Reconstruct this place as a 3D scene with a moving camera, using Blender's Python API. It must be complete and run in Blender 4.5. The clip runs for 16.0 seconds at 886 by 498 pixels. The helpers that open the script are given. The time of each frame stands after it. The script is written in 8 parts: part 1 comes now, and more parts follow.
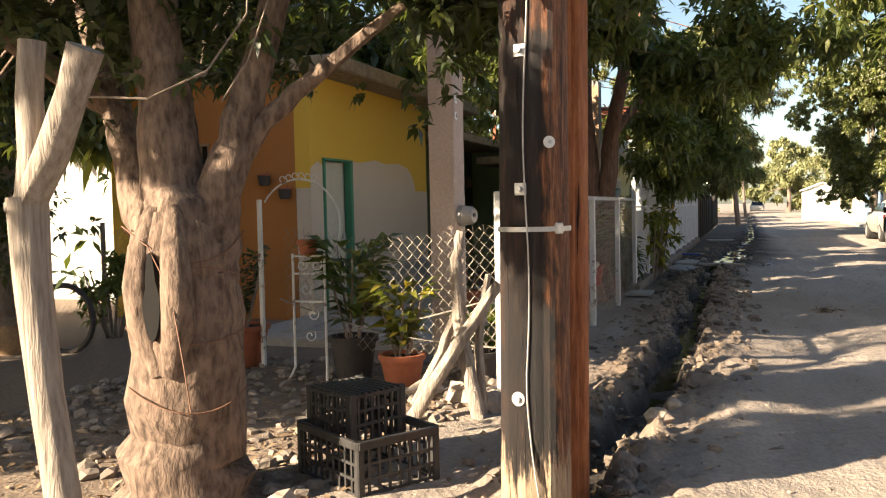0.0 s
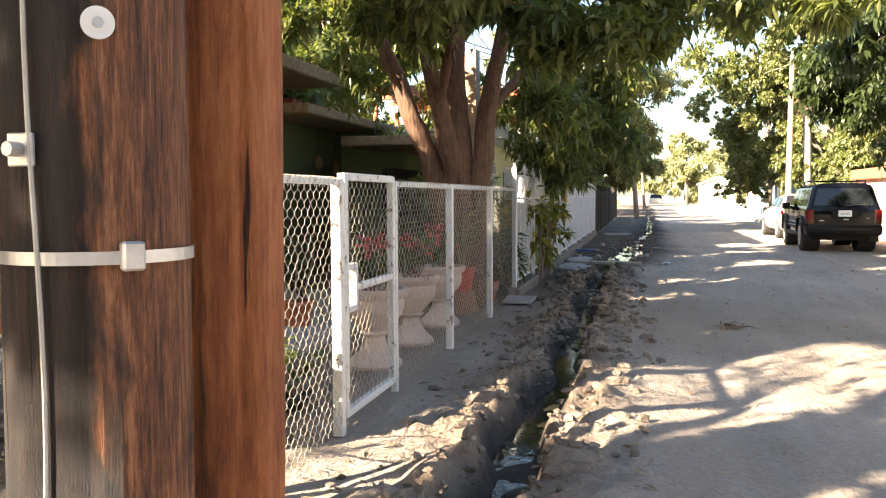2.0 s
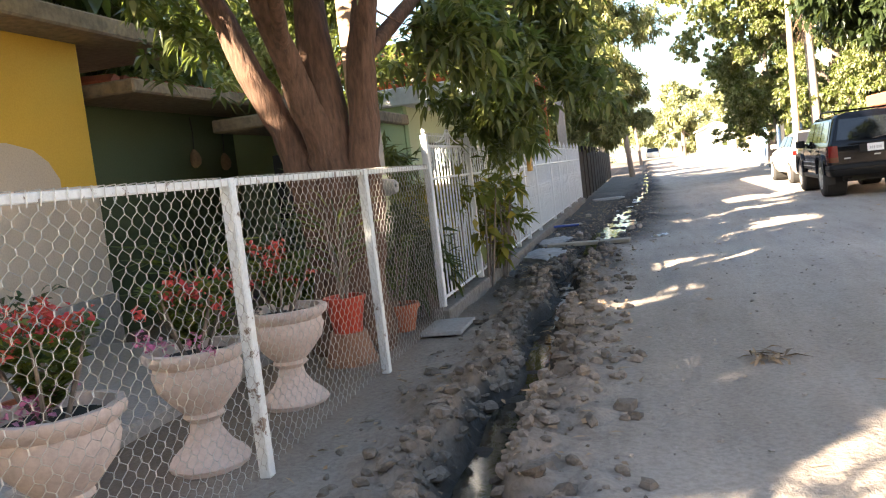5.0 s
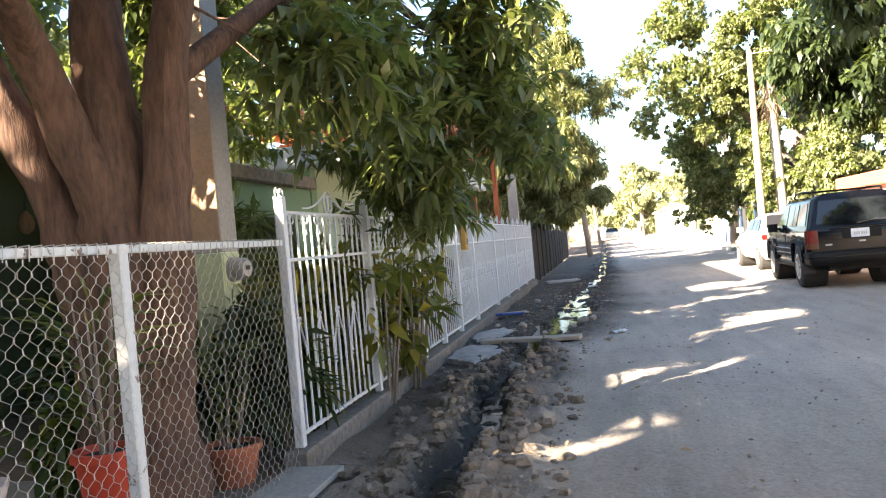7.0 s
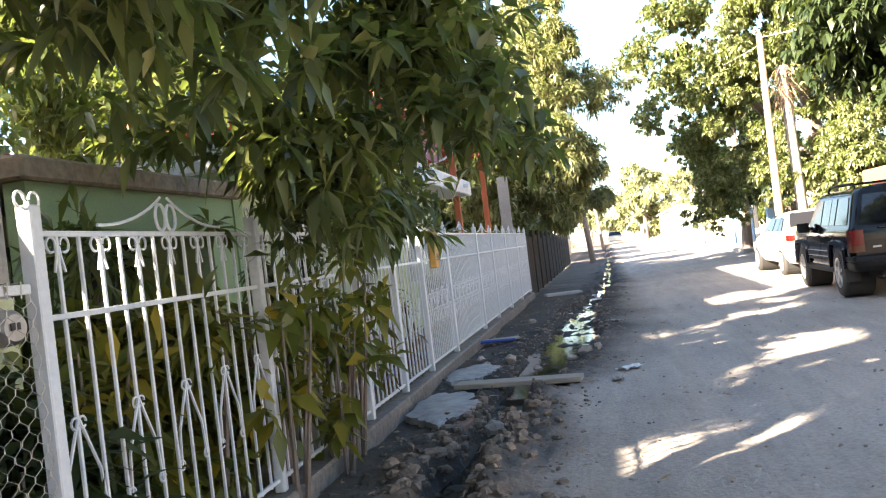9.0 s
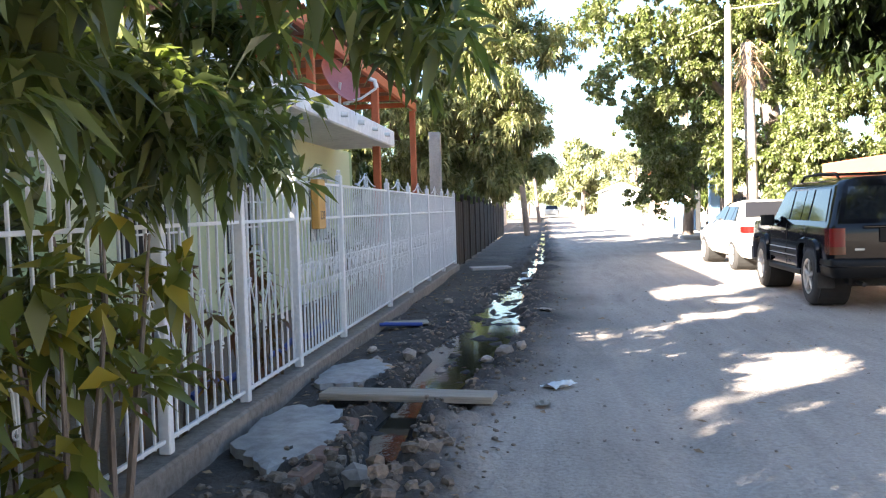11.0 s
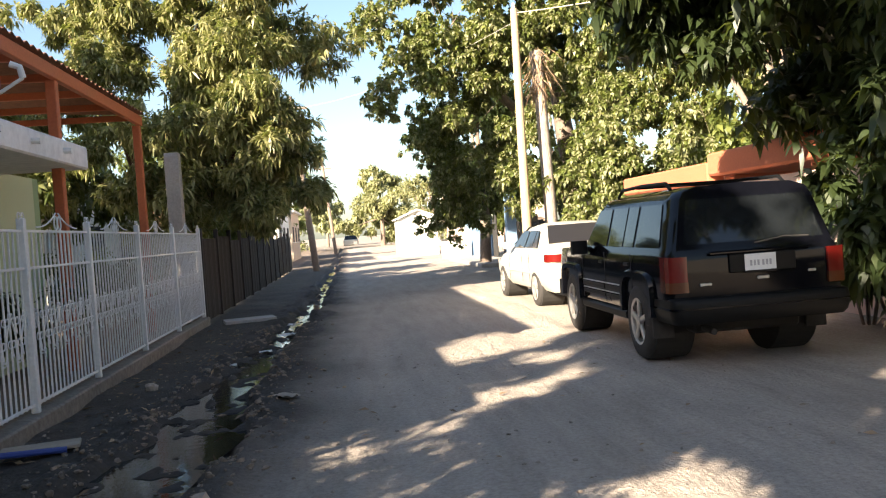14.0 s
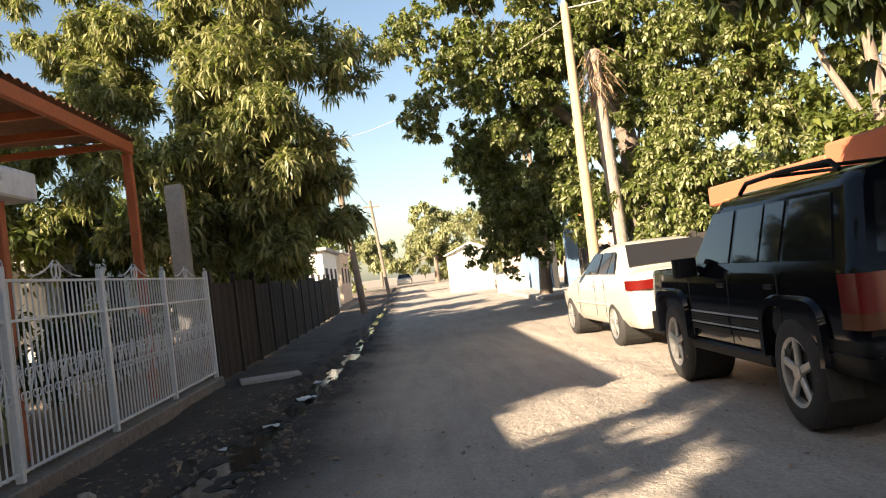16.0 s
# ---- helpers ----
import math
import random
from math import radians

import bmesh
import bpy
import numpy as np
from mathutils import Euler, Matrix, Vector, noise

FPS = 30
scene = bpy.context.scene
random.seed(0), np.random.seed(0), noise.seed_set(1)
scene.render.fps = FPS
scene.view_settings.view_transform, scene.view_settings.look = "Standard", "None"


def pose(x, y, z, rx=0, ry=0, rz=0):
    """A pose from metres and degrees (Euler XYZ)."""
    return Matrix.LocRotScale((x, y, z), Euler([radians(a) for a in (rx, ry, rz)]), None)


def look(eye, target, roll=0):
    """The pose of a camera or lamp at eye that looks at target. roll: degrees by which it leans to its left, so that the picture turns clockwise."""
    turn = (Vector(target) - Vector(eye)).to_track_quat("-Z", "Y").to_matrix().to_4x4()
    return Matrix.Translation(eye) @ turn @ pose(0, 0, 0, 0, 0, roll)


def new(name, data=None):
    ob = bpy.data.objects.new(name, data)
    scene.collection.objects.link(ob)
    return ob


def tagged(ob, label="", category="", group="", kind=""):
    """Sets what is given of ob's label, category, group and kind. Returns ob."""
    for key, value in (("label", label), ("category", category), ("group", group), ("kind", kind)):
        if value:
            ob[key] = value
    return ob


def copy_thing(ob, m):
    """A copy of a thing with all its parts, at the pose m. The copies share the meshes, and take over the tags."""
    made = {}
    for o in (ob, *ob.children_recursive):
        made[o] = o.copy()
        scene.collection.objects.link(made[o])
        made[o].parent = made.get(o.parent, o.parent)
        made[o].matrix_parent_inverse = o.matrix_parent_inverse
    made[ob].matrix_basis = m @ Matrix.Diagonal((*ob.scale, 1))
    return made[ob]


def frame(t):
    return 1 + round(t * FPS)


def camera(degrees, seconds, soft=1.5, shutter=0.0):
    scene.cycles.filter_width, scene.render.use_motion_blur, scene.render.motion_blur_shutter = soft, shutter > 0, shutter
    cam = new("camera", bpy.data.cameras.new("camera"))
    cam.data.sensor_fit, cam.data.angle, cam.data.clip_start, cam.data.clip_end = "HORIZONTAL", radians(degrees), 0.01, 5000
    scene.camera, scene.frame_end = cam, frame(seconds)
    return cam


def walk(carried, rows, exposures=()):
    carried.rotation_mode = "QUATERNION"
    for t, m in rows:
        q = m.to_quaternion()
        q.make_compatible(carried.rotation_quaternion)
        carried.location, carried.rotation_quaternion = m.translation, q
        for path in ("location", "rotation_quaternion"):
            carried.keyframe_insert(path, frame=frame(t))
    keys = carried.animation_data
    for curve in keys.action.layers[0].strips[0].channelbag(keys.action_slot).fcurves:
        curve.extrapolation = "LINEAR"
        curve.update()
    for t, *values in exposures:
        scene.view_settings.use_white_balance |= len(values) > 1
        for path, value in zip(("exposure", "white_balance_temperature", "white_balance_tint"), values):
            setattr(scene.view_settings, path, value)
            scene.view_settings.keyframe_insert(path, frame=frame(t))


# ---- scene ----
cam = camera(55.8, 16.0, 1.15)
PATH = [
    (0, (0.178, 0.279, 1.326), (-0.5, 2.158, 1.231), -1.2),
    (0.5, (0.208, 0.827, 1.339), (-0.448, 2.715, 1.255), -2.4),
    (1, (0.203, 1.385, 1.353), (-0.301, 3.32, 1.336), 3.0),
    (1.5, (0.272, 1.913, 1.334), (-0.181, 3.859, 1.237), -0.4),
    (2, (0.231, 2.479, 1.329), (-0.235, 4.42, 1.203), -0.2),
    (2.5, (0.22, 2.918, 1.344), (-0.246, 4.857, 1.189), -1.8),
    (3, (0.227, 3.484, 1.316), (-0.371, 5.387, 1.17), -2.4),
    (3.5, (0.251, 4.034, 1.343), (-0.314, 5.942, 1.135), -4.9),
    (3.7, (0.298, 4.24, 1.331), (-0.221, 6.162, 1.139), -6.7),
    (5.8, (0.491, 6.97, 1.341), (0.078, 8.918, 1.157), -5.8),
    (6, (0.501, 7.166, 1.348), (0.147, 9.124, 1.148), -5.9),
    (6.5, (0.565, 7.706, 1.339), (0.189, 9.668, 1.244), -7.2),
    (7, (0.538, 8.351, 1.313), (0.162, 10.315, 1.302), -5.1),
    (7.5, (0.568, 8.898, 1.282), (0.232, 10.869, 1.254), -5.8),
    (8, (0.561, 9.518, 1.297), (0.197, 11.484, 1.249), -6.5),
    (8.5, (0.543, 10.049, 1.342), (0.172, 12.015, 1.31), -7.4),
    (9, (0.541, 10.672, 1.362), (0.16, 12.635, 1.372), -6.9),
    (9.5, (0.496, 11.174, 1.363), (0.112, 13.136, 1.381), -5.2),
    (9.7, (0.496, 11.404, 1.38), (0.157, 13.374, 1.335), -5.2),
    (11.8, (0.621, 13.745, 1.325), (0.41, 15.729, 1.193), -0.7),
    (12, (0.692, 13.93, 1.352), (0.521, 15.908, 1.113), -1.6),
    (12.5, (0.855, 14.524, 1.362), (0.929, 16.514, 1.176), -5.8),
    (13, (0.955, 15.129, 1.385), (1.112, 17.112, 1.18), -3.3),
    (13.5, (1.057, 15.652, 1.391), (1.325, 17.631, 1.282), -3.7),
    (14, (1.156, 16.29, 1.371), (1.384, 18.276, 1.325), -4.1),
    (14.5, (1.211, 16.867, 1.36), (1.486, 18.848, 1.381), -4.6),
    (15, (1.311, 17.467, 1.355), (1.486, 19.455, 1.476), -5.8),
    (15.5, (1.45, 18.208, 1.314), (1.515, 20.205, 1.401), -2.0),
    (16, (1.474, 18.83, 1.276), (1.579, 20.827, 1.328), -7.1),
]
walk(cam, [(t, look(eye, target, roll)) for t, eye, target, roll in PATH], exposures=[(0, 2.02, 6900, 10), (1.0, 2.6, 6750, 10), (3.5, 3.12, 6750, 10), (6, 3.45, 6400, 10), (9, 3.4, 6250, 10), (12.5, 3.0, 5550, 10), (14, 2.3, 6500, 10), (14.8, 2.1, 6700, 10), (16, 1.9, 6900, 10)])

# ---- world, sun ----
SUN_EL, SUN_X, SUN_Y = radians(24.5), -0.69, -0.724
world = bpy.data.worlds.new("world")
scene.world = world
world.use_nodes = True
wn = world.node_tree
sky = wn.nodes.new("ShaderNodeTexSky")
sky.sky_type, sky.sun_disc = "NISHITA", False
sky.sun_elevation, sky.sun_rotation = SUN_EL, math.atan2(SUN_X, SUN_Y)
sky.dust_density = 1.2
wn.nodes["Background"].inputs["Strength"].default_value = 0.055
wn.links.new(sky.outputs["Color"], wn.nodes["Background"].inputs["Color"])
sun = new("sun", bpy.data.lights.new("sun", "SUN"))
sun.data.energy, sun.data.angle, sun.data.color = 5.0, radians(0.55), (1.0, 0.85, 0.66)
sun.matrix_world = look((0, 0, 30), (-SUN_X * 10, -SUN_Y * 10, 30 - 10 * math.tan(SUN_EL)))


# ---- materials ----
def nodes_of(name):
    m = bpy.data.materials.new(name)
    m.use_nodes = True
    return m, m.node_tree.nodes, m.node_tree.links, m.node_tree.nodes["Principled BSDF"]


def ramp_of(nt, stops):
    r = nt.new("ShaderNodeValToRGB")
    while len(r.color_ramp.elements) < len(stops):
        r.color_ramp.elements.new(0.5)
    for e, (p, c) in zip(r.color_ramp.elements, stops):
        e.position, e.color = p, (*c, 1)
    return r


def noise_of(nt, lk, scale, detail=6, coord=None, stretch=None, rough=0.6):
    n = nt.new("ShaderNodeTexNoise")
    n.inputs["Scale"].default_value, n.inputs["Detail"].default_value = scale, detail
    n.inputs["Roughness"].default_value = rough
    if coord is not None:
        if stretch:
            mp = nt.new("ShaderNodeMapping")
            mp.inputs["Scale"].default_value = stretch
            lk.new(coord, mp.inputs["Vector"])
            coord = mp.outputs["Vector"]
        lk.new(coord, n.inputs["Vector"])
    return n


def mix_of(nt, lk, fac, a, b, mode="MIX"):
    m = nt.new("ShaderNodeMix")
    m.data_type, m.blend_type = "RGBA", mode
    for sock, val in ((m.inputs[0], fac), (m.inputs[6], a), (m.inputs[7], b)):
        if isinstance(val, (int, float)):
            sock.default_value = val
        elif isinstance(val, tuple):
            sock.default_value = (*val, 1)
        else:
            lk.new(val, sock)
    return m.outputs[2]


def surface(name, base, dark, grain=40.0, stain=1.3, rough=0.85, bump=0.3, metal=0.0, stretch=None, wear=None, wear_at=0.62, per_object=0.0, per_island=0.0, amount=0.55):
    """Base colour broken by fine grain and by large stains, with optional worn patches."""
    m, nt, lk, bs = nodes_of(name)
    co = nt.new("ShaderNodeTexCoord").outputs["Object"]
    if not stretch:
        co = nt.new("ShaderNodeNewGeometry").outputs["Position"]
    n1 = noise_of(nt, lk, grain, 8, co, stretch)
    n2 = noise_of(nt, lk, stain, 5, co)
    r1 = ramp_of(nt, [(0.32, dark), (0.62, base)])
    lk.new(n1.outputs["Fac"], r1.inputs["Fac"])
    r2 = ramp_of(nt, [(0.38, tuple(0.5 * (a + b) for a, b in zip(base, dark))), (0.62, base)])
    lk.new(n2.outputs["Fac"], r2.inputs["Fac"])
    col = mix_of(nt, lk, amount, r2.outputs["Color"], r1.outputs["Color"])
    if wear:
        n3 = noise_of(nt, lk, grain * 0.25, 9, co, stretch, 0.7)
        r3 = ramp_of(nt, [(wear_at, (0, 0, 0)), (wear_at + 0.05, (1, 1, 1))])
        lk.new(n3.outputs["Fac"], r3.inputs["Fac"])
        col = mix_of(nt, lk, r3.outputs["Color"], col, wear)
    for amt, node, sock in ((per_object, "ShaderNodeObjectInfo", "Random"), (per_island, "ShaderNodeNewGeometry", "Random Per Island")):
        if amt:
            info = nt.new(node)
            mr = nt.new("ShaderNodeMapRange")
            mr.inputs["To Min"].default_value, mr.inputs["To Max"].default_value = 1 - amt, 1 + amt
            lk.new(info.outputs[sock], mr.inputs["Value"])
            hs = nt.new("ShaderNodeHueSaturation")
            lk.new(mr.outputs[0], hs.inputs["Value"])
            lk.new(col, hs.inputs["Color"])
            col = hs.outputs["Color"]
    lk.new(col, bs.inputs["Base Color"])
    bs.inputs["Roughness"].default_value, bs.inputs["Metallic"].default_value = rough, metal
    if bump:
        bp = nt.new("ShaderNodeBump")
        bp.inputs["Strength"].default_value, bp.inputs["Distance"].default_value = bump, 0.02
        lk.new(n1.outputs["Fac"], bp.inputs["Height"])
        lk.new(bp.outputs["Normal"], bs.inputs["Normal"])
    return m


def leaf_material(name, a, b, c, rough=0.4, through_light=0.35):
    m, nt, lk, bs = nodes_of(name)
    info = nt.new("ShaderNodeNewGeometry")
    r = ramp_of(nt, [(0.0, a), (0.6, b), (0.93, c), (1.0, tuple(min(1, 1.5 * q) for q in c))])
    lk.new(info.outputs["Random Per Island"], r.inputs["Fac"])
    n = noise_of(nt, lk, 1.1, 3, info.outputs["Position"])
    col = mix_of(nt, lk, n.outputs["Fac"], r.outputs["Color"], b)
    lk.new(col, bs.inputs["Base Color"])
    bs.inputs["Roughness"].default_value = rough
    tr = nt.new("ShaderNodeBsdfTranslucent")
    lk.new(mix_of(nt, lk, 0.55, col, (0.32, 0.40, 0.05)), tr.inputs["Color"])
    ms = nt.new("ShaderNodeMixShader")
    ms.inputs[0].default_value = through_light
    lk.new(bs.outputs[0], ms.inputs[1])
    lk.new(tr.outputs[0], ms.inputs[2])
    lk.new(ms.outputs[0], nt["Material Output"].inputs["Surface"])
    return m


def ground_material():
    m, nt, lk, bs = nodes_of("dirt")
    pos = nt.new("ShaderNodeNewGeometry").outputs["Position"]
    big, mid = noise_of(nt, lk, 0.35, 5, pos), noise_of(nt, lk, 3.0, 8, pos, (1.7, 0.22, 1.0))
    fine = noise_of(nt, lk, 34.0, 9, pos)
    peb = nt.new("ShaderNodeTexVoronoi")
    peb.inputs["Scale"].default_value = 26.0
    lk.new(pos, peb.inputs["Vector"])
    r1 = ramp_of(nt, [(0.3, (0.29, 0.24, 0.195)), (0.5, (0.42, 0.355, 0.295)), (0.7, (0.50, 0.43, 0.36))])
    lk.new(mid.outputs["Fac"], r1.inputs["Fac"])
    r2 = ramp_of(nt, [(0.35, (0.35, 0.30, 0.255)), (0.65, (0.48, 0.42, 0.36))])
    lk.new(big.outputs["Fac"], r2.inputs["Fac"])
    col = mix_of(nt, lk, 0.5, r1.outputs["Color"], r2.outputs["Color"])
    r3 = ramp_of(nt, [(0.3, (0.55, 0.52, 0.5)), (0.6, (1, 1, 1))])
    lk.new(fine.outputs["Fac"], r3.inputs["Fac"])
    col = mix_of(nt, lk, 0.6, col, r3.outputs["Color"], "MULTIPLY")
    soil = nt.new("ShaderNodeAttribute")
    soil.attribute_name = "soil"
    col = mix_of(nt, lk, soil.outputs["Fac"], col, mix_of(nt, lk, fine.outputs["Fac"], (0.11, 0.08, 0.058), (0.30, 0.225, 0.165)))
    wet = nt.new("ShaderNodeAttribute")
    wet.attribute_name = "wet"
    col = mix_of(nt, lk, wet.outputs["Fac"], col, mix_of(nt, lk, fine.outputs["Fac"], (0.016, 0.013, 0.011), (0.062, 0.048, 0.036)))
    lk.new(col, bs.inputs["Base Color"])
    mr = nt.new("ShaderNodeMapRange")
    mr.inputs["To Min"].default_value, mr.inputs["To Max"].default_value = 0.95, 0.78
    lk.new(wet.outputs["Fac"], mr.inputs["Value"])
    lk.new(mr.outputs[0], bs.inputs["Roughness"])
    lump = noise_of(nt, lk, 7.0, 6, pos, (1.0, 0.6, 1.0), 0.65)
    b0 = nt.new("ShaderNodeBump")
    b0.inputs["Strength"].default_value, b0.inputs["Distance"].default_value = 0.5, 0.09
    lk.new(lump.outputs["Fac"], b0.inputs["Height"])
    b1, b2 = nt.new("ShaderNodeBump"), nt.new("ShaderNodeBump")
    lk.new(b0.outputs["Normal"], b1.inputs["Normal"])
    b1.inputs["Strength"].default_value, b1.inputs["Distance"].default_value = 0.55, 0.03
    b2.inputs["Strength"].default_value, b2.inputs["Distance"].default_value = 0.18, 0.012
    lk.new(fine.outputs["Fac"], b1.inputs["Height"])
    lk.new(peb.outputs["Distance"], b2.inputs["Height"])
    lk.new(b1.outputs["Normal"], b2.inputs["Normal"])
    lk.new(b2.outputs["Normal"], bs.inputs["Normal"])
    return m


def glass_material(name, tint, rough=0.05):
    m, nt, lk, bs = nodes_of(name)
    bs.inputs["Base Color"].default_value = (*tint, 1)
    bs.inputs["Roughness"].default_value = rough
    bs.inputs["Specular IOR Level"].default_value = 0.6
    return m


def paint(name, col, rough=0.3, coat=0.6, dust=(0.30, 0.26, 0.22), dust_amount=0.25):
    m, nt, lk, bs = nodes_of(name)
    pos = nt.new("ShaderNodeTexCoord").outputs["Object"]
    n = noise_of(nt, lk, 3.0, 8, pos)
    sep = nt.new("ShaderNodeSeparateXYZ")
    lk.new(pos, sep.inputs[0])
    low = nt.new("ShaderNodeMapRange")
    low.inputs["From Min"].default_value, low.inputs["From Max"].default_value = 1.0, 0.25
    low.inputs["To Min"].default_value, low.inputs["To Max"].default_value = dust_amount * 0.35, dust_amount
    lk.new(sep.outputs["Z"], low.inputs["Value"])
    mul = nt.new("ShaderNodeMath")
    mul.operation = "MULTIPLY"
    lk.new(low.outputs[0], mul.inputs[0])
    lk.new(n.outputs["Fac"], mul.inputs[1])
    lk.new(mix_of(nt, lk, mul.outputs[0], col, dust), bs.inputs["Base Color"])
    bs.inputs["Roughness"].default_value = rough
    bs.inputs["Coat Weight"].default_value, bs.inputs["Coat Roughness"].default_value = coat, 0.08
    return m


def water_material():
    m, nt, lk, bs = nodes_of("dirty_water")
    pos = nt.new("ShaderNodeNewGeometry").outputs["Position"]
    n = noise_of(nt, lk, 4.0, 4, pos)
    lk.new(mix_of(nt, lk, n.outputs["Fac"], (0.012, 0.013, 0.011), (0.05, 0.045, 0.032)), bs.inputs["Base Color"])
    bs.inputs["Roughness"].default_value = 0.04
    bp = nt.new("ShaderNodeBump")
    bp.inputs["Strength"].default_value, bp.inputs["Distance"].default_value = 0.12, 0.01
    n2 = noise_of(nt, lk, 14.0, 3, pos)
    lk.new(n2.outputs["Fac"], bp.inputs["Height"])
    lk.new(bp.outputs["Normal"], bs.inputs["Normal"])
    return m


DIRT, WATER = ground_material(), water_material()
ORANGE = surface("orange_plaster", (0.46, 0.19, 0.05), (0.34, 0.13, 0.035), 60, 0.8, 0.9, 0.2)
YELLOW = surface("yellow_plaster", (0.72, 0.46, 0.07), (0.62, 0.37, 0.05), 60, 0.9, 0.9, 0.2)
CREAM = surface("cream_plaster", (0.66, 0.55, 0.43), (0.50, 0.40, 0.31), 60, 0.9, 0.9, 0.2)
GREEN_DARK = surface("dark_green_plaster", (0.10, 0.125, 0.06), (0.07, 0.09, 0.045), 50, 0.9, 0.9, 0.2)
GREEN_MID = surface("green_plaster", (0.33, 0.42, 0.22), (0.25, 0.33, 0.17), 50, 0.8, 0.9, 0.2)
GREEN_PALE = surface("pale_green_plaster", (0.55, 0.58, 0.36), (0.46, 0.49, 0.29), 50, 0.8, 0.9, 0.15)
WHITE_WALL = surface("white_plaster", (0.80, 0.78, 0.74), (0.62, 0.60, 0.56), 30, 0.7, 0.9, 0.2)
CONCRETE = surface("concrete", (0.40, 0.37, 0.34), (0.25, 0.23, 0.21), 35, 1.2, 0.95, 0.4)
CONCRETE_PINK = surface("pinkish_concrete", (0.50, 0.40, 0.35), (0.36, 0.28, 0.24), 40, 1.6, 0.95, 0.4)
SLAB_EDGE = surface("weathered_slab", (0.34, 0.26, 0.17), (0.12, 0.095, 0.07), 12, 1.5, 0.95, 0.4)
ROOF_WHITE = surface("whitewashed_slab", (0.80, 0.79, 0.78), (0.55, 0.54, 0.54), 9, 1.0, 0.9, 0.3)
FENCE_PAINT = surface("chipped_white_paint", (0.74, 0.73, 0.70), (0.56, 0.54, 0.50), 50, 3.0, 0.6, 0.25, wear=(0.22, 0.15, 0.11), wear_at=0.575)
IRON_WHITE = surface("white_iron_paint", (0.72, 0.72, 0.72), (0.56, 0.56, 0.57), 30, 2.0, 0.5, 0.12, wear=(0.36, 0.30, 0.26), wear_at=0.68)
WIRE = surface("galvanised_wire", (0.56, 0.53, 0.47), (0.34, 0.31, 0.27), 60, 4.0, 0.5, 0.0, metal=0.5)
WIRE_OLD = surface("old_wire", (0.36, 0.32, 0.27), (0.20, 0.17, 0.14), 60, 4.0, 0.6, 0.0, metal=0.4)


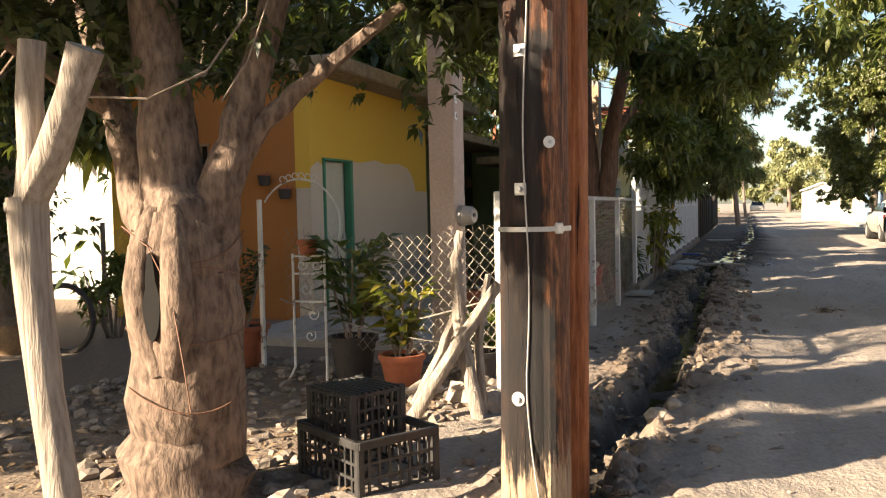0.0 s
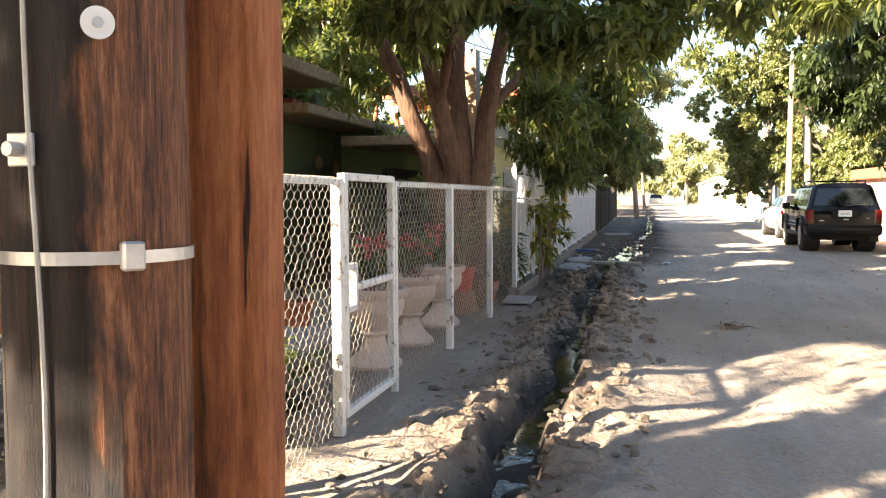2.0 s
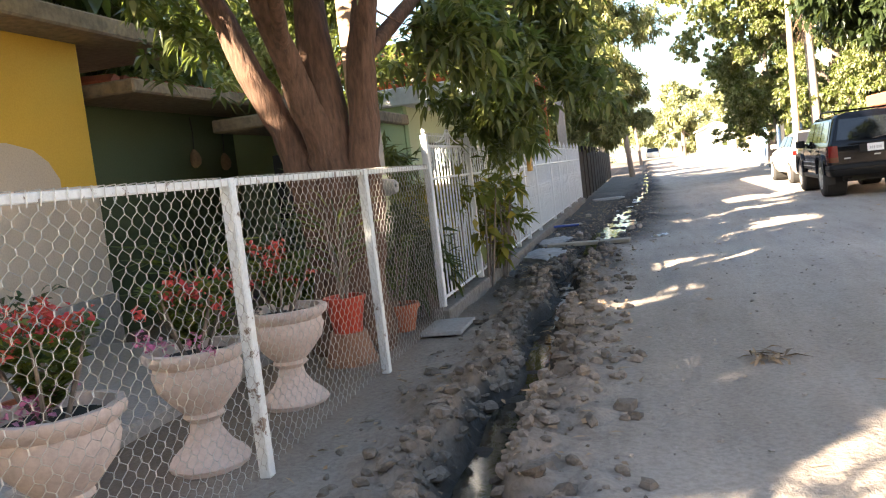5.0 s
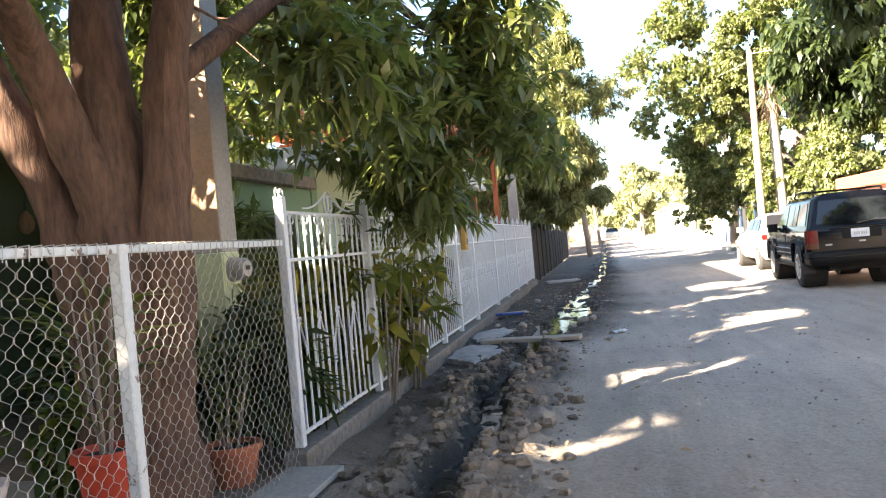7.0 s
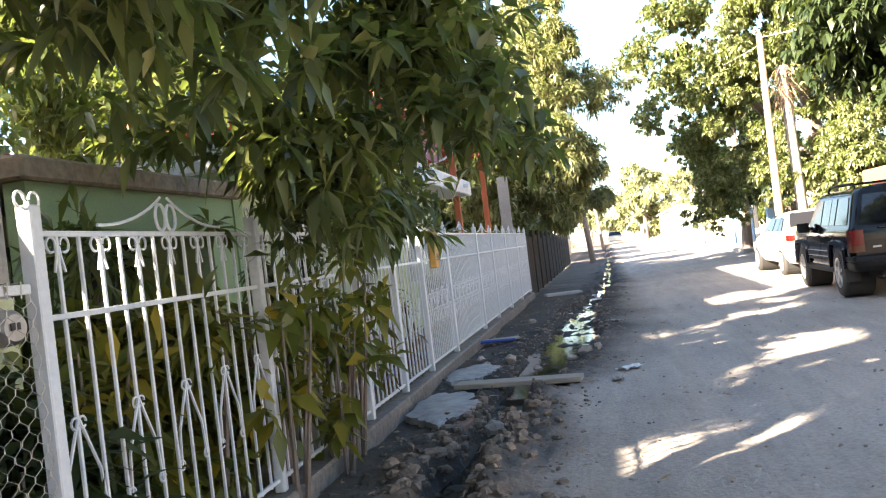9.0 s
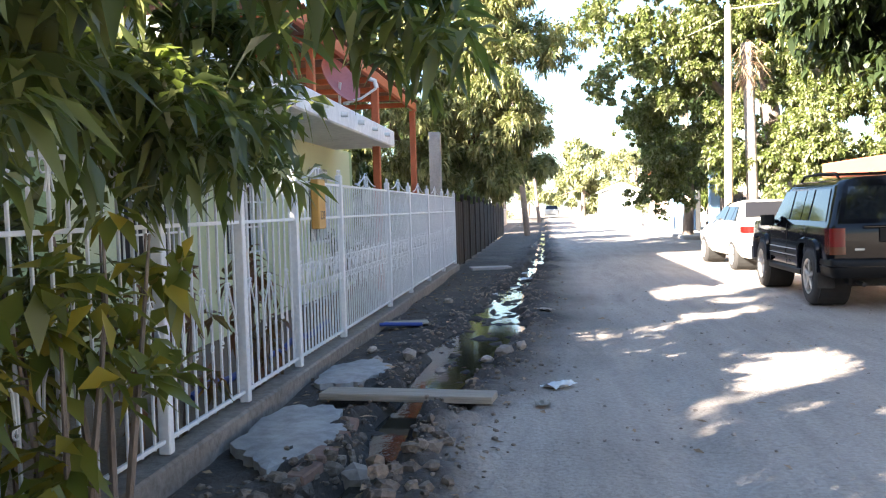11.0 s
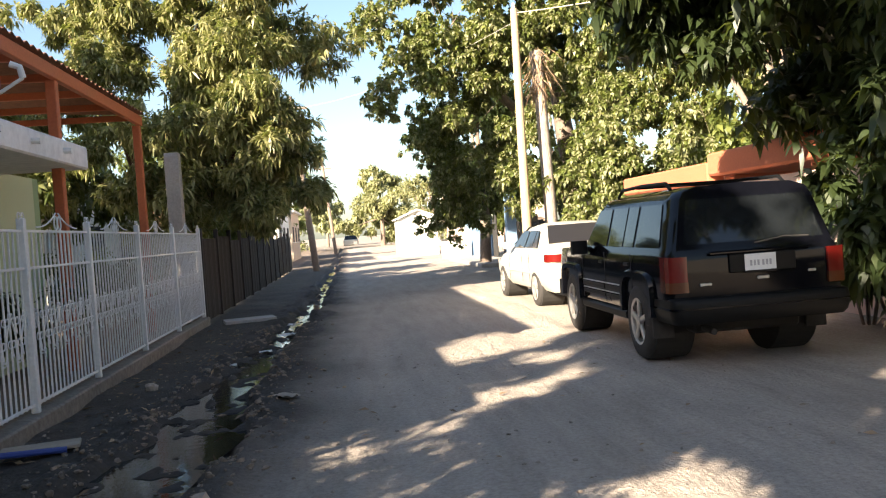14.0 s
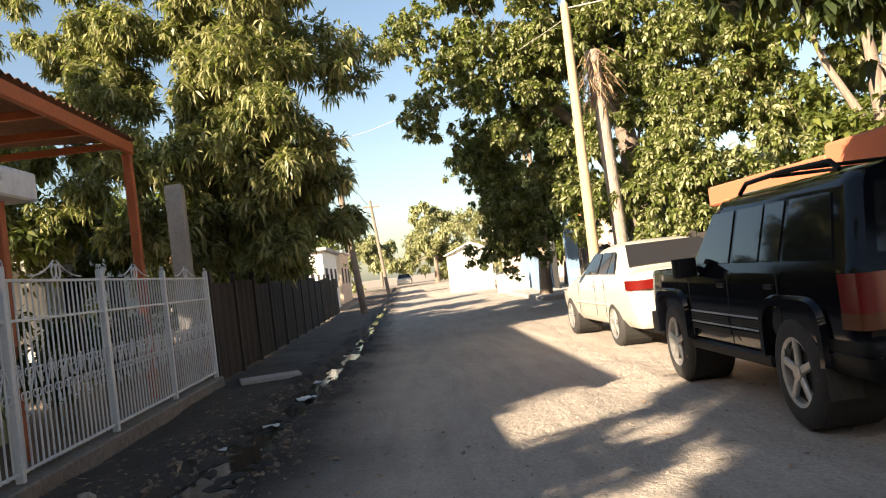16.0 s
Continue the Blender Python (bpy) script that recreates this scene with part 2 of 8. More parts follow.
def timber(name, stops, bleach, crack=(0.012, 0.008, 0.006), flank=None):
    """Split, weathered pole timber: long grain, dark cracks, and a bleached foot with a ragged edge."""
    m, nt, lk, bs = nodes_of(name)
    co = nt.new("ShaderNodeTexCoord").outputs["Object"]
    grain = noise_of(nt, lk, 5.0, 10, co, (12, 12, 1.0), 0.84)
    blot = noise_of(nt, lk, 2.2, 6, co, (1.6, 1.6, 0.7))
    cr = noise_of(nt, lk, 3.2, 6, co, (12, 12, 0.35), 0.62)
    mixed = nt.new("ShaderNodeMath")
    mixed.operation = "MULTIPLY_ADD"
    lk.new(grain.outputs["Fac"], mixed.inputs[0])
    mixed.inputs[1].default_value = 0.55
    half = nt.new("ShaderNodeMath")
    half.operation = "MULTIPLY"
    lk.new(blot.outputs["Fac"], half.inputs[0])
    half.inputs[1].default_value = 0.45
    lk.new(half.outputs[0], mixed.inputs[2])
    r = ramp_of(nt, stops)
    lk.new(mixed.outputs[0], r.inputs["Fac"])
    col = r.outputs["Color"]
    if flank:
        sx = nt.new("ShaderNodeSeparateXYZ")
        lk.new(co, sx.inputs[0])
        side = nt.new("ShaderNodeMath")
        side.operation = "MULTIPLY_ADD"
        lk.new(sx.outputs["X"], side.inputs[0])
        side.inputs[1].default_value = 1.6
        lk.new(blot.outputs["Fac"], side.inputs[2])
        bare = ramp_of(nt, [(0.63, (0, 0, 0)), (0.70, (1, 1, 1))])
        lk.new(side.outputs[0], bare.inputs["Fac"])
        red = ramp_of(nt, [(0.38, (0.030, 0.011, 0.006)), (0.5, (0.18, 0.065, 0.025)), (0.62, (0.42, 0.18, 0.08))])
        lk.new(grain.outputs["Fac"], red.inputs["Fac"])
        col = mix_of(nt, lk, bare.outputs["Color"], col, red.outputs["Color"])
    if bleach:
        sep = nt.new("ShaderNodeSeparateXYZ")
        lk.new(co, sep.inputs[0])
        foot = nt.new("ShaderNodeMapRange")
        foot.inputs["From Min"].default_value, foot.inputs["From Max"].default_value = 0.85, 0.1
        foot.inputs["To Min"].default_value, foot.inputs["To Max"].default_value = -0.22, 0.22
        lk.new(sep.outputs["Z"], foot.inputs["Value"])
        add = nt.new("ShaderNodeMath")
        lk.new(foot.outputs[0], add.inputs[0])
        lk.new(mixed.outputs[0], add.inputs[1])
        edge = ramp_of(nt, [(0.53, (0, 0, 0)), (0.61, (1, 1, 1))])
        lk.new(add.outputs[0], edge.inputs["Fac"])
        pale = ramp_of(nt, [(0.35, (0.22, 0.14, 0.085)), (0.6, (0.50, 0.38, 0.26))])
        lk.new(grain.outputs["Fac"], pale.inputs["Fac"])
        col = mix_of(nt, lk, edge.outputs["Color"], col, pale.outputs["Color"])
    ce = ramp_of(nt, [(0.33, (1, 1, 1)), (0.37, (0, 0, 0))])
    lk.new(cr.outputs["Fac"], ce.inputs["Fac"])
    col = mix_of(nt, lk, ce.outputs["Color"], col, crack)
    lk.new(col, bs.inputs["Base Color"])
    bs.inputs["Roughness"].default_value = 0.7
    b1, b2 = nt.new("ShaderNodeBump"), nt.new("ShaderNodeBump")
    b1.inputs["Strength"].default_value, b1.inputs["Distance"].default_value = 0.8, 0.02
    b2.inputs["Strength"].default_value, b2.inputs["Distance"].default_value = 1.0, -0.03
    lk.new(grain.outputs["Fac"], b1.inputs["Height"])
    lk.new(ce.outputs["Color"], b2.inputs["Height"])
    lk.new(b1.outputs["Normal"], b2.inputs["Normal"])
    lk.new(b2.outputs["Normal"], bs.inputs["Normal"])
    return m


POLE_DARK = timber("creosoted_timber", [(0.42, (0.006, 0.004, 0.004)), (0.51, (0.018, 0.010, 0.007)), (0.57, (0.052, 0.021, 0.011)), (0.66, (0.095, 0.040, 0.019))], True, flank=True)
POLE_RED = timber("red_timber", [(0.38, (0.09, 0.025, 0.009)), (0.5, (0.36, 0.11, 0.034)), (0.62, (0.58, 0.23, 0.085))], False, (0.035, 0.012, 0.007))
BARK_PALE = surface("pale_bark", (0.25, 0.175, 0.13), (0.045, 0.029, 0.021), 7, 2.2, 0.95, 1.0, stretch=(4, 4, 1.5), amount=0.85)
BARK = surface("brown_bark", (0.17, 0.092, 0.058), (0.05, 0.028, 0.018), 6, 1.8, 0.92, 1.0, stretch=(5, 5, 1.1), amount=0.75)
BARK_GREY = surface("grey_bark", (0.27, 0.21, 0.165), (0.12, 0.09, 0.07), 10, 1.6, 0.95, 0.8, stretch=(3, 3, 0.8))
DEADWOOD = surface("bleached_wood", (0.40, 0.34, 0.285), (0.15, 0.115, 0.09), 6, 2.0, 0.9, 1.0, stretch=(7, 7, 0.8), amount=0.75)
PLANK = surface("weathered_plank", (0.40, 0.34, 0.27), (0.23, 0.19, 0.15), 7, 2.0, 0.9, 0.6, stretch=(0.5, 8, 8))
STONE = surface("rubble", (0.40, 0.33, 0.27), (0.22, 0.17, 0.13), 25, 2.0, 0.95, 0.5, per_object=0.25, per_island=0.3)
CLOD = surface("earth_clod", (0.25, 0.195, 0.15), (0.10, 0.075, 0.055), 40, 3.0, 0.95, 0.8, per_island=0.35)
LITTER = surface("dry_leaf", (0.34, 0.23, 0.13), (0.16, 0.10, 0.06), 30, 2.0, 0.8, 0.0, per_island=0.5)
TERRACOTTA = surface("terracotta", (0.42, 0.13, 0.06), (0.30, 0.09, 0.045), 20, 3.0, 0.75, 0.2)
URN_STONE = surface("cast_stone", (0.62, 0.50, 0.43), (0.44, 0.34, 0.29), 30, 3.0, 0.9, 0.3)
BLACK_PLASTIC = surface("black_plastic", (0.045, 0.042, 0.04), (0.02, 0.019, 0.018), 20, 3.0, 0.55, 0.0)
DARK_POT = surface("dark_pot", (0.06, 0.05, 0.045), (0.03, 0.026, 0.024), 20, 3.0, 0.7, 0.1)
STEEL = surface("grey_steel", (0.52, 0.52, 0.52), (0.36, 0.36, 0.36), 30, 3.0, 0.4, 0.05, metal=0.7)
METER_GREY = surface("meter_grey", (0.42, 0.40, 0.38), (0.30, 0.28, 0.27), 30, 4.0, 0.5, 0.05, metal=0.3)
CABLE = surface("black_cable", (0.05, 0.045, 0.04), (0.03, 0.03, 0.03), 30, 3.0, 0.6, 0.0)
CABLE_GREY = surface("grey_cable", (0.45, 0.42, 0.38), (0.3, 0.28, 0.25), 30, 3.0, 0.6, 0.0)
DOOR_GREEN = surface("green_frame_paint", (0.05, 0.24, 0.13), (0.035, 0.16, 0.09), 30, 3.0, 0.5, 0.1)
DOOR_CREAM = surface("door_paint", (0.62, 0.58, 0.47), (0.50, 0.46, 0.37), 30, 1.5, 0.55, 0.1)
POT_RED = surface("red_glazed_pot", (0.50, 0.055, 0.022), (0.36, 0.035, 0.016), 20, 3.0, 0.5, 0.1)
RED_OXIDE = surface("red_oxide_steel", (0.47, 0.125, 0.045), (0.34, 0.085, 0.032), 30, 1.5, 0.6, 0.1)
RUST_SHEET = surface("corrugated_sheet", (0.24, 0.11, 0.06), (0.12, 0.055, 0.035), 14, 1.2, 0.8, 0.2)
TILE_RED = surface("red_roof_sheet", (0.30, 0.09, 0.05), (0.18, 0.05, 0.03), 14, 1.2, 0.85, 0.3)
GREY_SHEET = surface("dark_fence_sheet", (0.042, 0.035, 0.031), (0.022, 0.019, 0.017), 14, 1.2, 0.85, 0.3)
CORAL = surface("coral_plaster", (0.55, 0.17, 0.085), (0.44, 0.13, 0.065), 30, 0.8, 0.9, 0.2)
PEACH = surface("peach_plaster", (0.74, 0.56, 0.47), (0.62, 0.46, 0.38), 30, 0.8, 0.9, 0.2)
BLUE_WALL = surface("blue_plaster", (0.19, 0.29, 0.42), (0.15, 0.23, 0.34), 30, 0.8, 0.9, 0.2)
# Near-black in place of shade in openings and under cars; also seams, soil.
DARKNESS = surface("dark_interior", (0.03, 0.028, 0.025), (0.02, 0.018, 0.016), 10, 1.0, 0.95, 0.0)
RUBBER = surface("tyre_rubber", (0.04, 0.036, 0.033), (0.025, 0.023, 0.021), 30, 3.0, 0.85, 0.2, wear=(0.16, 0.13, 0.10), wear_at=0.62)
ALLOY = surface("alloy", (0.55, 0.54, 0.52), (0.35, 0.33, 0.31), 20, 3.0, 0.4, 0.0, metal=0.7)
SUV_BLACK = paint("black_paint", (0.003, 0.0035, 0.006), 0.09, 0.0, dust=(0.16, 0.14, 0.12), dust_amount=0.03)
SUV_BLACK.node_tree.nodes["Principled BSDF"].inputs["Specular IOR Level"].default_value = 0.22
SUV_TRIM = surface("black_trim", (0.007, 0.007, 0.007), (0.005, 0.005, 0.005), 20, 3.0, 0.5, 0.0)
SUV_TRIM.node_tree.nodes["Principled BSDF"].inputs["Specular IOR Level"].default_value = 0.2
SEDAN_WHITE = paint("white_paint", (0.47, 0.445, 0.40), 0.4, 0.35, dust=(0.40, 0.33, 0.25), dust_amount=0.55)
CAR_GLASS = glass_material("tinted_glass", (0.010, 0.012, 0.014))
DUSTY_GLASS = glass_material("dusty_glass", (0.022, 0.019, 0.017), 0.28)
LAMP_RED = glass_material("red_lens", (0.13, 0.008, 0.006), 0.2)
LAMP_AMBER = glass_material("amber_lens", (0.10, 0.028, 0.010), 0.25)
PLATE_WHITE = surface("plate_white", (0.78, 0.78, 0.77), (0.70, 0.70, 0.70), 30, 5.0, 0.5, 0.0)
PLATE_INK = surface("faded_ink", (0.40, 0.40, 0.41), (0.33, 0.33, 0.34), 30, 5.0, 0.6, 0.0)
INK = surface("dark_ink", (0.05, 0.045, 0.045), (0.04, 0.04, 0.04), 30, 5.0, 0.6, 0.0)
BOX_YELLOW = surface("ochre_box", (0.50, 0.27, 0.055), (0.38, 0.20, 0.045), 25, 4.0, 0.55, 0.1)
DISH_RED = surface("faded_red_dish", (0.42, 0.15, 0.14), (0.34, 0.11, 0.10), 25, 3.0, 0.55, 0.05)
BLUE_PIPE = surface("blue_hose", (0.03, 0.06, 0.28), (0.025, 0.045, 0.2), 25, 3.0, 0.5, 0.0)
WHITE_PLASTIC = surface("white_plastic", (0.72, 0.71, 0.69), (0.6, 0.6, 0.58), 25, 3.0, 0.5, 0.0)
PETAL_RED = leaf_material("red_petal", (0.55, 0.03, 0.05), (0.70, 0.05, 0.07), (0.75, 0.20, 0.16), 0.6, 0.3)
PETAL_PINK = leaf_material("pink_petal", (0.55, 0.10, 0.28), (0.60, 0.16, 0.34), (0.70, 0.42, 0.60), 0.6, 0.3)
PETAL_DARK = leaf_material("purple_petal", (0.03, 0.015, 0.05), (0.05, 0.02, 0.09), (0.14, 0.05, 0.20), 0.6, 0.3)
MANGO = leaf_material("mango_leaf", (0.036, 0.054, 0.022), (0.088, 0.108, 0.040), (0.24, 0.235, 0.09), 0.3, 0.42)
# Brighter copies of the mango leaf, with sunlight put into their colour.
MANGO_FLECK = leaf_material("sun_fleck_leaf", (0.10, 0.12, 0.04), (0.20, 0.21, 0.07), (0.38, 0.35, 0.14), 0.36, 0.45)
MANGO_SUN = leaf_material("sunlit_mango_leaf", (0.15, 0.165, 0.065), (0.29, 0.28, 0.125), (0.46, 0.42, 0.21), 0.42)
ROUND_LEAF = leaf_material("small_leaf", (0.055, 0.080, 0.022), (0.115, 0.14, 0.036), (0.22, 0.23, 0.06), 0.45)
# Paler copy of the small leaf; sunlight on far crowns is in its colour.
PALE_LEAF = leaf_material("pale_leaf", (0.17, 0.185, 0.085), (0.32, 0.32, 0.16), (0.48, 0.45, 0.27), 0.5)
# Darker than real leaves, so that deep shade is in the colour itself.
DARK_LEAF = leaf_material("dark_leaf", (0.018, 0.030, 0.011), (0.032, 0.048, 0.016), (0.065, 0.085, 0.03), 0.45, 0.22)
CROTON = leaf_material("croton_leaf", (0.05, 0.085, 0.02), (0.16, 0.16, 0.025), (0.48, 0.32, 0.03), 0.42)
CROTON_RED = leaf_material("red_croton_leaf", (0.07, 0.018, 0.02), (0.14, 0.03, 0.025), (0.30, 0.10, 0.05), 0.42)
POT_LEAF = leaf_material("pot_plant_leaf", (0.03, 0.055, 0.015), (0.065, 0.10, 0.022), (0.30, 0.28, 0.04), 0.42)


# ---- mesh tools ----
class Geo:
    def __init__(self):
        self.v, self.f = [], []

    def add(self, verts, faces):
        k = len(self.v)
        self.v.extend(verts)
        self.f.extend(tuple(i + k for i in q) for q in faces)
        return self

    def box(self, c, s, rz=0.0, ch=0.0, m=None):
        """A box of size s round c, with chamfered edges."""
        hx, hy, hz = (q / 2 for q in s)
        ch = min(ch, hx * 0.9, hy * 0.9, hz * 0.9)
        mat = m or (Matrix.Translation(c) @ Matrix.Rotation(rz, 4, "Z"))
        if ch <= 0:
            vs = [Vector((x * hx, y * hy, z * hz)) for x in (-1, 1) for y in (-1, 1) for z in (-1, 1)]
            fs = [(0, 1, 3, 2), (4, 6, 7, 5), (0, 4, 5, 1), (2, 3, 7, 6), (0, 2, 6, 4), (1, 5, 7, 3)]
        else:
            vs, idx = [], {}
            for x in (-1, 1):
                for y in (-1, 1):
                    for z in (-1, 1):
                        for a in range(3):
                            p = [x * (hx - ch), y * (hy - ch), z * (hz - ch)]
                            p[a] = (x * hx, y * hy, z * hz)[a]
                            idx[x, y, z, a] = len(vs)
                            vs.append(Vector(p))
            fs = []
            for a in range(3):
                b, c2 = (a + 1) % 3, (a + 2) % 3
                for s1 in (-1, 1):
                    ring = []
                    for q, w in ((-1, -1), (1, -1), (1, 1), (-1, 1)):
                        k = [0, 0, 0]
                        k[a], k[b], k[c2] = s1, q, w
                        ring.append(idx[(*k, a)])
                    fs.append(tuple(ring if s1 > 0 else ring[::-1]))
                for q in (-1, 1):
                    for w in (-1, 1):
                        k0, k1 = [0, 0, 0], [0, 0, 0]
                        k0[a], k0[b], k0[c2] = -1, q, w
                        k1[a], k1[b], k1[c2] = 1, q, w
                        quad = (idx[(*k0, b)], idx[(*k1, b)], idx[(*k1, c2)], idx[(*k0, c2)])
                        fs.append(quad if q * w < 0 else quad[::-1])
            for x in (-1, 1):
                for y in (-1, 1):
                    for z in (-1, 1):
                        t = tuple(idx[x, y, z, a] for a in range(3))
                        fs.append(t if x * y * z > 0 else t[::-1])
        return self.add([tuple(mat @ p) for p in vs], fs)

    def tube(self, pts, rad, n=8, cap=True, jitter=0.0, seed=0):
        """A tapered tube along pts; rad is one radius or one for each point."""
        rng = random.Random(seed)
        pts = [Vector(p) for p in pts]
        rads = [rad] * len(pts) if isinstance(rad, (int, float)) else rad
        vs, fs, side = [], [], None
        for i, p in enumerate(pts):
            d = (pts[min(i + 1, len(pts) - 1)] - pts[max(i - 1, 0)]).normalized()
            if side is None:
                side = d.orthogonal().normalized()
            side = (side - d * side.dot(d)).normalized()
            up = d.cross(side)
            for k in range(n):
                a = 2 * math.pi * k / n
                r = rads[i] * (1 + jitter * (rng.random() - 0.5))
                vs.append(tuple(p + (side * math.cos(a) + up * math.sin(a)) * r))
        for i in range(len(pts) - 1):
            for k in range(n):
                fs.append((i * n + k, i * n + (k + 1) % n, (i + 1) * n + (k + 1) % n, (i + 1) * n + k))
        if cap:
            fs.append(tuple(range(n))[::-1])
            fs.append(tuple((len(pts) - 1) * n + k for k in range(n)))
        return self.add(vs, fs)

    def lathe(self, prof, n=20, c=(0, 0, 0), lobes=0, depth=0.0):
        vs, fs = [], []
        for r, z in prof:
            for k in range(n):
                a = 2 * math.pi * k / n
                q = r * (1 + depth * math.cos(lobes * a)) if lobes else r
                vs.append((c[0] + q * math.cos(a), c[1] + q * math.sin(a), c[2] + z))
        for i in range(len(prof) - 1):
            for k in range(n):
                fs.append((i * n + k, i * n + (k + 1) % n, (i + 1) * n + (k + 1) % n, (i + 1) * n + k))
        fs.append(tuple(range(n))[::-1])
        fs.append(tuple((len(prof) - 1) * n + k for k in range(n)))
        return self.add(vs, fs)

    def prism(self, poly, a, b, axis="x"):
        """A polygon of (u, w) swept from a to b along an axis."""
        def at(q, u, w):
            return (q, u, w) if axis == "x" else (u, q, w) if axis == "y" else (u, w, q)
        n = len(poly)
        vs = [at(a, *p) for p in poly] + [at(b, *p) for p in poly]
        fs = [(i, (i + 1) % n, n + (i + 1) % n, n + i) for i in range(n)]
        fs += [tuple(range(n))[::-1], tuple(range(n, 2 * n))]
        return self.add(vs, fs)

    def loft(self, rings, cap=True):
        n = len(rings[0])
        vs = [p for r in rings for p in r]
        fs = [(i * n + k, i * n + (k + 1) % n, (i + 1) * n + (k + 1) % n, (i + 1) * n + k) for i in range(len(rings) - 1) for k in range(n)]
        if cap:
            fs += [tuple(range(n))[::-1], tuple((len(rings) - 1) * n + k for k in range(n))]
        return self.add(vs, fs)

    def lump(self, c, s, rng, n=7):
        """An uneven stone."""
        vs, fs = [], []
        rot = Matrix.Rotation(rng.random() * 6.3, 3, "Z") @ Matrix.Rotation(rng.uniform(-0.5, 0.5), 3, "X")
        rows = ((-0.8, 0.55), (-0.1, 1.0), (0.55, 0.75))
        for z, r in rows:
            for k in range(n):
                a = 2 * math.pi * (k + 0.35 * rng.random()) / n
                q = r * rng.uniform(0.7, 1.1)
                vs.append(Vector((q * math.cos(a) * s[0], q * math.sin(a) * s[1], (z + rng.uniform(-0.2, 0.2)) * s[2])))
        vs += [Vector((0, 0, -0.9 * s[2])), Vector((0, 0, 0.8 * s[2]))]
        for i in range(2):
            for k in range(n):
                fs.append((i * n + k, i * n + (k + 1) % n, (i + 1) * n + (k + 1) % n, (i + 1) * n + k))
        for k in range(n):
            fs.append((3 * n, (k + 1) % n, k))
            fs.append((3 * n + 1, 2 * n + k, 2 * n + (k + 1) % n))
        return self.add([tuple(rot @ p + Vector(c)) for p in vs], fs)


def mesh_of(name, g, material, smooth=False):
    me = bpy.data.meshes.new(name)
    me.from_pydata(g.v, [], g.f)
    bm = bmesh.new()
    bm.from_mesh(me)
    bmesh.ops.recalc_face_normals(bm, faces=bm.faces)
    bm.to_mesh(me)
    bm.free()
    me.materials.append(material)
    if smooth:
        me.polygons.foreach_set("use_smooth", [True] * len(me.polygons))
        me.set_sharp_from_angle(angle=radians(40))
    return me


def part(name, g, material, parent, label="", smooth=False):
    ob = new(name, g if isinstance(g, bpy.types.Mesh) else mesh_of(name, g, material, smooth))
    ob.parent = parent
    if label:
        ob["label"] = label
    return ob


def thing(name, at, label, category, group="", rz=0.0, kind=""):
    ob = new(name)
    ob.empty_display_size = 0.1
    ob.matrix_basis = pose(*at, 0, 0, rz)
    return tagged(ob, label, category, group, kind)


def solid(name, g, material, label="", category="", group="", kind="", smooth=False):
    return tagged(new(name, mesh_of(name, g, material, smooth)), label, category, group, kind)


def raw_mesh(name, verts, tris, material):
    """A mesh of triangles straight from arrays."""
    me = bpy.data.meshes.new(name)
    me.vertices.add(len(verts))
    me.vertices.foreach_set("co", np.ascontiguousarray(verts, np.float32).ravel())
    me.loops.add(tris.size)
    me.loops.foreach_set("vertex_index", tris.ravel().astype(np.int32))
    me.polygons.add(len(tris))
    me.polygons.foreach_set("loop_start", np.arange(0, tris.size, 3, dtype=np.int32))
    me.update(calc_edges=True)
    me.materials.append(material)
    return me


def unit(a):
    return a / np.maximum(np.linalg.norm(a, axis=-1, keepdims=True), 1e-9)


def leaf_mesh(name, base, direction, length, width, droop, material, rng, plain=False):
    """Folded, drooping leaves, four triangles each, or two where plain."""
    n = len(base)
    d = unit(direction)
    s = unit(np.cross(d, np.array([0, 0, 1.0])) + 1e-4 * rng.normal(size=(n, 3)))
    s = unit(s + 0.35 * rng.normal(size=(n, 3)))
    nrm = unit(np.cross(s, d))
    le, wi = length[:, None], width[:, None]
    drop = np.array([0, 0, -1.0]) * (droop * length)[:, None]
    mid = base + d * le * 0.5 + drop * 0.18
    tip = base + d * le * 0.95 + drop * 0.8
    lft = base + d * le * 0.42 + s * wi * 0.5 + nrm * wi * 0.14 + drop * 0.1
    rgt = base + d * le * 0.42 - s * wi * 0.5 + nrm * wi * 0.14 + drop * 0.1
    verts = np.stack([base, lft, mid, rgt, tip], 1).reshape(-1, 3)
    k = np.arange(n)[:, None, None] * 5
    tris = (k + np.array([[0, 1, 3], [1, 4, 3]] if plain else [[0, 1, 2], [0, 2, 3], [1, 4, 2], [2, 4, 3]])[None]).reshape(-1, 3)
    return raw_mesh(name, verts, tris, material)


def in_clumps(clumps, rng, shell=0.55):
    """Points spread through ellipsoids (x, y, z, rx, ry, rz, count), thicker towards their skins."""
    out = []
    for x, y, z, rx, ry, rz, n in clumps:
        u = unit(rng.normal(size=(int(n), 3)))
        r = (shell + (1 - shell) * rng.random((int(n), 1)) ** 0.6) * (1 + 0.18 * rng.normal(size=(int(n), 1)))
        out.append(np.array([x, y, z]) + u * r * np.array([rx, ry, rz]))
    return np.concatenate(out)


def scatter(clumps, rng, sub, spread):
    """Breaks big clumps into smaller uneven ones, which leaves gaps between them."""
    made = []
    for x, y, z, rx, ry, rz, n in clumps:
        pts = in_clumps([(x, y, z, rx, ry, rz, sub)], rng, 0.35)
        for p in pts:
            q = spread * rng.uniform(0.6, 1.35)
            made.append((*p, q, q, q * 0.8, max(2, n / sub * rng.uniform(0.5, 1.5))))
    return made


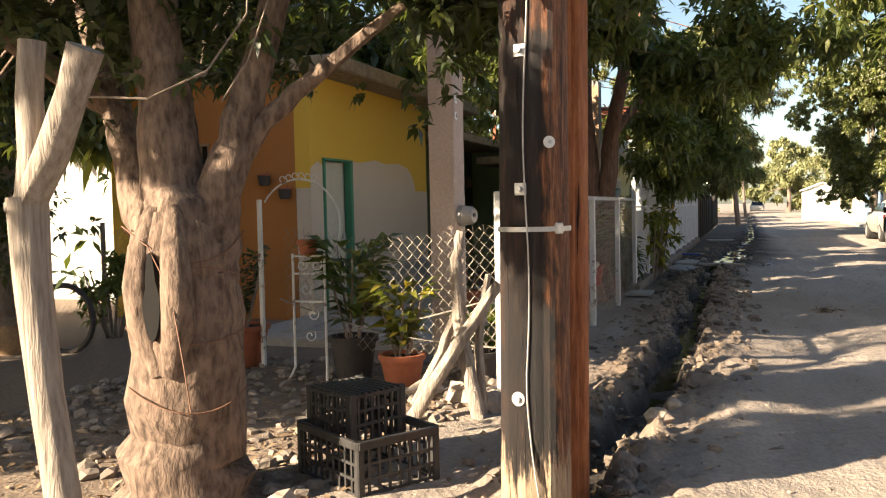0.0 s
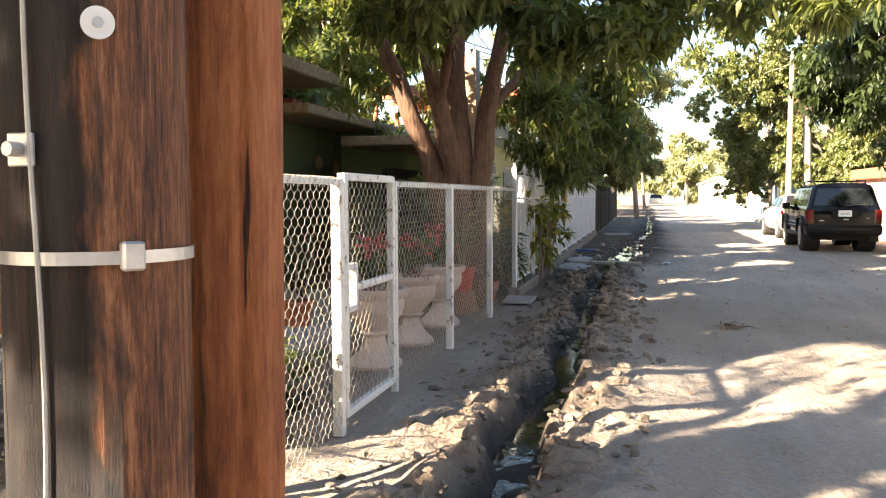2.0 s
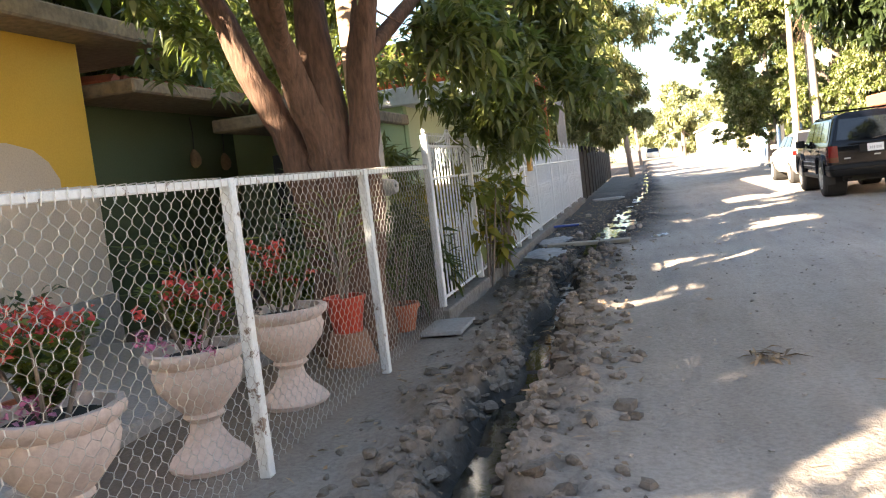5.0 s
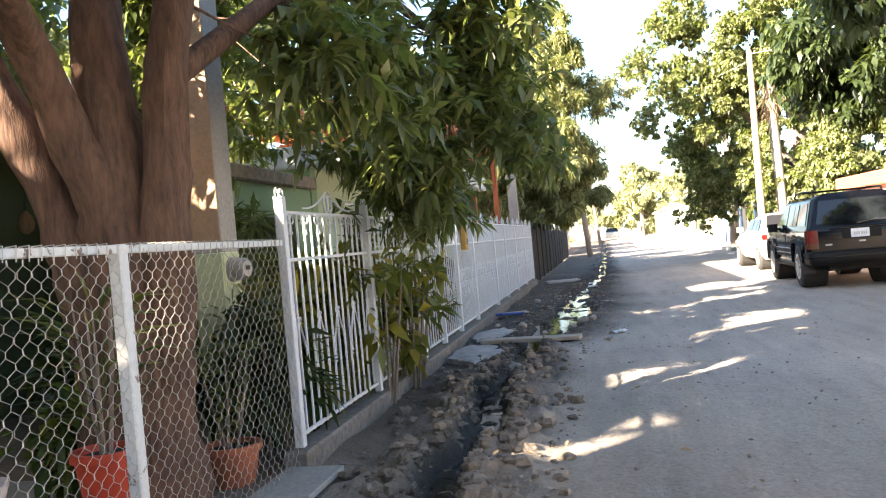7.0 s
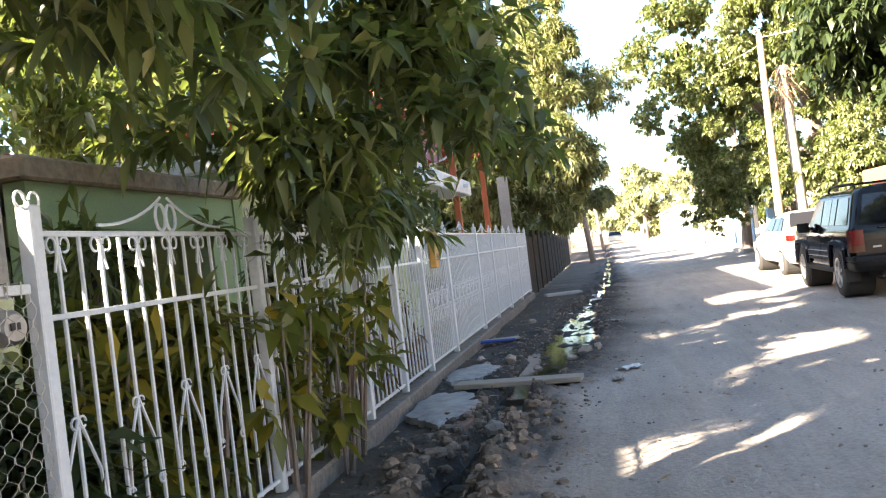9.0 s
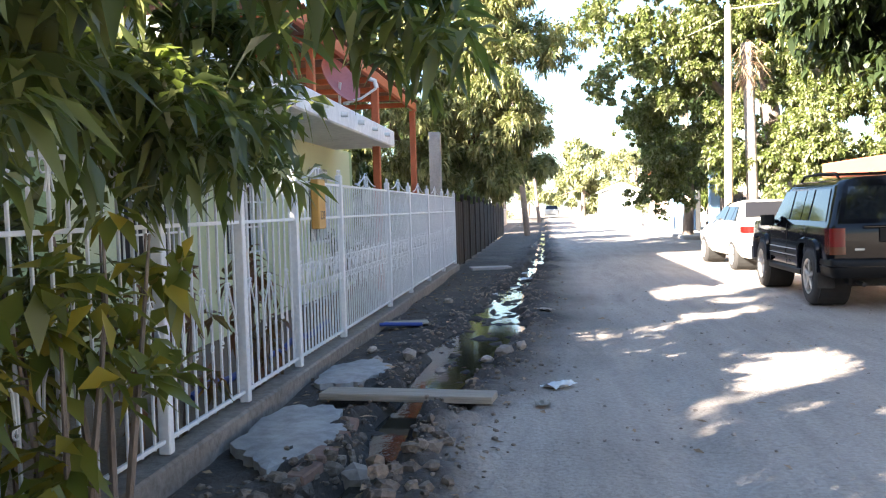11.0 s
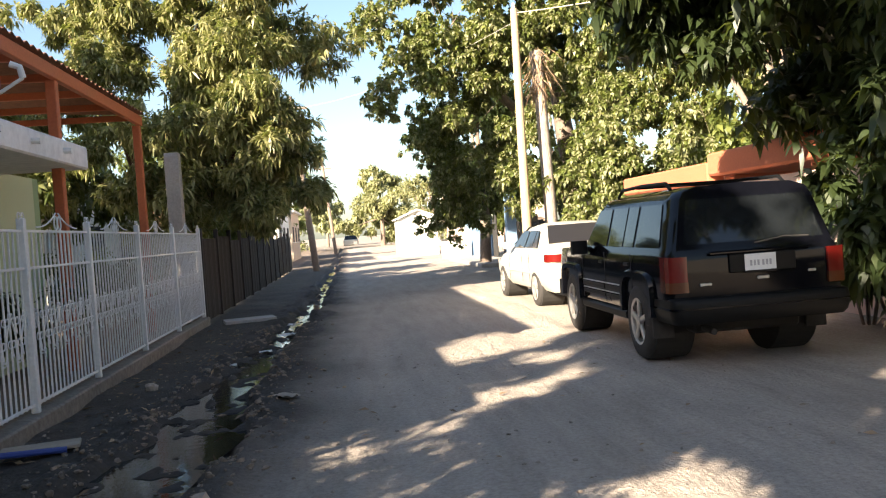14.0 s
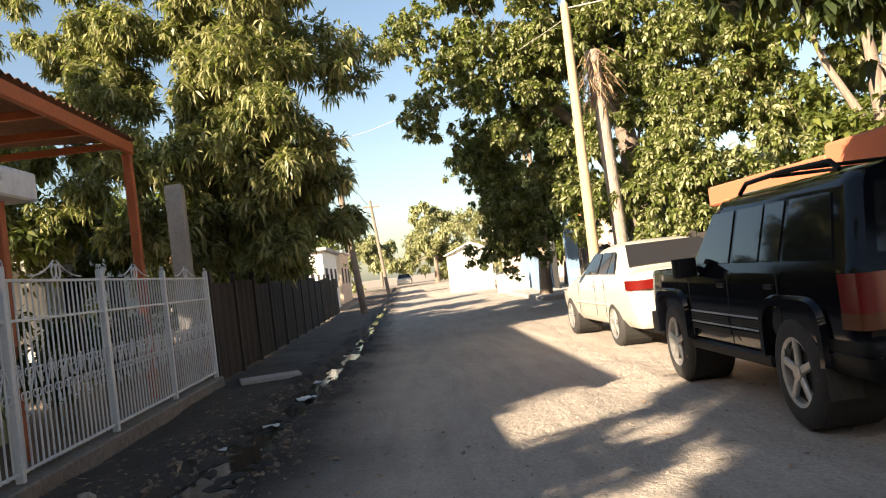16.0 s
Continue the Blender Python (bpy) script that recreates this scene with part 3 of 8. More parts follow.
def foliage(name, tips, per_tip, length, width, droop, material, rng, down=0.2, round_tip=1.0, plain=False):
    """A tuft of leaves round every twig tip."""
    n = len(tips)
    base = np.repeat(tips, per_tip, 0)
    axis = np.repeat(unit(rng.normal(size=(n, 3)) * [1, 1, 0.5] + [0, 0, -down]), per_tip, 0)
    d = unit(axis * 0.5 + unit(rng.normal(size=base.shape)) * round_tip + [0, 0, -down])
    le = length * rng.uniform(0.6, 1.25, len(base))
    base = base + d * (0.15 * length) - axis * (rng.random((len(base), 1)) * 0.5 * length)
    return leaf_mesh(name, base, d, le, width * rng.uniform(0.75, 1.2, len(base)), droop * rng.uniform(0.5, 1.4, len(base)), material, rng, plain)


def twigs(g, origin, tips, rng, r0, count):
    """Thin branches from limbs' ends to some of the tips."""
    for i in rng.choice(len(tips), min(count, len(tips)), replace=False):
        b = Vector(tips[i])
        a = min(origin, key=lambda q: (Vector(q) - b).length)
        a = Vector(a)
        mid = (a + b) / 2 + Vector(rng.normal(size=3)) * 0.12 * (b - a).length
        g.tube([a, mid, b], [r0, r0 * 0.6, r0 * 0.2], 5, False)


# openings in the crowns, by the strips of street that the sun reaches through them:
# (from, to) across the sun's direction, (from, to) in x on the ground
SUN_GAPS = ((-3.35, -2.75, -0.6, 1.0), (-2.78, -2.25, -0.6, 2.6), (-3.78, -3.5, -1.0, 2.2), (-4.4, -3.6, -2.6, -0.9), (-6.0, -4.5, -1.9, 2.4), (-6.75, -6.4, 0.6, 1.5), (-9.5, -8.65, -0.1, 1.5), (-11.27, -10.72, 2.05, 3.1), (-12.25, -11.42, 1.95, 3.3), (-14.35, -13.8, 1.6, 3.5), (-14.65, -14.38, 2.0, 2.8), (-16.7, -15.25, 1.2, 4.6), (-20.0, -16.7, 3.2, 8.0))


def open_to_sun(p, rng):
    run = p[:, 2] / math.tan(SUN_EL)
    across, land = -SUN_Y * p[:, 0] + SUN_X * p[:, 1], p[:, 0] - SUN_X * run
    keep = np.ones(len(p), bool)
    ragged = 0.10 * np.sin(land * 5.0 + p[:, 2] * 3.0)
    for a, b, c, d in SUN_GAPS:
        keep &= ~((across > a + ragged) & (across < b + ragged) & (land > c) & (land < d)) | (rng.random(len(p)) < 0.012)
    return keep


def tree(name, limbs, clumps, sub, spread, leaf, material, bark, label, seed, per_tip=8, droop=0.5, down=0.2, twig=60, extra=()):
    """limbs: lists of (x, y, z, radius); clumps: see in_clumps; leaf: (length, width)."""
    rng = np.random.default_rng(seed)
    base = limbs[0][0]
    far = name in ("background_tree", "shade_tree", "tree") or base[1] > 30
    t = thing(name, base[:3], label, "tree")
    off = Vector(base[:3])
    g, ends = Geo(), []
    for i, l in enumerate(limbs):
        pts, rad = [Vector(p[:3]) - off for p in l], [p[3] for p in l]
        fine, fr = [], []
        for j in range(len(pts) - 1):
            for k in range(5):
                w = k / 5
                fine.append(pts[j].lerp(pts[j + 1], w) + Vector(rng.normal(size=3)) * 0.06 * rad[j] * (1 if k or j else 0))
                fr.append(rad[j] + (rad[j + 1] - rad[j]) * w)
        fine.append(pts[-1]), fr.append(rad[-1])
        g.tube(fine, fr, 16 if i == 0 else 10, True, 0.15, seed + i)
        ends += [tuple(p) for p in fine[len(fine) // 2:]]
    part("trunk", g, bark, t, smooth=True)
    cl = scatter([(c[0] - off.x, c[1] - off.y, c[2] - off.z, *c[3:]) for c in clumps], rng, sub, spread)
    tips = in_clumps(cl, rng, 0.2)
    tips = tips[open_to_sun(tips + np.array(base[:3]), rng)]
    ob = part("crown", foliage("crown", tips, per_tip, leaf[0], leaf[1], droop, material, rng, down, plain=far), material, t)
    ob["kind"] = "stuff"
    for nm, mat2, share in extra:
        sel = tips[rng.random(len(tips)) < share]
        o2 = part(nm, foliage(nm, sel, per_tip, leaf[0], leaf[1], droop, mat2, rng, down, plain=far), mat2, t)
        o2["kind"] = "stuff"
    if twig:
        tg = Geo()
        twigs(tg, ends, tips, rng, 0.011, twig)
        part("twigs", tg, bark, t)["kind"] = "stuff"
    return t


# ---- ground ----
def value_noise(x, y, scale, seed):
    rng = np.random.default_rng(seed)
    tab = rng.random((256, 256))
    x, y = x * scale, y * scale
    xi, yi = np.floor(x).astype(int), np.floor(y).astype(int)
    fx, fy = x - xi, y - yi
    fx, fy = fx * fx * (3 - 2 * fx), fy * fy * (3 - 2 * fy)
    t = lambda a, b: tab[a % 256, b % 256]
    return (t(xi, yi) * (1 - fx) + t(xi + 1, yi) * fx) * (1 - fy) + (t(xi, yi + 1) * (1 - fx) + t(xi + 1, yi + 1) * fx) * fy


def ditch_x(y):
    return np.interp(y, [-5, 4.4, 7.2, 10.5, 13.2, 16.6, 18.5, 20, 22, 25, 34, 45, 70], [-0.7, -0.57, -0.40, -0.40, -0.44, -0.52, -0.38, -0.28, -0.10, -0.05, 0.42, 0.5, 0.6]) + 0.05 * np.sin(y * 2.3) + 0.03 * np.sin(y * 5.1)


def ditch_half(y):
    return np.interp(y, [0, 6, 7, 9, 14, 17, 18.5, 20, 22, 25, 28, 60], [0.11, 0.12, 0.16, 0.13, 0.13, 0.12, 0.14, 0.30, 0.36, 0.26, 0.16, 0.13])


def ground_at(x, y):
    """Height, soil and wetness of the ground."""
    d = np.abs(x - ditch_x(y))
    hw = ditch_half(y) * (0.8 + 0.4 * value_noise(x, y, 3.1, 3))
    n1, n2, n3 = value_noise(x, y, 1.3, 4), value_noise(x, y, 7.0, 5), value_noise(x, y, 15.0, 6)
    near = np.clip(1 - (d - hw) / 0.55, 0, 1)
    road = np.clip((x - ditch_x(y) - 0.5) / 0.6, 0, 1)
    z = 0.05 * (n1 - 0.5) * (1 - 0.6 * road) + 0.012 * (n2 - 0.5) + 0.006 * (n3 - 0.5)
    deep = np.interp(y, [17, 20, 26, 30], [0.15, 0.07, 0.06, 0.08])
    z = z + near * np.clip(d / 0.2, 0, 1) * (0.05 + 0.16 * (n2 - 0.4) + 0.13 * (n3 - 0.5)) * np.interp(y, [17, 20], [1.0, 0.55])
    z = np.where(d < hw, np.minimum(z, -deep + np.interp(y, [17, 20], [0.07, 0.10]) * (n2 - 0.35) + np.interp(y, [17, 20], [0.04, 0.07]) * (n3 - 0.5)), z - deep * np.clip(1 - (d - hw) / 0.09, 0, 1))
    for k, rx in enumerate((1.5, 3.1)):
        z = z - 0.022 * np.exp(-((x - rx - 0.15 * np.sin(y * 0.25 + k)) / 0.22) ** 2) * road * (0.5 + n1)
    z = z + 0.01 * road * np.exp(-((x - 2.3) / 0.5) ** 2)
    tracks = value_noise(x + 0.05 * np.sin(y * 0.6), y * 0.1, 4.0, 8) - 0.5
    z = z + 0.022 * tracks * road * (0.4 + n1)
    z = z + 0.10 * np.exp(-((x - ditch_x(y) - 0.62) / 0.30) ** 2) * np.interp(y, [1, 3.5, 7.5, 10], [0.3, 1.0, 0.9, 0.0]) * (0.35 + 1.0 * value_noise(x, y, 0.9, 11))
    inner = np.clip((-1.55 - x) / 0.3, 0, 1)
    z = z * (1 - 0.6 * inner)
    left = (x < ditch_x(y) + 0.25).astype(float)
    soil = np.clip(near * 0.75 + np.interp(y, [3, 12, 16], [0.30, 0.34, 0.0]) * (0.5 + n1) * (1 - left) + left * np.interp(y, [5, 8, 12, 15], [0.3, 0.5, 0.85, 1.15]) * (0.45 + 0.8 * n1) + 0.85 * inner, 0, 1)
    spread = np.interp(y, [15, 18, 21, 27, 40], [0.0, 0.4, 1.0, 0.85, 0.35])
    wet = np.clip(1.2 - (d - hw) / (0.06 + spread), 0, 1) * (0.45 + 0.9 * n1)
    # Wet mud, spread and darkened further to stand in for shade along the fence.
    mud = np.interp(y, [13, 17.5, 31, 40], [0.0, 1.0, 1.0, 0.6]) * np.clip((ditch_x(y) + 0.62 + 0.5 * (n1 - 0.5) - x) / 0.25, 0, 1) * np.clip((x + 1.5) / 0.2, 0, 1)
    wet = np.maximum(wet, mud * (0.84 + 0.25 * n2 + 0.3 * (value_noise(x, y, 2.2, 12) - 0.4)))
    wet = np.where(d < hw, 1.0, wet)
    far = (np.abs(y - 20) > 90) | (np.abs(x) > 40)
    return np.where(far, 0.0, z), np.where(far, 0.3, soil), np.clip(np.where(far, 0, wet), 0, 1)


def steps(*runs):
    out = []
    for a, b, s in runs:
        out.extend(np.arange(a, b, s))
    return np.array(out + [runs[-1][1]])


gx = steps((-900, -100, 100), (-100, -20, 10), (-20, -4, 1), (-4, -1.6, 0.2), (-1.6, 1.0, 0.035), (1.0, 4.5, 0.08), (4.5, 12, 0.5), (12, 100, 8), (100, 900, 100))
gy = steps((-900, -100, 100), (-100, -10, 10), (-10, 2, 0.5), (2, 24, 0.05), (24, 40, 0.12), (40, 80, 0.6), (80, 200, 10), (200, 1500, 100))
GX, GY = np.meshgrid(gx, gy)
gz, gsoil, gwet = ground_at(GX, GY)
nx, ny = len(gx), len(gy)
quad = (np.arange(ny - 1)[:, None] * nx + np.arange(nx - 1)[None, :]).ravel()
tri = np.concatenate([np.stack([quad, quad + 1, quad + nx + 1], 1), np.stack([quad, quad + nx + 1, quad + nx], 1)])
gm = raw_mesh("ground", np.stack([GX.ravel(), GY.ravel(), gz.ravel()], 1), tri, DIRT)
gm.polygons.foreach_set("use_smooth", [True] * len(gm.polygons))
for nm, arr in (("soil", gsoil), ("wet", gwet)):
    gm.attributes.new(nm, "FLOAT", "POINT").data.foreach_set("value", arr.ravel().astype(np.float32))
tagged(new("ground", gm), "pale rutted dirt street with a muddy gutter along its edge", "ground", kind="structure")

wy = np.arange(2, 60, 0.2)
wc, wh = ditch_x(wy), ditch_half(wy) * np.interp(wy, [16, 20], [0.7, 1.0])
lvl = np.interp(wy, [2, 17, 19.5, 25, 28, 60], [-0.125, -0.125, -0.022, -0.022, -0.040, -0.07])
wv = np.concatenate([np.stack([wc - wh, wy, lvl], 1), np.stack([wc + wh, wy, lvl], 1)])
k = np.arange(len(wy) - 1)
n = len(wy)
tagged(new("water", raw_mesh("water", wv, np.concatenate([np.stack([k, k + n, k + n + 1], 1), np.stack([k, k + n + 1, k + 1], 1)]), WATER)), "dark dirty water standing in the street gutter", "water", kind="structure")


# ---- houses ----
def wall_with_holes(g, axis, at, thick, u0, u1, z0, z1, holes=()):
    """A wall in the plane axis=at, one shell with rectangular openings (u0, u1, z0, z1) through it."""
    us = sorted({u0, u1, *[h[0] for h in holes], *[h[1] for h in holes]})
    zs = sorted({z0, z1, *[h[q] for h in holes for q in (2, 3) if z0 < h[q] < z1]})
    nu, nz = len(us), len(zs)

    def full(i, k):
        if not (0 <= i < nu - 1 and 0 <= k < nz - 1):
            return False
        u, z = (us[i] + us[i + 1]) / 2, (zs[k] + zs[k + 1]) / 2
        return not any(h[0] < u < h[1] and h[2] < z < h[3] for h in holes)

    vs = [((at + s * thick / 2, u, z) if axis == "x" else (u, at + s * thick / 2, z)) for s in (-1, 1) for u in us for z in zs]
    node = lambda s, i, k: s * nu * nz + i * nz + k
    fs = []
    for i in range(nu - 1):
        for k in range(nz - 1):
            if not full(i, k):
                continue
            fs += [(node(0, i, k), node(0, i + 1, k), node(0, i + 1, k + 1), node(0, i, k + 1)), (node(1, i, k), node(1, i, k + 1), node(1, i + 1, k + 1), node(1, i + 1, k))]
            for di, dk, a, b in ((-1, 0, (i, k), (i, k + 1)), (1, 0, (i + 1, k), (i + 1, k + 1)), (0, -1, (i, k), (i + 1, k)), (0, 1, (i, k + 1), (i + 1, k + 1))):
                if not full(i + di, k + dk):
                    fs.append((node(0, *a), node(0, *b), node(1, *b), node(1, *a)))
    used = sorted({q for f in fs for q in f})
    back = {q: n for n, q in enumerate(used)}
    return g.add([vs[q] for q in used], [tuple(back[q] for q in f) for f in fs])


# orange and yellow house
house = thing("house", (-4.77, 9.3, 0), "orange and yellow plastered house with a flat concrete roof", "house")


def rel(g, o):
    g.v = [(p[0] - o[0], p[1] - o[1], p[2] - o[2]) for p in g.v]
    return g


H1 = (-4.77, 9.3, 0)
g = wall_with_holes(Geo(), "y", 9.4, 0.2, -7.4, -4.97, 0, 3.0, [(-7.1, -6.2, 1.25, 2.2)])
part("wall", rel(g, H1), ORANGE, house, "burnt orange plaster wall")
g = wall_with_holes(Geo(), "x", -4.87, 0.2, 9.3, 13.25, 1.62, 3.0, [(9.62, 10.42, 0, 2.0)])
part("wall", rel(g, H1), YELLOW, house, "yellow plaster wall")
g = wall_with_holes(Geo(), "x", -4.865, 0.2, 9.304, 13.25, 0.0, 1.62, [(9.62, 10.42, 0, 2.0)])
part("wall", rel(g, H1), CREAM, house, "cream repainted lower wall")
edge = [(10.425, 1.62), (12.72, 1.62), (12.72, 1.70), (12.60, 1.86), (12.42, 1.97), (12.1, 2.03), (11.6, 2.0), (11.2, 2.04), (10.7, 1.98), (10.425, 1.99)]
part("plaster_patch", rel(Geo().prism(edge, -4.772, -4.765, "x"), H1), CREAM, house, "cream patch of fresh plaster")
part("plaster_patch", rel(Geo().prism([(9.31, 1.62), (9.615, 1.62), (9.615, 1.9), (9.5, 1.95), (9.31, 1.86)], -4.772, -4.765, "x"), H1), CREAM, house)
part("plinth", rel(Geo().box((-4.735, 11.84, 0.27), (0.07, 2.8, 0.54), 0, 0.006), H1), CONCRETE, house, "bare grey cement plinth")
part("wall", rel(Geo().box((-6.2, 13.15, 1.5), (2.4, 0.2, 3.0)), H1), ORANGE, house)
part("wall", rel(Geo().box((-7.5, 11.3, 1.5), (0.2, 4.0, 3.0)), H1), ORANGE, house)
g = Geo().box((-6.0, 11.95, 3.09), (3.4, 5.6, 0.18), 0, 0.02)
part("roof", rel(g, H1), SLAB_EDGE, house, "weathered concrete roof slab")
g = Geo().box((-7.5, 9.25, 1.5), (0.22, 0.24, 3.0), 0, 0.01)
part("pillar", rel(g, H1), YELLOW, house, "yellow corner pillar")
d1 = part("door", rel(Geo().box((-4.88, 10.02, 1.0), (0.05, 0.74, 1.94), 0, 0.005), H1), DOOR_CREAM, house, "cream painted door in a green frame")
g = Geo().box((-4.79, 9.64, 1.0), (0.1, 0.04, 2.0), 0, 0.005).box((-4.79, 10.40, 1.0), (0.1, 0.07, 2.0), 0, 0.005).box((-4.79, 10.02, 1.985), (0.1, 0.80, 0.03), 0, 0.004)
part("door_frame", rel(g, H1), DOOR_GREEN, d1, "green door frame")
part("door_handle", rel(Geo().box((-4.84, 10.30, 0.98), (0.05, 0.03, 0.12), 0, 0.008), H1), STEEL, d1)
w1 = part("window", rel(Geo().box((-6.65, 9.42, 1.72), (0.9, 0.02, 0.95)), H1), DARKNESS, house, "dark window behind iron bars")
TAN_IRON = surface("tan_iron", (0.35, 0.22, 0.12), (0.25, 0.15, 0.08), 30, 3, 0.6, 0.1)
for i in range(10):
    part("bar", rel(Geo().box((-7.1 + i * 0.1, 9.28, 1.72), (0.014, 0.014, 1.0)), H1), TAN_IRON, w1)
for zz in (1.25, 1.72, 2.2):
    part("crossbar", rel(Geo().box((-6.65, 9.275, zz), (0.96, 0.02, 0.03)), H1), TAN_IRON, w1)
solid("concrete_step", Geo().box((-3.65, 10.2, 0.03), (2.2, 5.4, 0.13), 0, 0.02), CONCRETE, "grey concrete porch slab in front of the house", "slab", kind="structure")

# white house behind
solid("wall_white", Geo().box((-11.5, 11.0, 2.0), (7.6, 0.2, 4.0)), WHITE_WALL, "sunlit white plastered wall of a house behind", "wall", kind="structure")

# green house
H2 = (-3.0, 16.0, 0)
gh = thing("house", H2, "green plastered house with flat concrete slab roofs", "house")
g = wall_with_holes(Geo(), "x", -5.3, 0.2, 13.6, 17.2, 0, 2.5)
part("wall", rel(g, H2), GREEN_DARK, gh, "dark green plaster wall")
part("wall", rel(Geo().box((-4.65, 17.2, 1.25), (1.2, 0.2, 2.5)), H2), GREEN_MID, gh, "light green wall")
part("pillar", rel(Geo().box((-4.1, 17.15, 1.25), (0.24, 0.24, 2.5), 0, 0.01), H2), GREEN_MID, gh, "light green pillar")
part("roof", rel(Geo().box((-5.2, 15.6, 2.56), (1.8, 4.4, 0.14), 0, 0.02), H2), SLAB_EDGE, gh, "ochre roof edge")
for i in range(22):
    part("roof_tile", rel(Geo().tube([(-6.0, 13.5 + i * 0.19, 2.70), (-4.55, 13.5 + i * 0.19, 2.62)], 0.09, 6), H2), TILE_RED, gh, "red clay roof tile" if i == 0 else "")
g = wall_with_holes(Geo(), "x", -3.1, 0.2, 18.6, 28.2, 0, 2.46, [(19.6, 20.8, 0.9, 1.9), (22.0, 23.2, 0.9, 1.9), (25.4, 26.4, 0.9, 1.9)])
part("wall", rel(g, H2), GREEN_PALE, gh, "pale green plaster wall")
part("wall", rel(Geo().box((-5.0, 18.5, 1.23), (4.0, 0.2, 2.46)), H2), GREEN_MID, gh)
part("wall", rel(Geo().box((-5.0, 28.3, 1.23), (4.0, 0.2, 2.46)), H2), GREEN_MID, gh)
part("roof", rel(Geo().box((-4.3, 22.75, 2.57), (4.7, 8.8, 0.28), 0, 0.02), H2), ROOF_WHITE, gh, "whitewashed slab roof with stub drain pipes")
part("roof", rel(Geo().box((-3.75, 16.9, 2.22), (1.6, 3.2, 0.16), 0, 0.02), H2), SLAB_EDGE, gh, "stained concrete canopy slab")
part("wall", rel(wall_with_holes(Geo(), "x", -3.1, 0.16, 15.4, 18.4, 0, 2.14, [(15.7, 17.9, 0.0, 1.78)]), H2), GREEN_MID, gh, "green plaster wall with a wide dark opening")
# Dark sheet standing in for the unlit room behind the opening.
part("interior", rel(Geo().box((-3.9, 16.8, 0.9), (0.1, 2.4, 1.8)), H2), DARKNESS, gh, "dark sheet in place of the shaded interior")
for i in range(8):
    part("drain_pipe", rel(Geo().tube([(-2.0, 19.4 + i * 0.98, 2.58), (-1.86, 19.4 + i * 0.98, 2.57)], 0.035, 10), H2), WHITE_PLASTIC, gh)
for y0, y1 in ((19.6, 20.8), (22.0, 23.2), (25.4, 26.4)):
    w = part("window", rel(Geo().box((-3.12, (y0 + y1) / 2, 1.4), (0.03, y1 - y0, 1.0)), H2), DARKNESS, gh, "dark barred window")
    for i in range(11):
        part("bar", rel(Geo().box((-2.97, y0 + (y1 - y0) * i / 10, 1.45), (0.014, 0.014, 1.2)), H2), IRON_WHITE, w)
    for zz in (0.9, 1.2, 1.5, 1.8, 2.0):
        part("crossbar", rel(Geo().box((-2.96, (y0 + y1) / 2, zz), (0.014, y1 - y0, 0.02)), H2), IRON_WHITE, w)

# red steel canopy
H3 = (-2.4, 26.6, 0)
cn = thing("carport", H3, "red-painted steel carport with a corrugated roof", "carport")
for y in (26.8, 30.9):
    for x in (-2.2, -6.0):
        part("post", rel(Geo().box((x, y, 1.74), (0.12, 0.12, 3.48), 0, 0.01), H3), RED_OXIDE, cn)
for y in (21.6, 23.4):
    for x in (-2.35, -6.0):
        part("post", rel(Geo().box((x, y, 3.10), (0.10, 0.10, 0.78), 0, 0.01), H3), RED_OXIDE, cn)
for c, s in [((-2.15, 26.1, 3.56), (0.08, 9.7, 0.16)), ((-5.9, 26.1, 3.80), (0.08, 9.7, 0.14))] + [((-4.05, 21.3 + i * 1.2, 3.62), (3.7, 0.06, 0.1)) for i in range(9)]:
    part("beam", rel(Geo().box(c, s, 0, 0.008), H3), RED_OXIDE, cn)
vs, fs = [], []
cols = 200
for i in range(cols + 1):
    y, z = 21.2 + i * 9.8 / cols, 3.685 + 0.018 * math.sin(i * math.pi / 2)
    vs += [(-2.08, y, z), (-6.2, y, z + 0.24)]
fs = [(2 * i, 2 * i + 1, 2 * i + 3, 2 * i + 2) for i in range(cols)]
part("roof_sheet", rel(Geo().add(vs + [(x, y, z + 0.012) for x, y, z in vs], fs + [tuple(j + len(vs) for j in f[::-1]) for f in fs]), H3), RUST_SHEET, cn, "rusty corrugated sheet")


# ---- chain-link fence ----
def chain_mesh(u0, u1, z0, z1, cell=0.058, r=0.0017, top_points=True):
    """Woven wire in the plane x=0: zigzag strands along y."""
    g = Geo()
    cols = int((u1 - u0) / cell)
    rows = int((z1 - z0) / (cell * 0.95))
    for i in range(cols):
        for j in range(rows):
            ua, ub = u0 + i * cell, u0 + (i + 1) * cell
            za, zb = z0 + j * (z1 - z0) / rows, z0 + (j + 1) * (z1 - z0) / rows
            zm = (za + zb) / 2
            x = 0.003 * (-1) ** i
            for a, b in (((-x, ua, za), (x, (ua + ub) / 2, zm)), ((x, (ua + ub) / 2, zm), (-x, ua, zb)), ((x, (ua + ub) / 2, zm), (-x, ub, za)), ((-x, ub, zb), (x, (ua + ub) / 2, zm))):
                g.tube([a, b], r, 3, False)
        if top_points:
            g.tube([(0, u0 + (i + 0.5) * cell, z1 - cell * 0.5), (0, u0 + (i + 0.5) * cell + 0.01, z1 + 0.02)], r, 3, False)
    return g


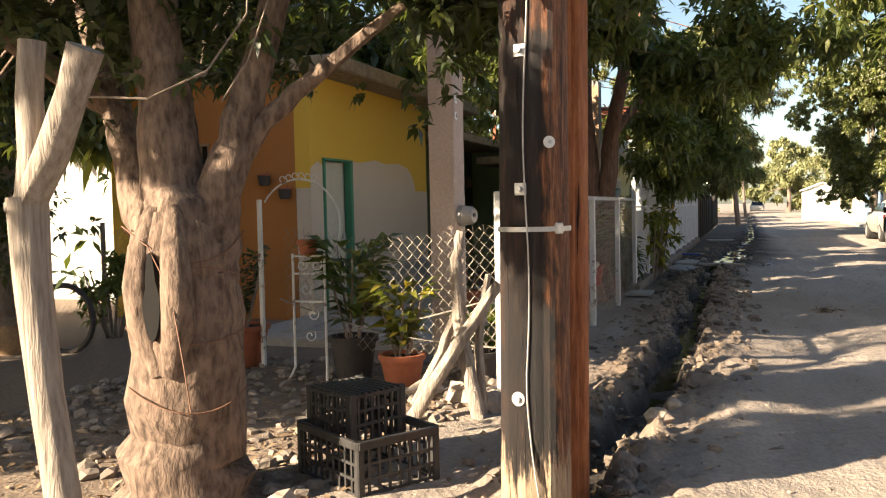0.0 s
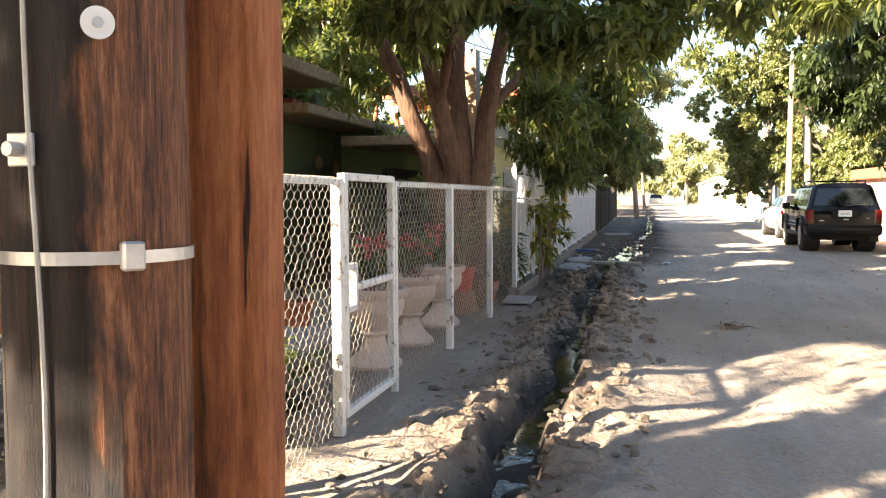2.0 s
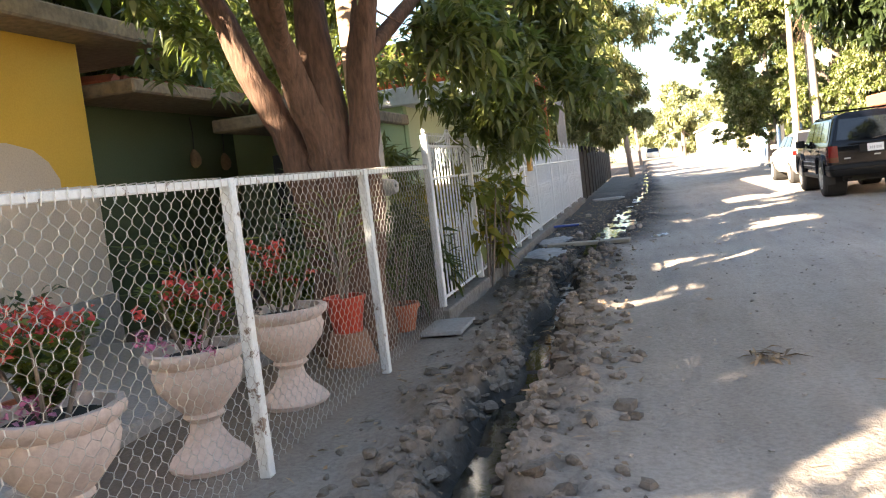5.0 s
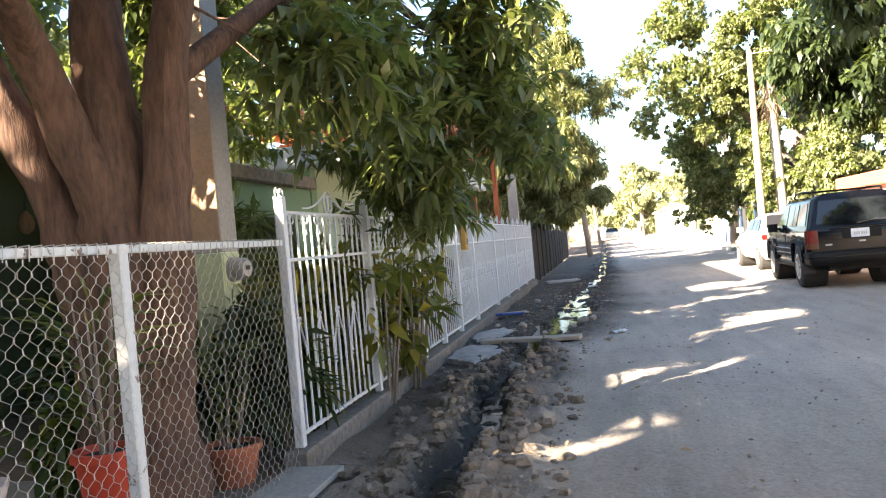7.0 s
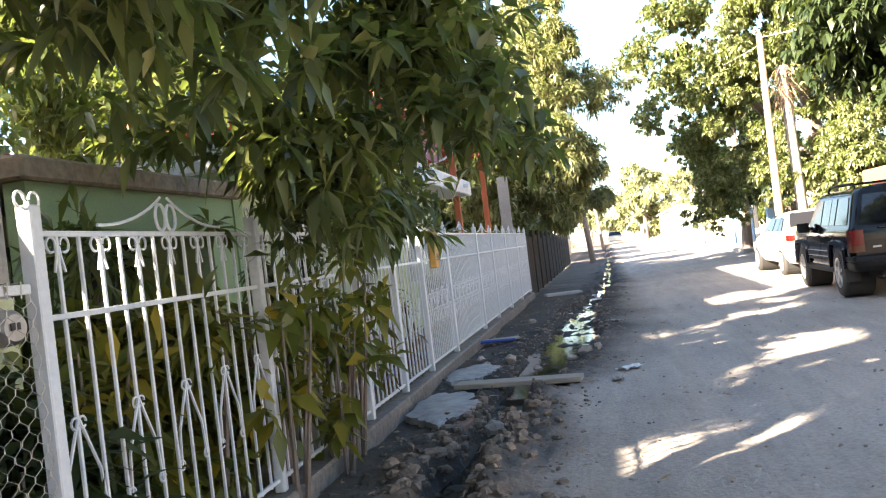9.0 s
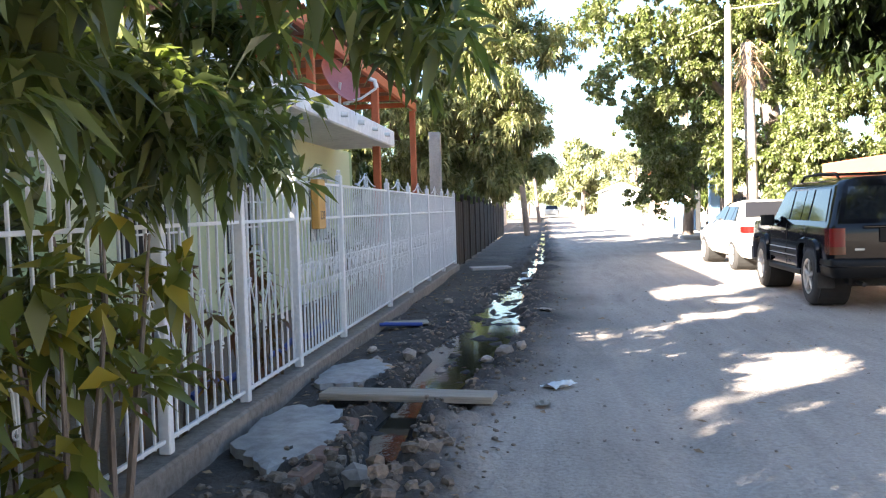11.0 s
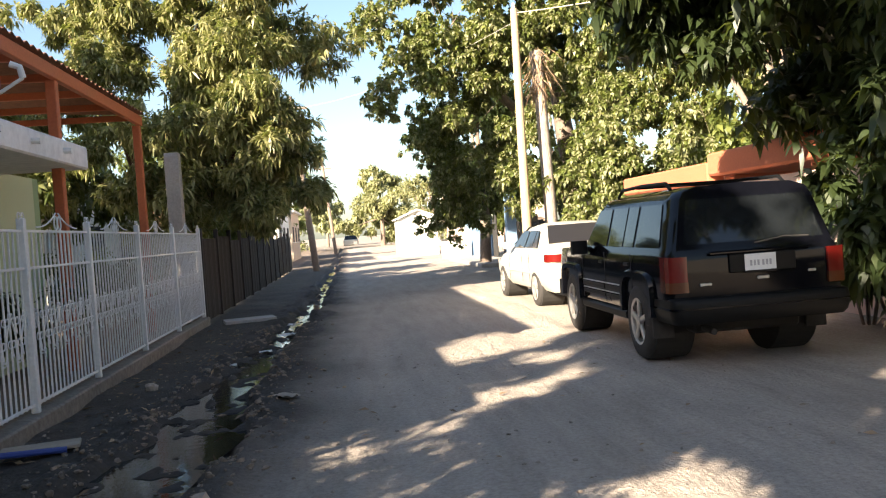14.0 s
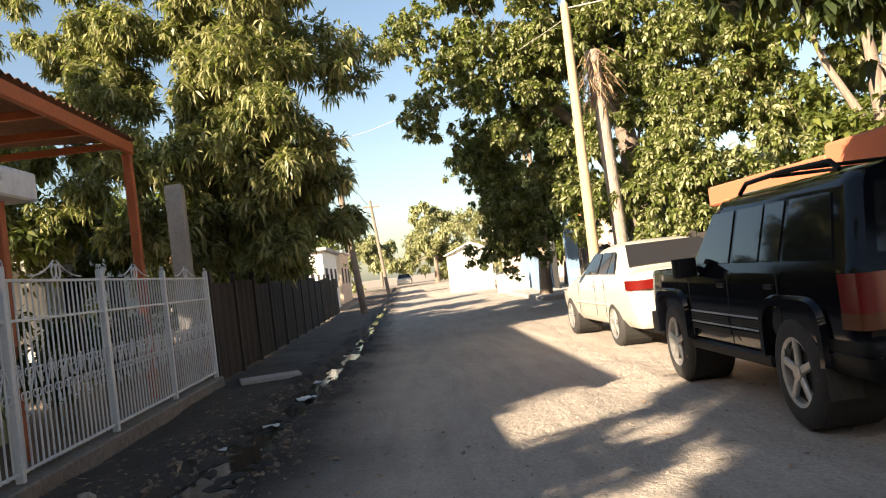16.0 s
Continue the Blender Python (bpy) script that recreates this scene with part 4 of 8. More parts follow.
def hex_mesh(u0, u1, z0, z1, cell=0.040, r=0.0017):
    """Twisted hexagonal strands, as sagging chain-link looks: long sides upright."""
    g = Geo()
    cols, rows = int(round((u1 - u0) / cell)), int(round((z1 - z0) / (cell * 1.05)))
    ch = (z1 - z0) / rows
    rng = random.Random(7)
    for i in range(cols + 1):
        line = []
        for j in range(rows):
            z = z0 + j * ch
            s = 0.47 if (i + j) % 2 else -0.47
            u = u0 + i * cell + s * cell + rng.uniform(-0.002, 0.002)
            line += [(rng.uniform(-0.003, 0.003), min(max(u, u0), u1), z + 0.22 * ch), (rng.uniform(-0.003, 0.003), min(max(u, u0), u1), z + 0.72 * ch)]
        for j in range(len(line) - 1):
            g.tube(line[j:j + 2], r, 3, False)
    return g


FX = -1.40
fence = thing("chain_link_fence", (FX, 5.83, 0), "white-painted steel frame fence with chain-link mesh along the street", "fence")


def frel(g):
    return rel(g, (FX, 5.83, 0))


def square(y, top, w=0.055):
    return frel(Geo().box((FX, y, top / 2), (w, w, top), 0, 0.006))


for y, top, w in ((5.83, 1.44, 0.075), (6.80, 1.43, 0.06), (9.52, 1.43, 0.06), (11.45, 1.43, 0.06), (7.86, 1.43, 0.045)):
    part("post", square(y, top, w), FENCE_PAINT, fence)
for a, b in ((5.87, 6.77), (7.89, 9.49), (9.55, 11.42), (11.48, 13.2)):
    part("top_rail", frel(Geo().box((FX, (a + b) / 2, 1.41), (0.035, b - a, 0.035), 0, 0.004)), FENCE_PAINT, fence)
    o = part("mesh", frel(Geo().add([(p[0] + FX + 0.022, p[1], p[2]) for p in hm.v], hm.f)) if (hm := hex_mesh(a, b, 0.04, 1.40)) else None, WIRE, fence, "galvanised chain-link mesh")
    o["kind"] = "stuff"
    lace = Geo()
    for i in range(int((b - a) / 0.065)):
        y = a + 0.03 + i * 0.065
        lace.tube([(FX + 0.024, y, 1.38), (FX + 0.024, y + 0.006, 1.435), (FX - 0.02, y + 0.01, 1.432)], 0.0028, 3, False)
    part("lacing", frel(lace), WIRE, fence)["kind"] = "stuff"
gate = thing("fence_gate", (FX, 6.86, 0), "closed white-painted chain-link gate with a square latch opening", "gate")
GO = (FX, 6.86, 0)
for nm, c, s in (("stile", (FX, 6.885, 0.77), (0.05, 0.05, 1.38)), ("stile", (FX, 7.795, 0.77), (0.045, 0.045, 1.38)), ("rail", (FX, 7.34, 1.44), (0.045, 0.87, 0.045)), ("rail", (FX, 7.34, 0.10), (0.045, 0.87, 0.045)), ("rail", (FX, 7.44, 0.80), (0.04, 0.66, 0.04))):
    part(nm, rel(Geo().box(c, s, 0, 0.005), GO), FENCE_PAINT, gate)
lg = Geo()
for c, s in (((FX, 6.985, 0.93), (0.05, 0.15, 0.035)), ((FX, 6.985, 0.69), (0.05, 0.15, 0.035)), ((FX, 7.05, 0.81), (0.05, 0.035, 0.205))):
    lg.box(c, s, 0, 0.004)
part("latch_frame", rel(lg, GO), FENCE_PAINT, gate, "square steel latch opening")
hm = hex_mesh(6.92, 7.77, 0.12, 1.42)
part("mesh", rel(Geo().add([(p[0] + FX + 0.02, p[1], p[2]) for p in hm.v], hm.f), GO), WIRE, gate, "galvanised chain-link mesh")["kind"] = "stuff"
for z in (0.3, 1.2):
    part("hinge", rel(Geo().tube([(FX, 7.828, z - 0.06), (FX, 7.828, z + 0.06)], 0.014, 8), GO), STEEL, gate)

# older netting in front of the porch
old = thing("wire_netting", (-1.4, 5.83, 0), "old sagging diamond wire netting beside the porch plants", "netting")
om = chain_mesh(0.0, 2.0, 0.35, 1.22, 0.085, 0.0019)
part("mesh", Geo().add([(-p[1], 0.22 * p[1] + p[0], p[2] - 0.10 * math.sin(min(p[1], 2) * 1.5)) for p in om.v], om.f), WIRE_OLD, old)["kind"] = "stuff"
g = Geo()
for z0, z1 in ((0.72, 0.35), (0.36, 0.62)):
    g.tube([(-i * 0.2, 0.22 * i * 0.2 - 0.03, z0 + (z1 - z0) * i / 10 - 0.08 * math.sin(i * 0.314)) for i in range(11)], 0.006, 5, False)
part("strand", g, WIRE_OLD, old, "twisted wire strand")

# ---- white iron fence ----
WY0, WY1 = 13.25, 31.3
posts_y = (13.25, 15.1, 16.95, 18.1, 19.3, 20.8, 23.3, 25.0, 27.0, 29.1, 31.3)
iron = thing("iron_fence", (FX, WY0, 0), "white-painted wrought iron fence on a low concrete kerb", "fence")
IO = (FX, WY0, 0)
part("kerb", rel(Geo().box((FX, (WY0 + WY1) / 2, 0.05), (0.17, WY1 - WY0 + 0.2, 0.17), 0, 0.015), IO), surface("grubby_kerb", (0.25, 0.22, 0.19), (0.09, 0.075, 0.062), 18, 1.4, 0.95, 0.6), iron, "low rough concrete kerb")
post_mesh = mesh_of("post", Geo().box((0, 0, 0.88), (0.06, 0.06, 1.56), 0, 0.005), IRON_WHITE)
bar_mesh = mesh_of("bar", Geo().box((0, 0, 0.90), (0.014, 0.014, 1.42), 0, 0.002), IRON_WHITE)
sg = Geo()
for s in (-1, 1):
    pts = [(0, s * (0.012 + 0.026 * (1 - math.cos(a))), 0.028 * math.sin(a)) for a in np.linspace(0, 5.2, 14)]
    sg.tube(pts, 0.0055, 4)
    sg.tube([(0, s * 0.006, -0.005), (0, s * 0.014, -0.05), (0, s * 0.03, -0.10)], 0.0055, 4)
scroll_mesh = mesh_of("scroll", sg, IRON_WHITE)
zg = Geo()
for s in (-1, 1):
    zg.tube([(0, 0, 0.19), (0, s * 0.10, -0.02), (0, s * 0.115, -0.17)], 0.0065, 4)
    for zz, yy in ((-0.17, s * 0.115), (0.17, s * 0.02)):
        zg.tube([(0, yy + 0.022 * math.cos(a), zz + 0.022 * math.sin(a)) for a in np.linspace(0, 5.6, 11)], 0.005, 4)
zigzag_mesh = mesh_of("lozenge", zg, IRON_WHITE)
cg = Geo()
for s in (-1, 1):
    cg.tube([(0, s * (0.03 + 0.5 * w), 0.035 + 0.13 * (1 - w) ** 2.2) for w in np.linspace(0, 1, 11)], 0.007, 5)
    cg.tube([(0, s * 0.045 + 0.042 * math.cos(a), 0.075 + 0.06 * math.sin(a)) for a in np.linspace(0, 6.28, 15)], 0.008, 5)
crest_mesh = mesh_of("crest", cg, IRON_WHITE)


def piece(name, me, x, y, z):
    ob = part(name, me, None, iron)
    ob.location = (x - FX, y - WY0, z)
    return ob


for y in posts_y:
    piece("post", post_mesh, FX, y, 0.04)
    piece("scroll", scroll_mesh, FX, y, 1.72)
for a, b in zip(posts_y, posts_y[1:]):
    for z in (0.21, 1.30, 1.60):
        part("rail", rel(Geo().box((FX, (a + b) / 2, z), (0.022, b - a - 0.06, 0.022), 0, 0.003), IO), IRON_WHITE, iron)
    dense = a > 18.5
    count = round((b - a) / (0.098 if dense else 0.135))
    for i in range(1, count):
        y = a + (b - a) * i / count
        piece("bar", bar_mesh, FX, y, 0)
        if i % 2 and y < 20.6:
            piece("scroll", scroll_mesh, FX + 0.004, y, 1.56)
        piece("scroll", scroll_mesh, FX + 0.004, y, 0.86 + (0.05 if i % 2 else -0.12)) if dense else None
        if i % 3 == 1:
            piece("lozenge", zigzag_mesh, FX + 0.005, y, 0.78 if dense else 0.74)
    piece("crest", crest_mesh, FX, (a + b) / 2, 1.60) if b - a > 1.4 else None

# dark sheet fence further on
dark = thing("sheet_fence", (FX, 31.4, 0), "dark weathered sheet fence on timber posts", "fence")
for i in range(13):
    a = 31.45 + i * 1.85
    prof = [(0.012 * math.sin(j * 1.9 + i), 0.05 + j * 0.05) for j in range(36)]
    z1 = 1.52 + 0.05 * math.sin(i * 2.1)
    part("panel", Geo().prism([(x, a - 31.4 + y) for x, y in prof] + [(x - 0.006, a - 31.4 + y) for x, y in prof[::-1]], 0.04, z1, "z"), GREY_SHEET, dark)
    part("post", Geo().box((0, a - 31.4, 0.85), (0.08, 0.08, 1.7), 0, 0.006), GREY_SHEET, dark)

# ---- utility poles ----
def timber_pole(name, x, y, r, h, lean, material, label, seed):
    t = thing(name, (x, y, -0.1), label, "utility pole")
    g = Geo()
    rng = random.Random(seed)
    n, vs, fs, rows = 40, [], [], 26
    groove = [rng.choice((0, 0, 0, -0.09, -0.03, 0.012, 0.02)) for _ in range(n)]
    for i in range(rows + 1):
        w = i / rows
        rr = r * (1 - 0.17 * w * h / 9)
        for q in range(n):
            a = 2 * math.pi * q / n
            rad = rr * (1 + groove[(q + int(3 * w)) % n] + rng.uniform(-0.006, 0.006))
            vs.append((lean[0] * w * h + rad * math.cos(a), lean[1] * w * h + rad * math.sin(a), w * h))
    for i in range(rows):
        for q in range(n):
            fs.append((i * n + q, i * n + (q + 1) % n, (i + 1) * n + (q + 1) % n, (i + 1) * n + q))
    fs.append(tuple(rows * n + q for q in range(n)))
    part("shaft", g.add(vs, fs), material, t, smooth=True)
    return t


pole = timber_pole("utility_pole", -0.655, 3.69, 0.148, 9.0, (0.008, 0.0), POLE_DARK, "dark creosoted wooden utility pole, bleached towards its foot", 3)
timber_pole("stub_pole", -0.615, 4.03, 0.122, 2.62, (0.010, 0.0), POLE_RED, "red-brown timber stub strapped behind the utility pole", 5)


def on_pole(z, ang, out=0.0):
    rr = 0.148 * (1 - 0.17 * z / 9) + out
    return (0.008 * z + rr * math.cos(ang), rr * math.sin(ang), z + 0.1)


band = thing("steel_band", (-0.655, 3.69, 0), "bright steel band with a clip strapped round the poles", "strap")
g = Geo()
ring = []
for i in range(37):
    a = radians(150 + i * 240 / 36)
    ring.append(Vector(on_pole(1.14, a, 0.004)) + Vector((0, 0, -0.012)))
vs, fs = [], []
for p in ring:
    o = Vector((p.x - 0.008 * 1.14, p.y, 0)).normalized() * 0.003
    vs += [tuple(p), tuple(p + o), tuple(p + o + Vector((0, 0, 0.020))), tuple(p + Vector((0, 0, 0.020)))]
for i in range(36):
    for q in range(4):
        fs.append((i * 4 + q, i * 4 + (q + 1) % 4, i * 4 + 4 + (q + 1) % 4, i * 4 + 4 + q))
part("strap", g.add(vs, fs), STEEL, band)
ca = radians(324)
part("clip", Geo().box(Vector(on_pole(1.14, ca, 0.008)), (0.035, 0.02, 0.045), ca + math.pi / 2, 0.004), STEEL, band)
for z, a in ((1.30, 262), (1.85, 262)):
    b = thing("bolt_plate", (-0.655, 3.69, 0), "small square steel plate with a bolt on the pole", "bolt", "pole hardware")
    p = Vector(on_pole(z, radians(a), 0.004))
    part("plate", Geo().box(p, (0.05, 0.008, 0.05), radians(a) + math.pi / 2, 0.002), STEEL, b)
    q = Vector(on_pole(z, radians(a), 0.03))
    part("bolt", Geo().tube([p, q], 0.011, 8), STEEL, b)
b = thing("bolt_washer", (-0.655, 3.69, 0), "bolt head on the bleached foot of the pole", "bolt", "pole hardware")
p, q = Vector(on_pole(0.45, radians(256), 0.002)), Vector(on_pole(0.45, radians(256), 0.02))
part("washer", Geo().tube([p, p.lerp(q, 0.25)], 0.03, 12), STEEL, b)
part("bolt", Geo().tube([p, q], 0.013, 8), STEEL, b)
b = thing("survey_disc", (-0.655, 3.69, 0), "round white metal disc nailed to the pole", "disc")
p, q = Vector(on_pole(1.485, radians(308), 0.0)), Vector(on_pole(1.485, radians(308), 0.008))
part("disc", Geo().tube([p, q], 0.024, 20), WHITE_PLASTIC, b)
part("nail", Geo().tube([q, q + (q - p) * 0.6], 0.008, 10), STEEL, b, "steel nail head")
g = Geo()
pts = []
for i in range(34):
    z = -0.05 + i * 0.1
    pts.append(Vector(on_pole(z, radians(271 - 4 * math.sin(i * 0.5) + (max(0, 0.5 - z)) * 40), 0.008)) + Vector((-0.655, 3.69, 0)))
cab = solid("ground_wire", g.tube(pts, 0.0038, 6, False), CABLE_GREY, "thin grey earth wire stapled down the pole", "cable")


def concrete_post(name, x, y, h, meter_z, label, material=CONCRETE_PINK):
    t = thing(name, (x, y, 0), label, "meter post")
    part("shaft", Geo().box((0, 0, h / 2), (0.22, 0.26, h), 0, 0.012), material, t)
    if material is CONCRETE:
        part("painted_base", Geo().box((0, 0, 0.7), (0.228, 0.268, 1.4), 0, 0.012), GREEN_PALE, t, "pale green painted lower part")
        # Sunlight on the post's near face is put into this tan colour.
        part("sunlit_face", Geo().box((0, -0.1325, 2.32), (0.214, 0.008, 1.8), 0, 0.002), surface("sunlit_tan", (0.44, 0.29, 0.19), (0.30, 0.19, 0.12), 40, 1.6, 0.95, 0.3), t, "plaster face tinted tan for the sunlight on it")
    m = thing("electric_meter", (x, y, meter_z), "round grey electricity meter on a concrete post", "meter", "electric meters")
    part("base", Geo().tube([(0.11, -0.02, 0), (0.16, -0.03, 0)], 0.085, 20), METER_GREY, m)
    part("dome", Geo().tube([(0.16, -0.03, 0), (0.22, -0.042, 0), (0.245, -0.047, 0)], [0.078, 0.074, 0.055], 20), METER_GREY, m, "grey glass dome", True)
    part("dial", Geo().box((0.247, -0.047, 0.005), (0.006, 0.06, 0.03), 0, 0.001), INK, m, "dark dial window")
    return t


concrete_post("meter_post", -2.12, 6.78, 3.3, 1.27, "pinkish concrete electricity post beside the chain-link fence")
concrete_post("meter_post", -2.08, 13.72, 3.3, 1.27, "concrete electricity post among the porch plants", CONCRETE)


def text_mesh(name, body, size, m, material, parent=None, depth=0.001):
    cu = bpy.data.curves.new(name, "FONT")
    cu.body, cu.size, cu.extrude, cu.align_x, cu.align_y = body, size, depth, "CENTER", "CENTER"
    ob = bpy.data.objects.new(name, cu)
    me = bpy.data.meshes.new_from_object(ob)
    bpy.data.objects.remove(ob)
    me.materials.clear()
    me.materials.append(material)
    me.transform(m)
    o = new(name, me)
    o.parent = parent
    return o


for z, ch in ((2.07, "6"), (2.20, "7")):
    tg = thing("number_tag", (-2.0, 6.65, z), "small white number tag on the concrete post", "tag", "number tags")
    part("plate", Geo().box((0.013, 0, 0), (0.005, 0.05, 0.06), 0, 0.001), PLATE_WHITE, tg)
    text_mesh("numeral", ch, 0.055, Matrix.Translation((0.017, 0, 0)) @ Matrix.Rotation(radians(90), 4, "Z") @ Matrix.Rotation(radians(90), 4, "X"), INK, tg)

# ---- trees ----
# forked tree by the utility pole
t1 = tree("tree", [
    [(-2.30, 3.50, -0.1, 0.33), (-2.26, 3.48, 0.25, 0.265), (-2.22, 3.46, 0.8, 0.25), (-2.20, 3.45, 1.2, 0.235), (-2.25, 3.45, 1.45, 0.15), (-2.29, 3.44, 1.9, 0.115), (-2.33, 3.4, 2.6, 0.10), (-2.4, 3.1, 4.6, 0.05)],
    [(-2.10, 3.46, 1.12, 0.13), (-2.02, 3.5, 1.5, 0.10), (-1.93, 3.6, 1.9, 0.08), (-1.82, 3.7, 2.4, 0.065), (-1.5, 4.0, 3.3, 0.04)],
    [(-2.04, 3.50, 1.45, 0.06), (-1.87, 3.6, 1.74, 0.046), (-1.66, 3.72, 1.95, 0.038), (-1.1, 3.9, 2.4, 0.02)],
    [(-2.30, 3.48, 1.15, 0.12), (-2.55, 3.6, 1.35, 0.10), (-2.75, 3.7, 1.8, 0.08), (-3.1, 3.8, 2.6, 0.05)],
    # Out-of-view limb and clumps near x -4, added to shade trunk and pole.
    [(-2.80, 3.7, 1.85, 0.06), (-3.5, 2.2, 2.9, 0.05), (-4.1, 0.5, 3.7, 0.025)]],
    [(-1.7, 4.3, 2.60, 1.3, 0.9, 0.45, 2200), (-3.3, 4.6, 2.5, 1.1, 1.0, 0.6, 2000), (-0.5, 4.6, 2.75, 0.9, 0.8, 0.35, 500), (-2.2, 2.9, 4.3, 2.4, 2.4, 1.0, 900), (-4.3, 1.3, 3.3, 0.9, 0.8, 0.6, 1500), (-3.9, 0.4, 3.5, 0.8, 0.8, 0.6, 1300), (-4.9, 3.7, 1.9, 0.6, 0.6, 0.7, 600), (-1.2, 5.0, 2.9, 1.2, 0.6, 0.35, 700), (-3.0, 5.2, 2.9, 1.0, 0.6, 0.4, 1400), (-2.6, 3.9, 2.2, 0.7, 0.5, 0.3, 420), (-1.2, 4.3, 2.2, 0.5, 0.4, 0.25, 130), (-3.7, 4.2, 1.9, 0.5, 0.5, 0.5, 420), (-5.2, 3.6, 3.4, 1.2, 1.2, 0.9, 900), (-4.3, 4.6, 3.1, 1.0, 1.0, 0.7, 1400), (-2.6, 5.4, 3.2, 1.3, 0.8, 0.4, 1200), (-2.9, 3.5, 2.6, 0.9, 0.7, 0.35, 700), (-5.4, 5.2, 1.3, 0.5, 0.5, 0.7, 380), (-3.1, 3.9, 1.25, 0.25, 0.25, 0.45, 120)],
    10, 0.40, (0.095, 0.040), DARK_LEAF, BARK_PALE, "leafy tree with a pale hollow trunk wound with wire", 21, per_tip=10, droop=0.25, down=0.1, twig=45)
off = Vector((-2.30, 3.50, -0.1))
g = Geo()
hol = thing("tree_hollow", (-2.185, 3.225, 0.98), "dark hollow in the tree trunk", "hollow", kind="structure")
# Near-black lens standing proud of the bark, painted in for the hollow's shade.
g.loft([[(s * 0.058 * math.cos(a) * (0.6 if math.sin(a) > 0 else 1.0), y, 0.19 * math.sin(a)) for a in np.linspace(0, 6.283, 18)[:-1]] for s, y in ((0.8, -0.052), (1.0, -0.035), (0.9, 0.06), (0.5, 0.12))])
part("recess", g, surface("hollow_shade", (0.006, 0.005, 0.004), (0.003, 0.0025, 0.002), 20, 2.0, 1.0, 0.0), hol)
g = Geo()
for s in (-1, 1):
    g.tube([(s * 0.02, 0.045, -0.34), (s * 0.085, 0.015, -0.14), (s * 0.10, -0.005, 0.04), (s * 0.085, 0.01, 0.20), (s * 0.05, 0.06, 0.38)], [0.06, 0.075, 0.068, 0.06, 0.035], 12, True, 0.12, 5 + s)
part("lip", g, BARK_PALE, hol, smooth=True)
g = Geo()
for z, tilt in ((0.52, 0.05), (0.80, 0.03), (1.06, -0.04), (1.20, 0.08)):
    g.tube([(-2.215 + 0.268 * math.cos(a), 3.46 + 0.268 * math.sin(a), z + tilt * math.sin(2 * a)) for a in np.linspace(2.8, 6.6, 22)], 0.0035, 4)
g.tube([(-2.2, 3.18, 1.2), (-2.08, 3.17, 1.0), (-2.02, 3.16, 0.7), (-2.0, 3.17, 0.5)], 0.003, 4)
solid("binding_wire", g, surface("rusty_wire", (0.20, 0.10, 0.06), (0.12, 0.06, 0.04), 40, 4, 0.7, 0.0), "rusty wire wound round the tree trunk", "wire")
g = Geo()
g.tube([(-2.55, 3.2, 1.85), (-2.1, 3.1, 1.80), (-1.85, 3.15, 1.9), (-1.75, 3.3, 2.15), (-1.8, 3.4, 2.4)], 0.005, 5)
g.tube([(-1.6, 3.3, 2.3), (-1.72, 3.25, 1.95), (-1.82, 3.2, 1.78)], 0.004, 5)
solid("hanging_vine", g, BARK_GREY, "thin bare vine hanging from the tree", "vine")

# forked dead post in front
g = Geo()
g.tube([(-2.02, 2.6, -0.2), (-2.13, 2.6, 0.3), (-2.19, 2.6, 0.7), (-2.235, 2.6, 1.1), (-2.24, 2.6, 1.4)], [0.055, 0.06, 0.062, 0.066, 0.07], 12, True, 0.12, 1)
g.tube([(-2.235, 2.6, 1.3), (-2.20, 2.6, 1.55), (-2.205, 2.6, 1.75), (-2.185, 2.6, 1.95)], [0.055, 0.05, 0.047, 0.048], 10, True, 0.12, 2)
g.tube([(-2.23, 2.6, 1.38), (-2.12, 2.6, 1.55), (-2.00, 2.58, 1.75), (-1.93, 2.58, 1.90)], [0.06, 0.06, 0.055, 0.06], 10, True, 0.12, 3)
g.lump((-2.27, 2.58, 1.36), (0.045, 0.045, 0.06), random.Random(4))
solid("forked_post", g, DEADWOOD, "bleached forked branch set upright as a fence post", "post", smooth=True)

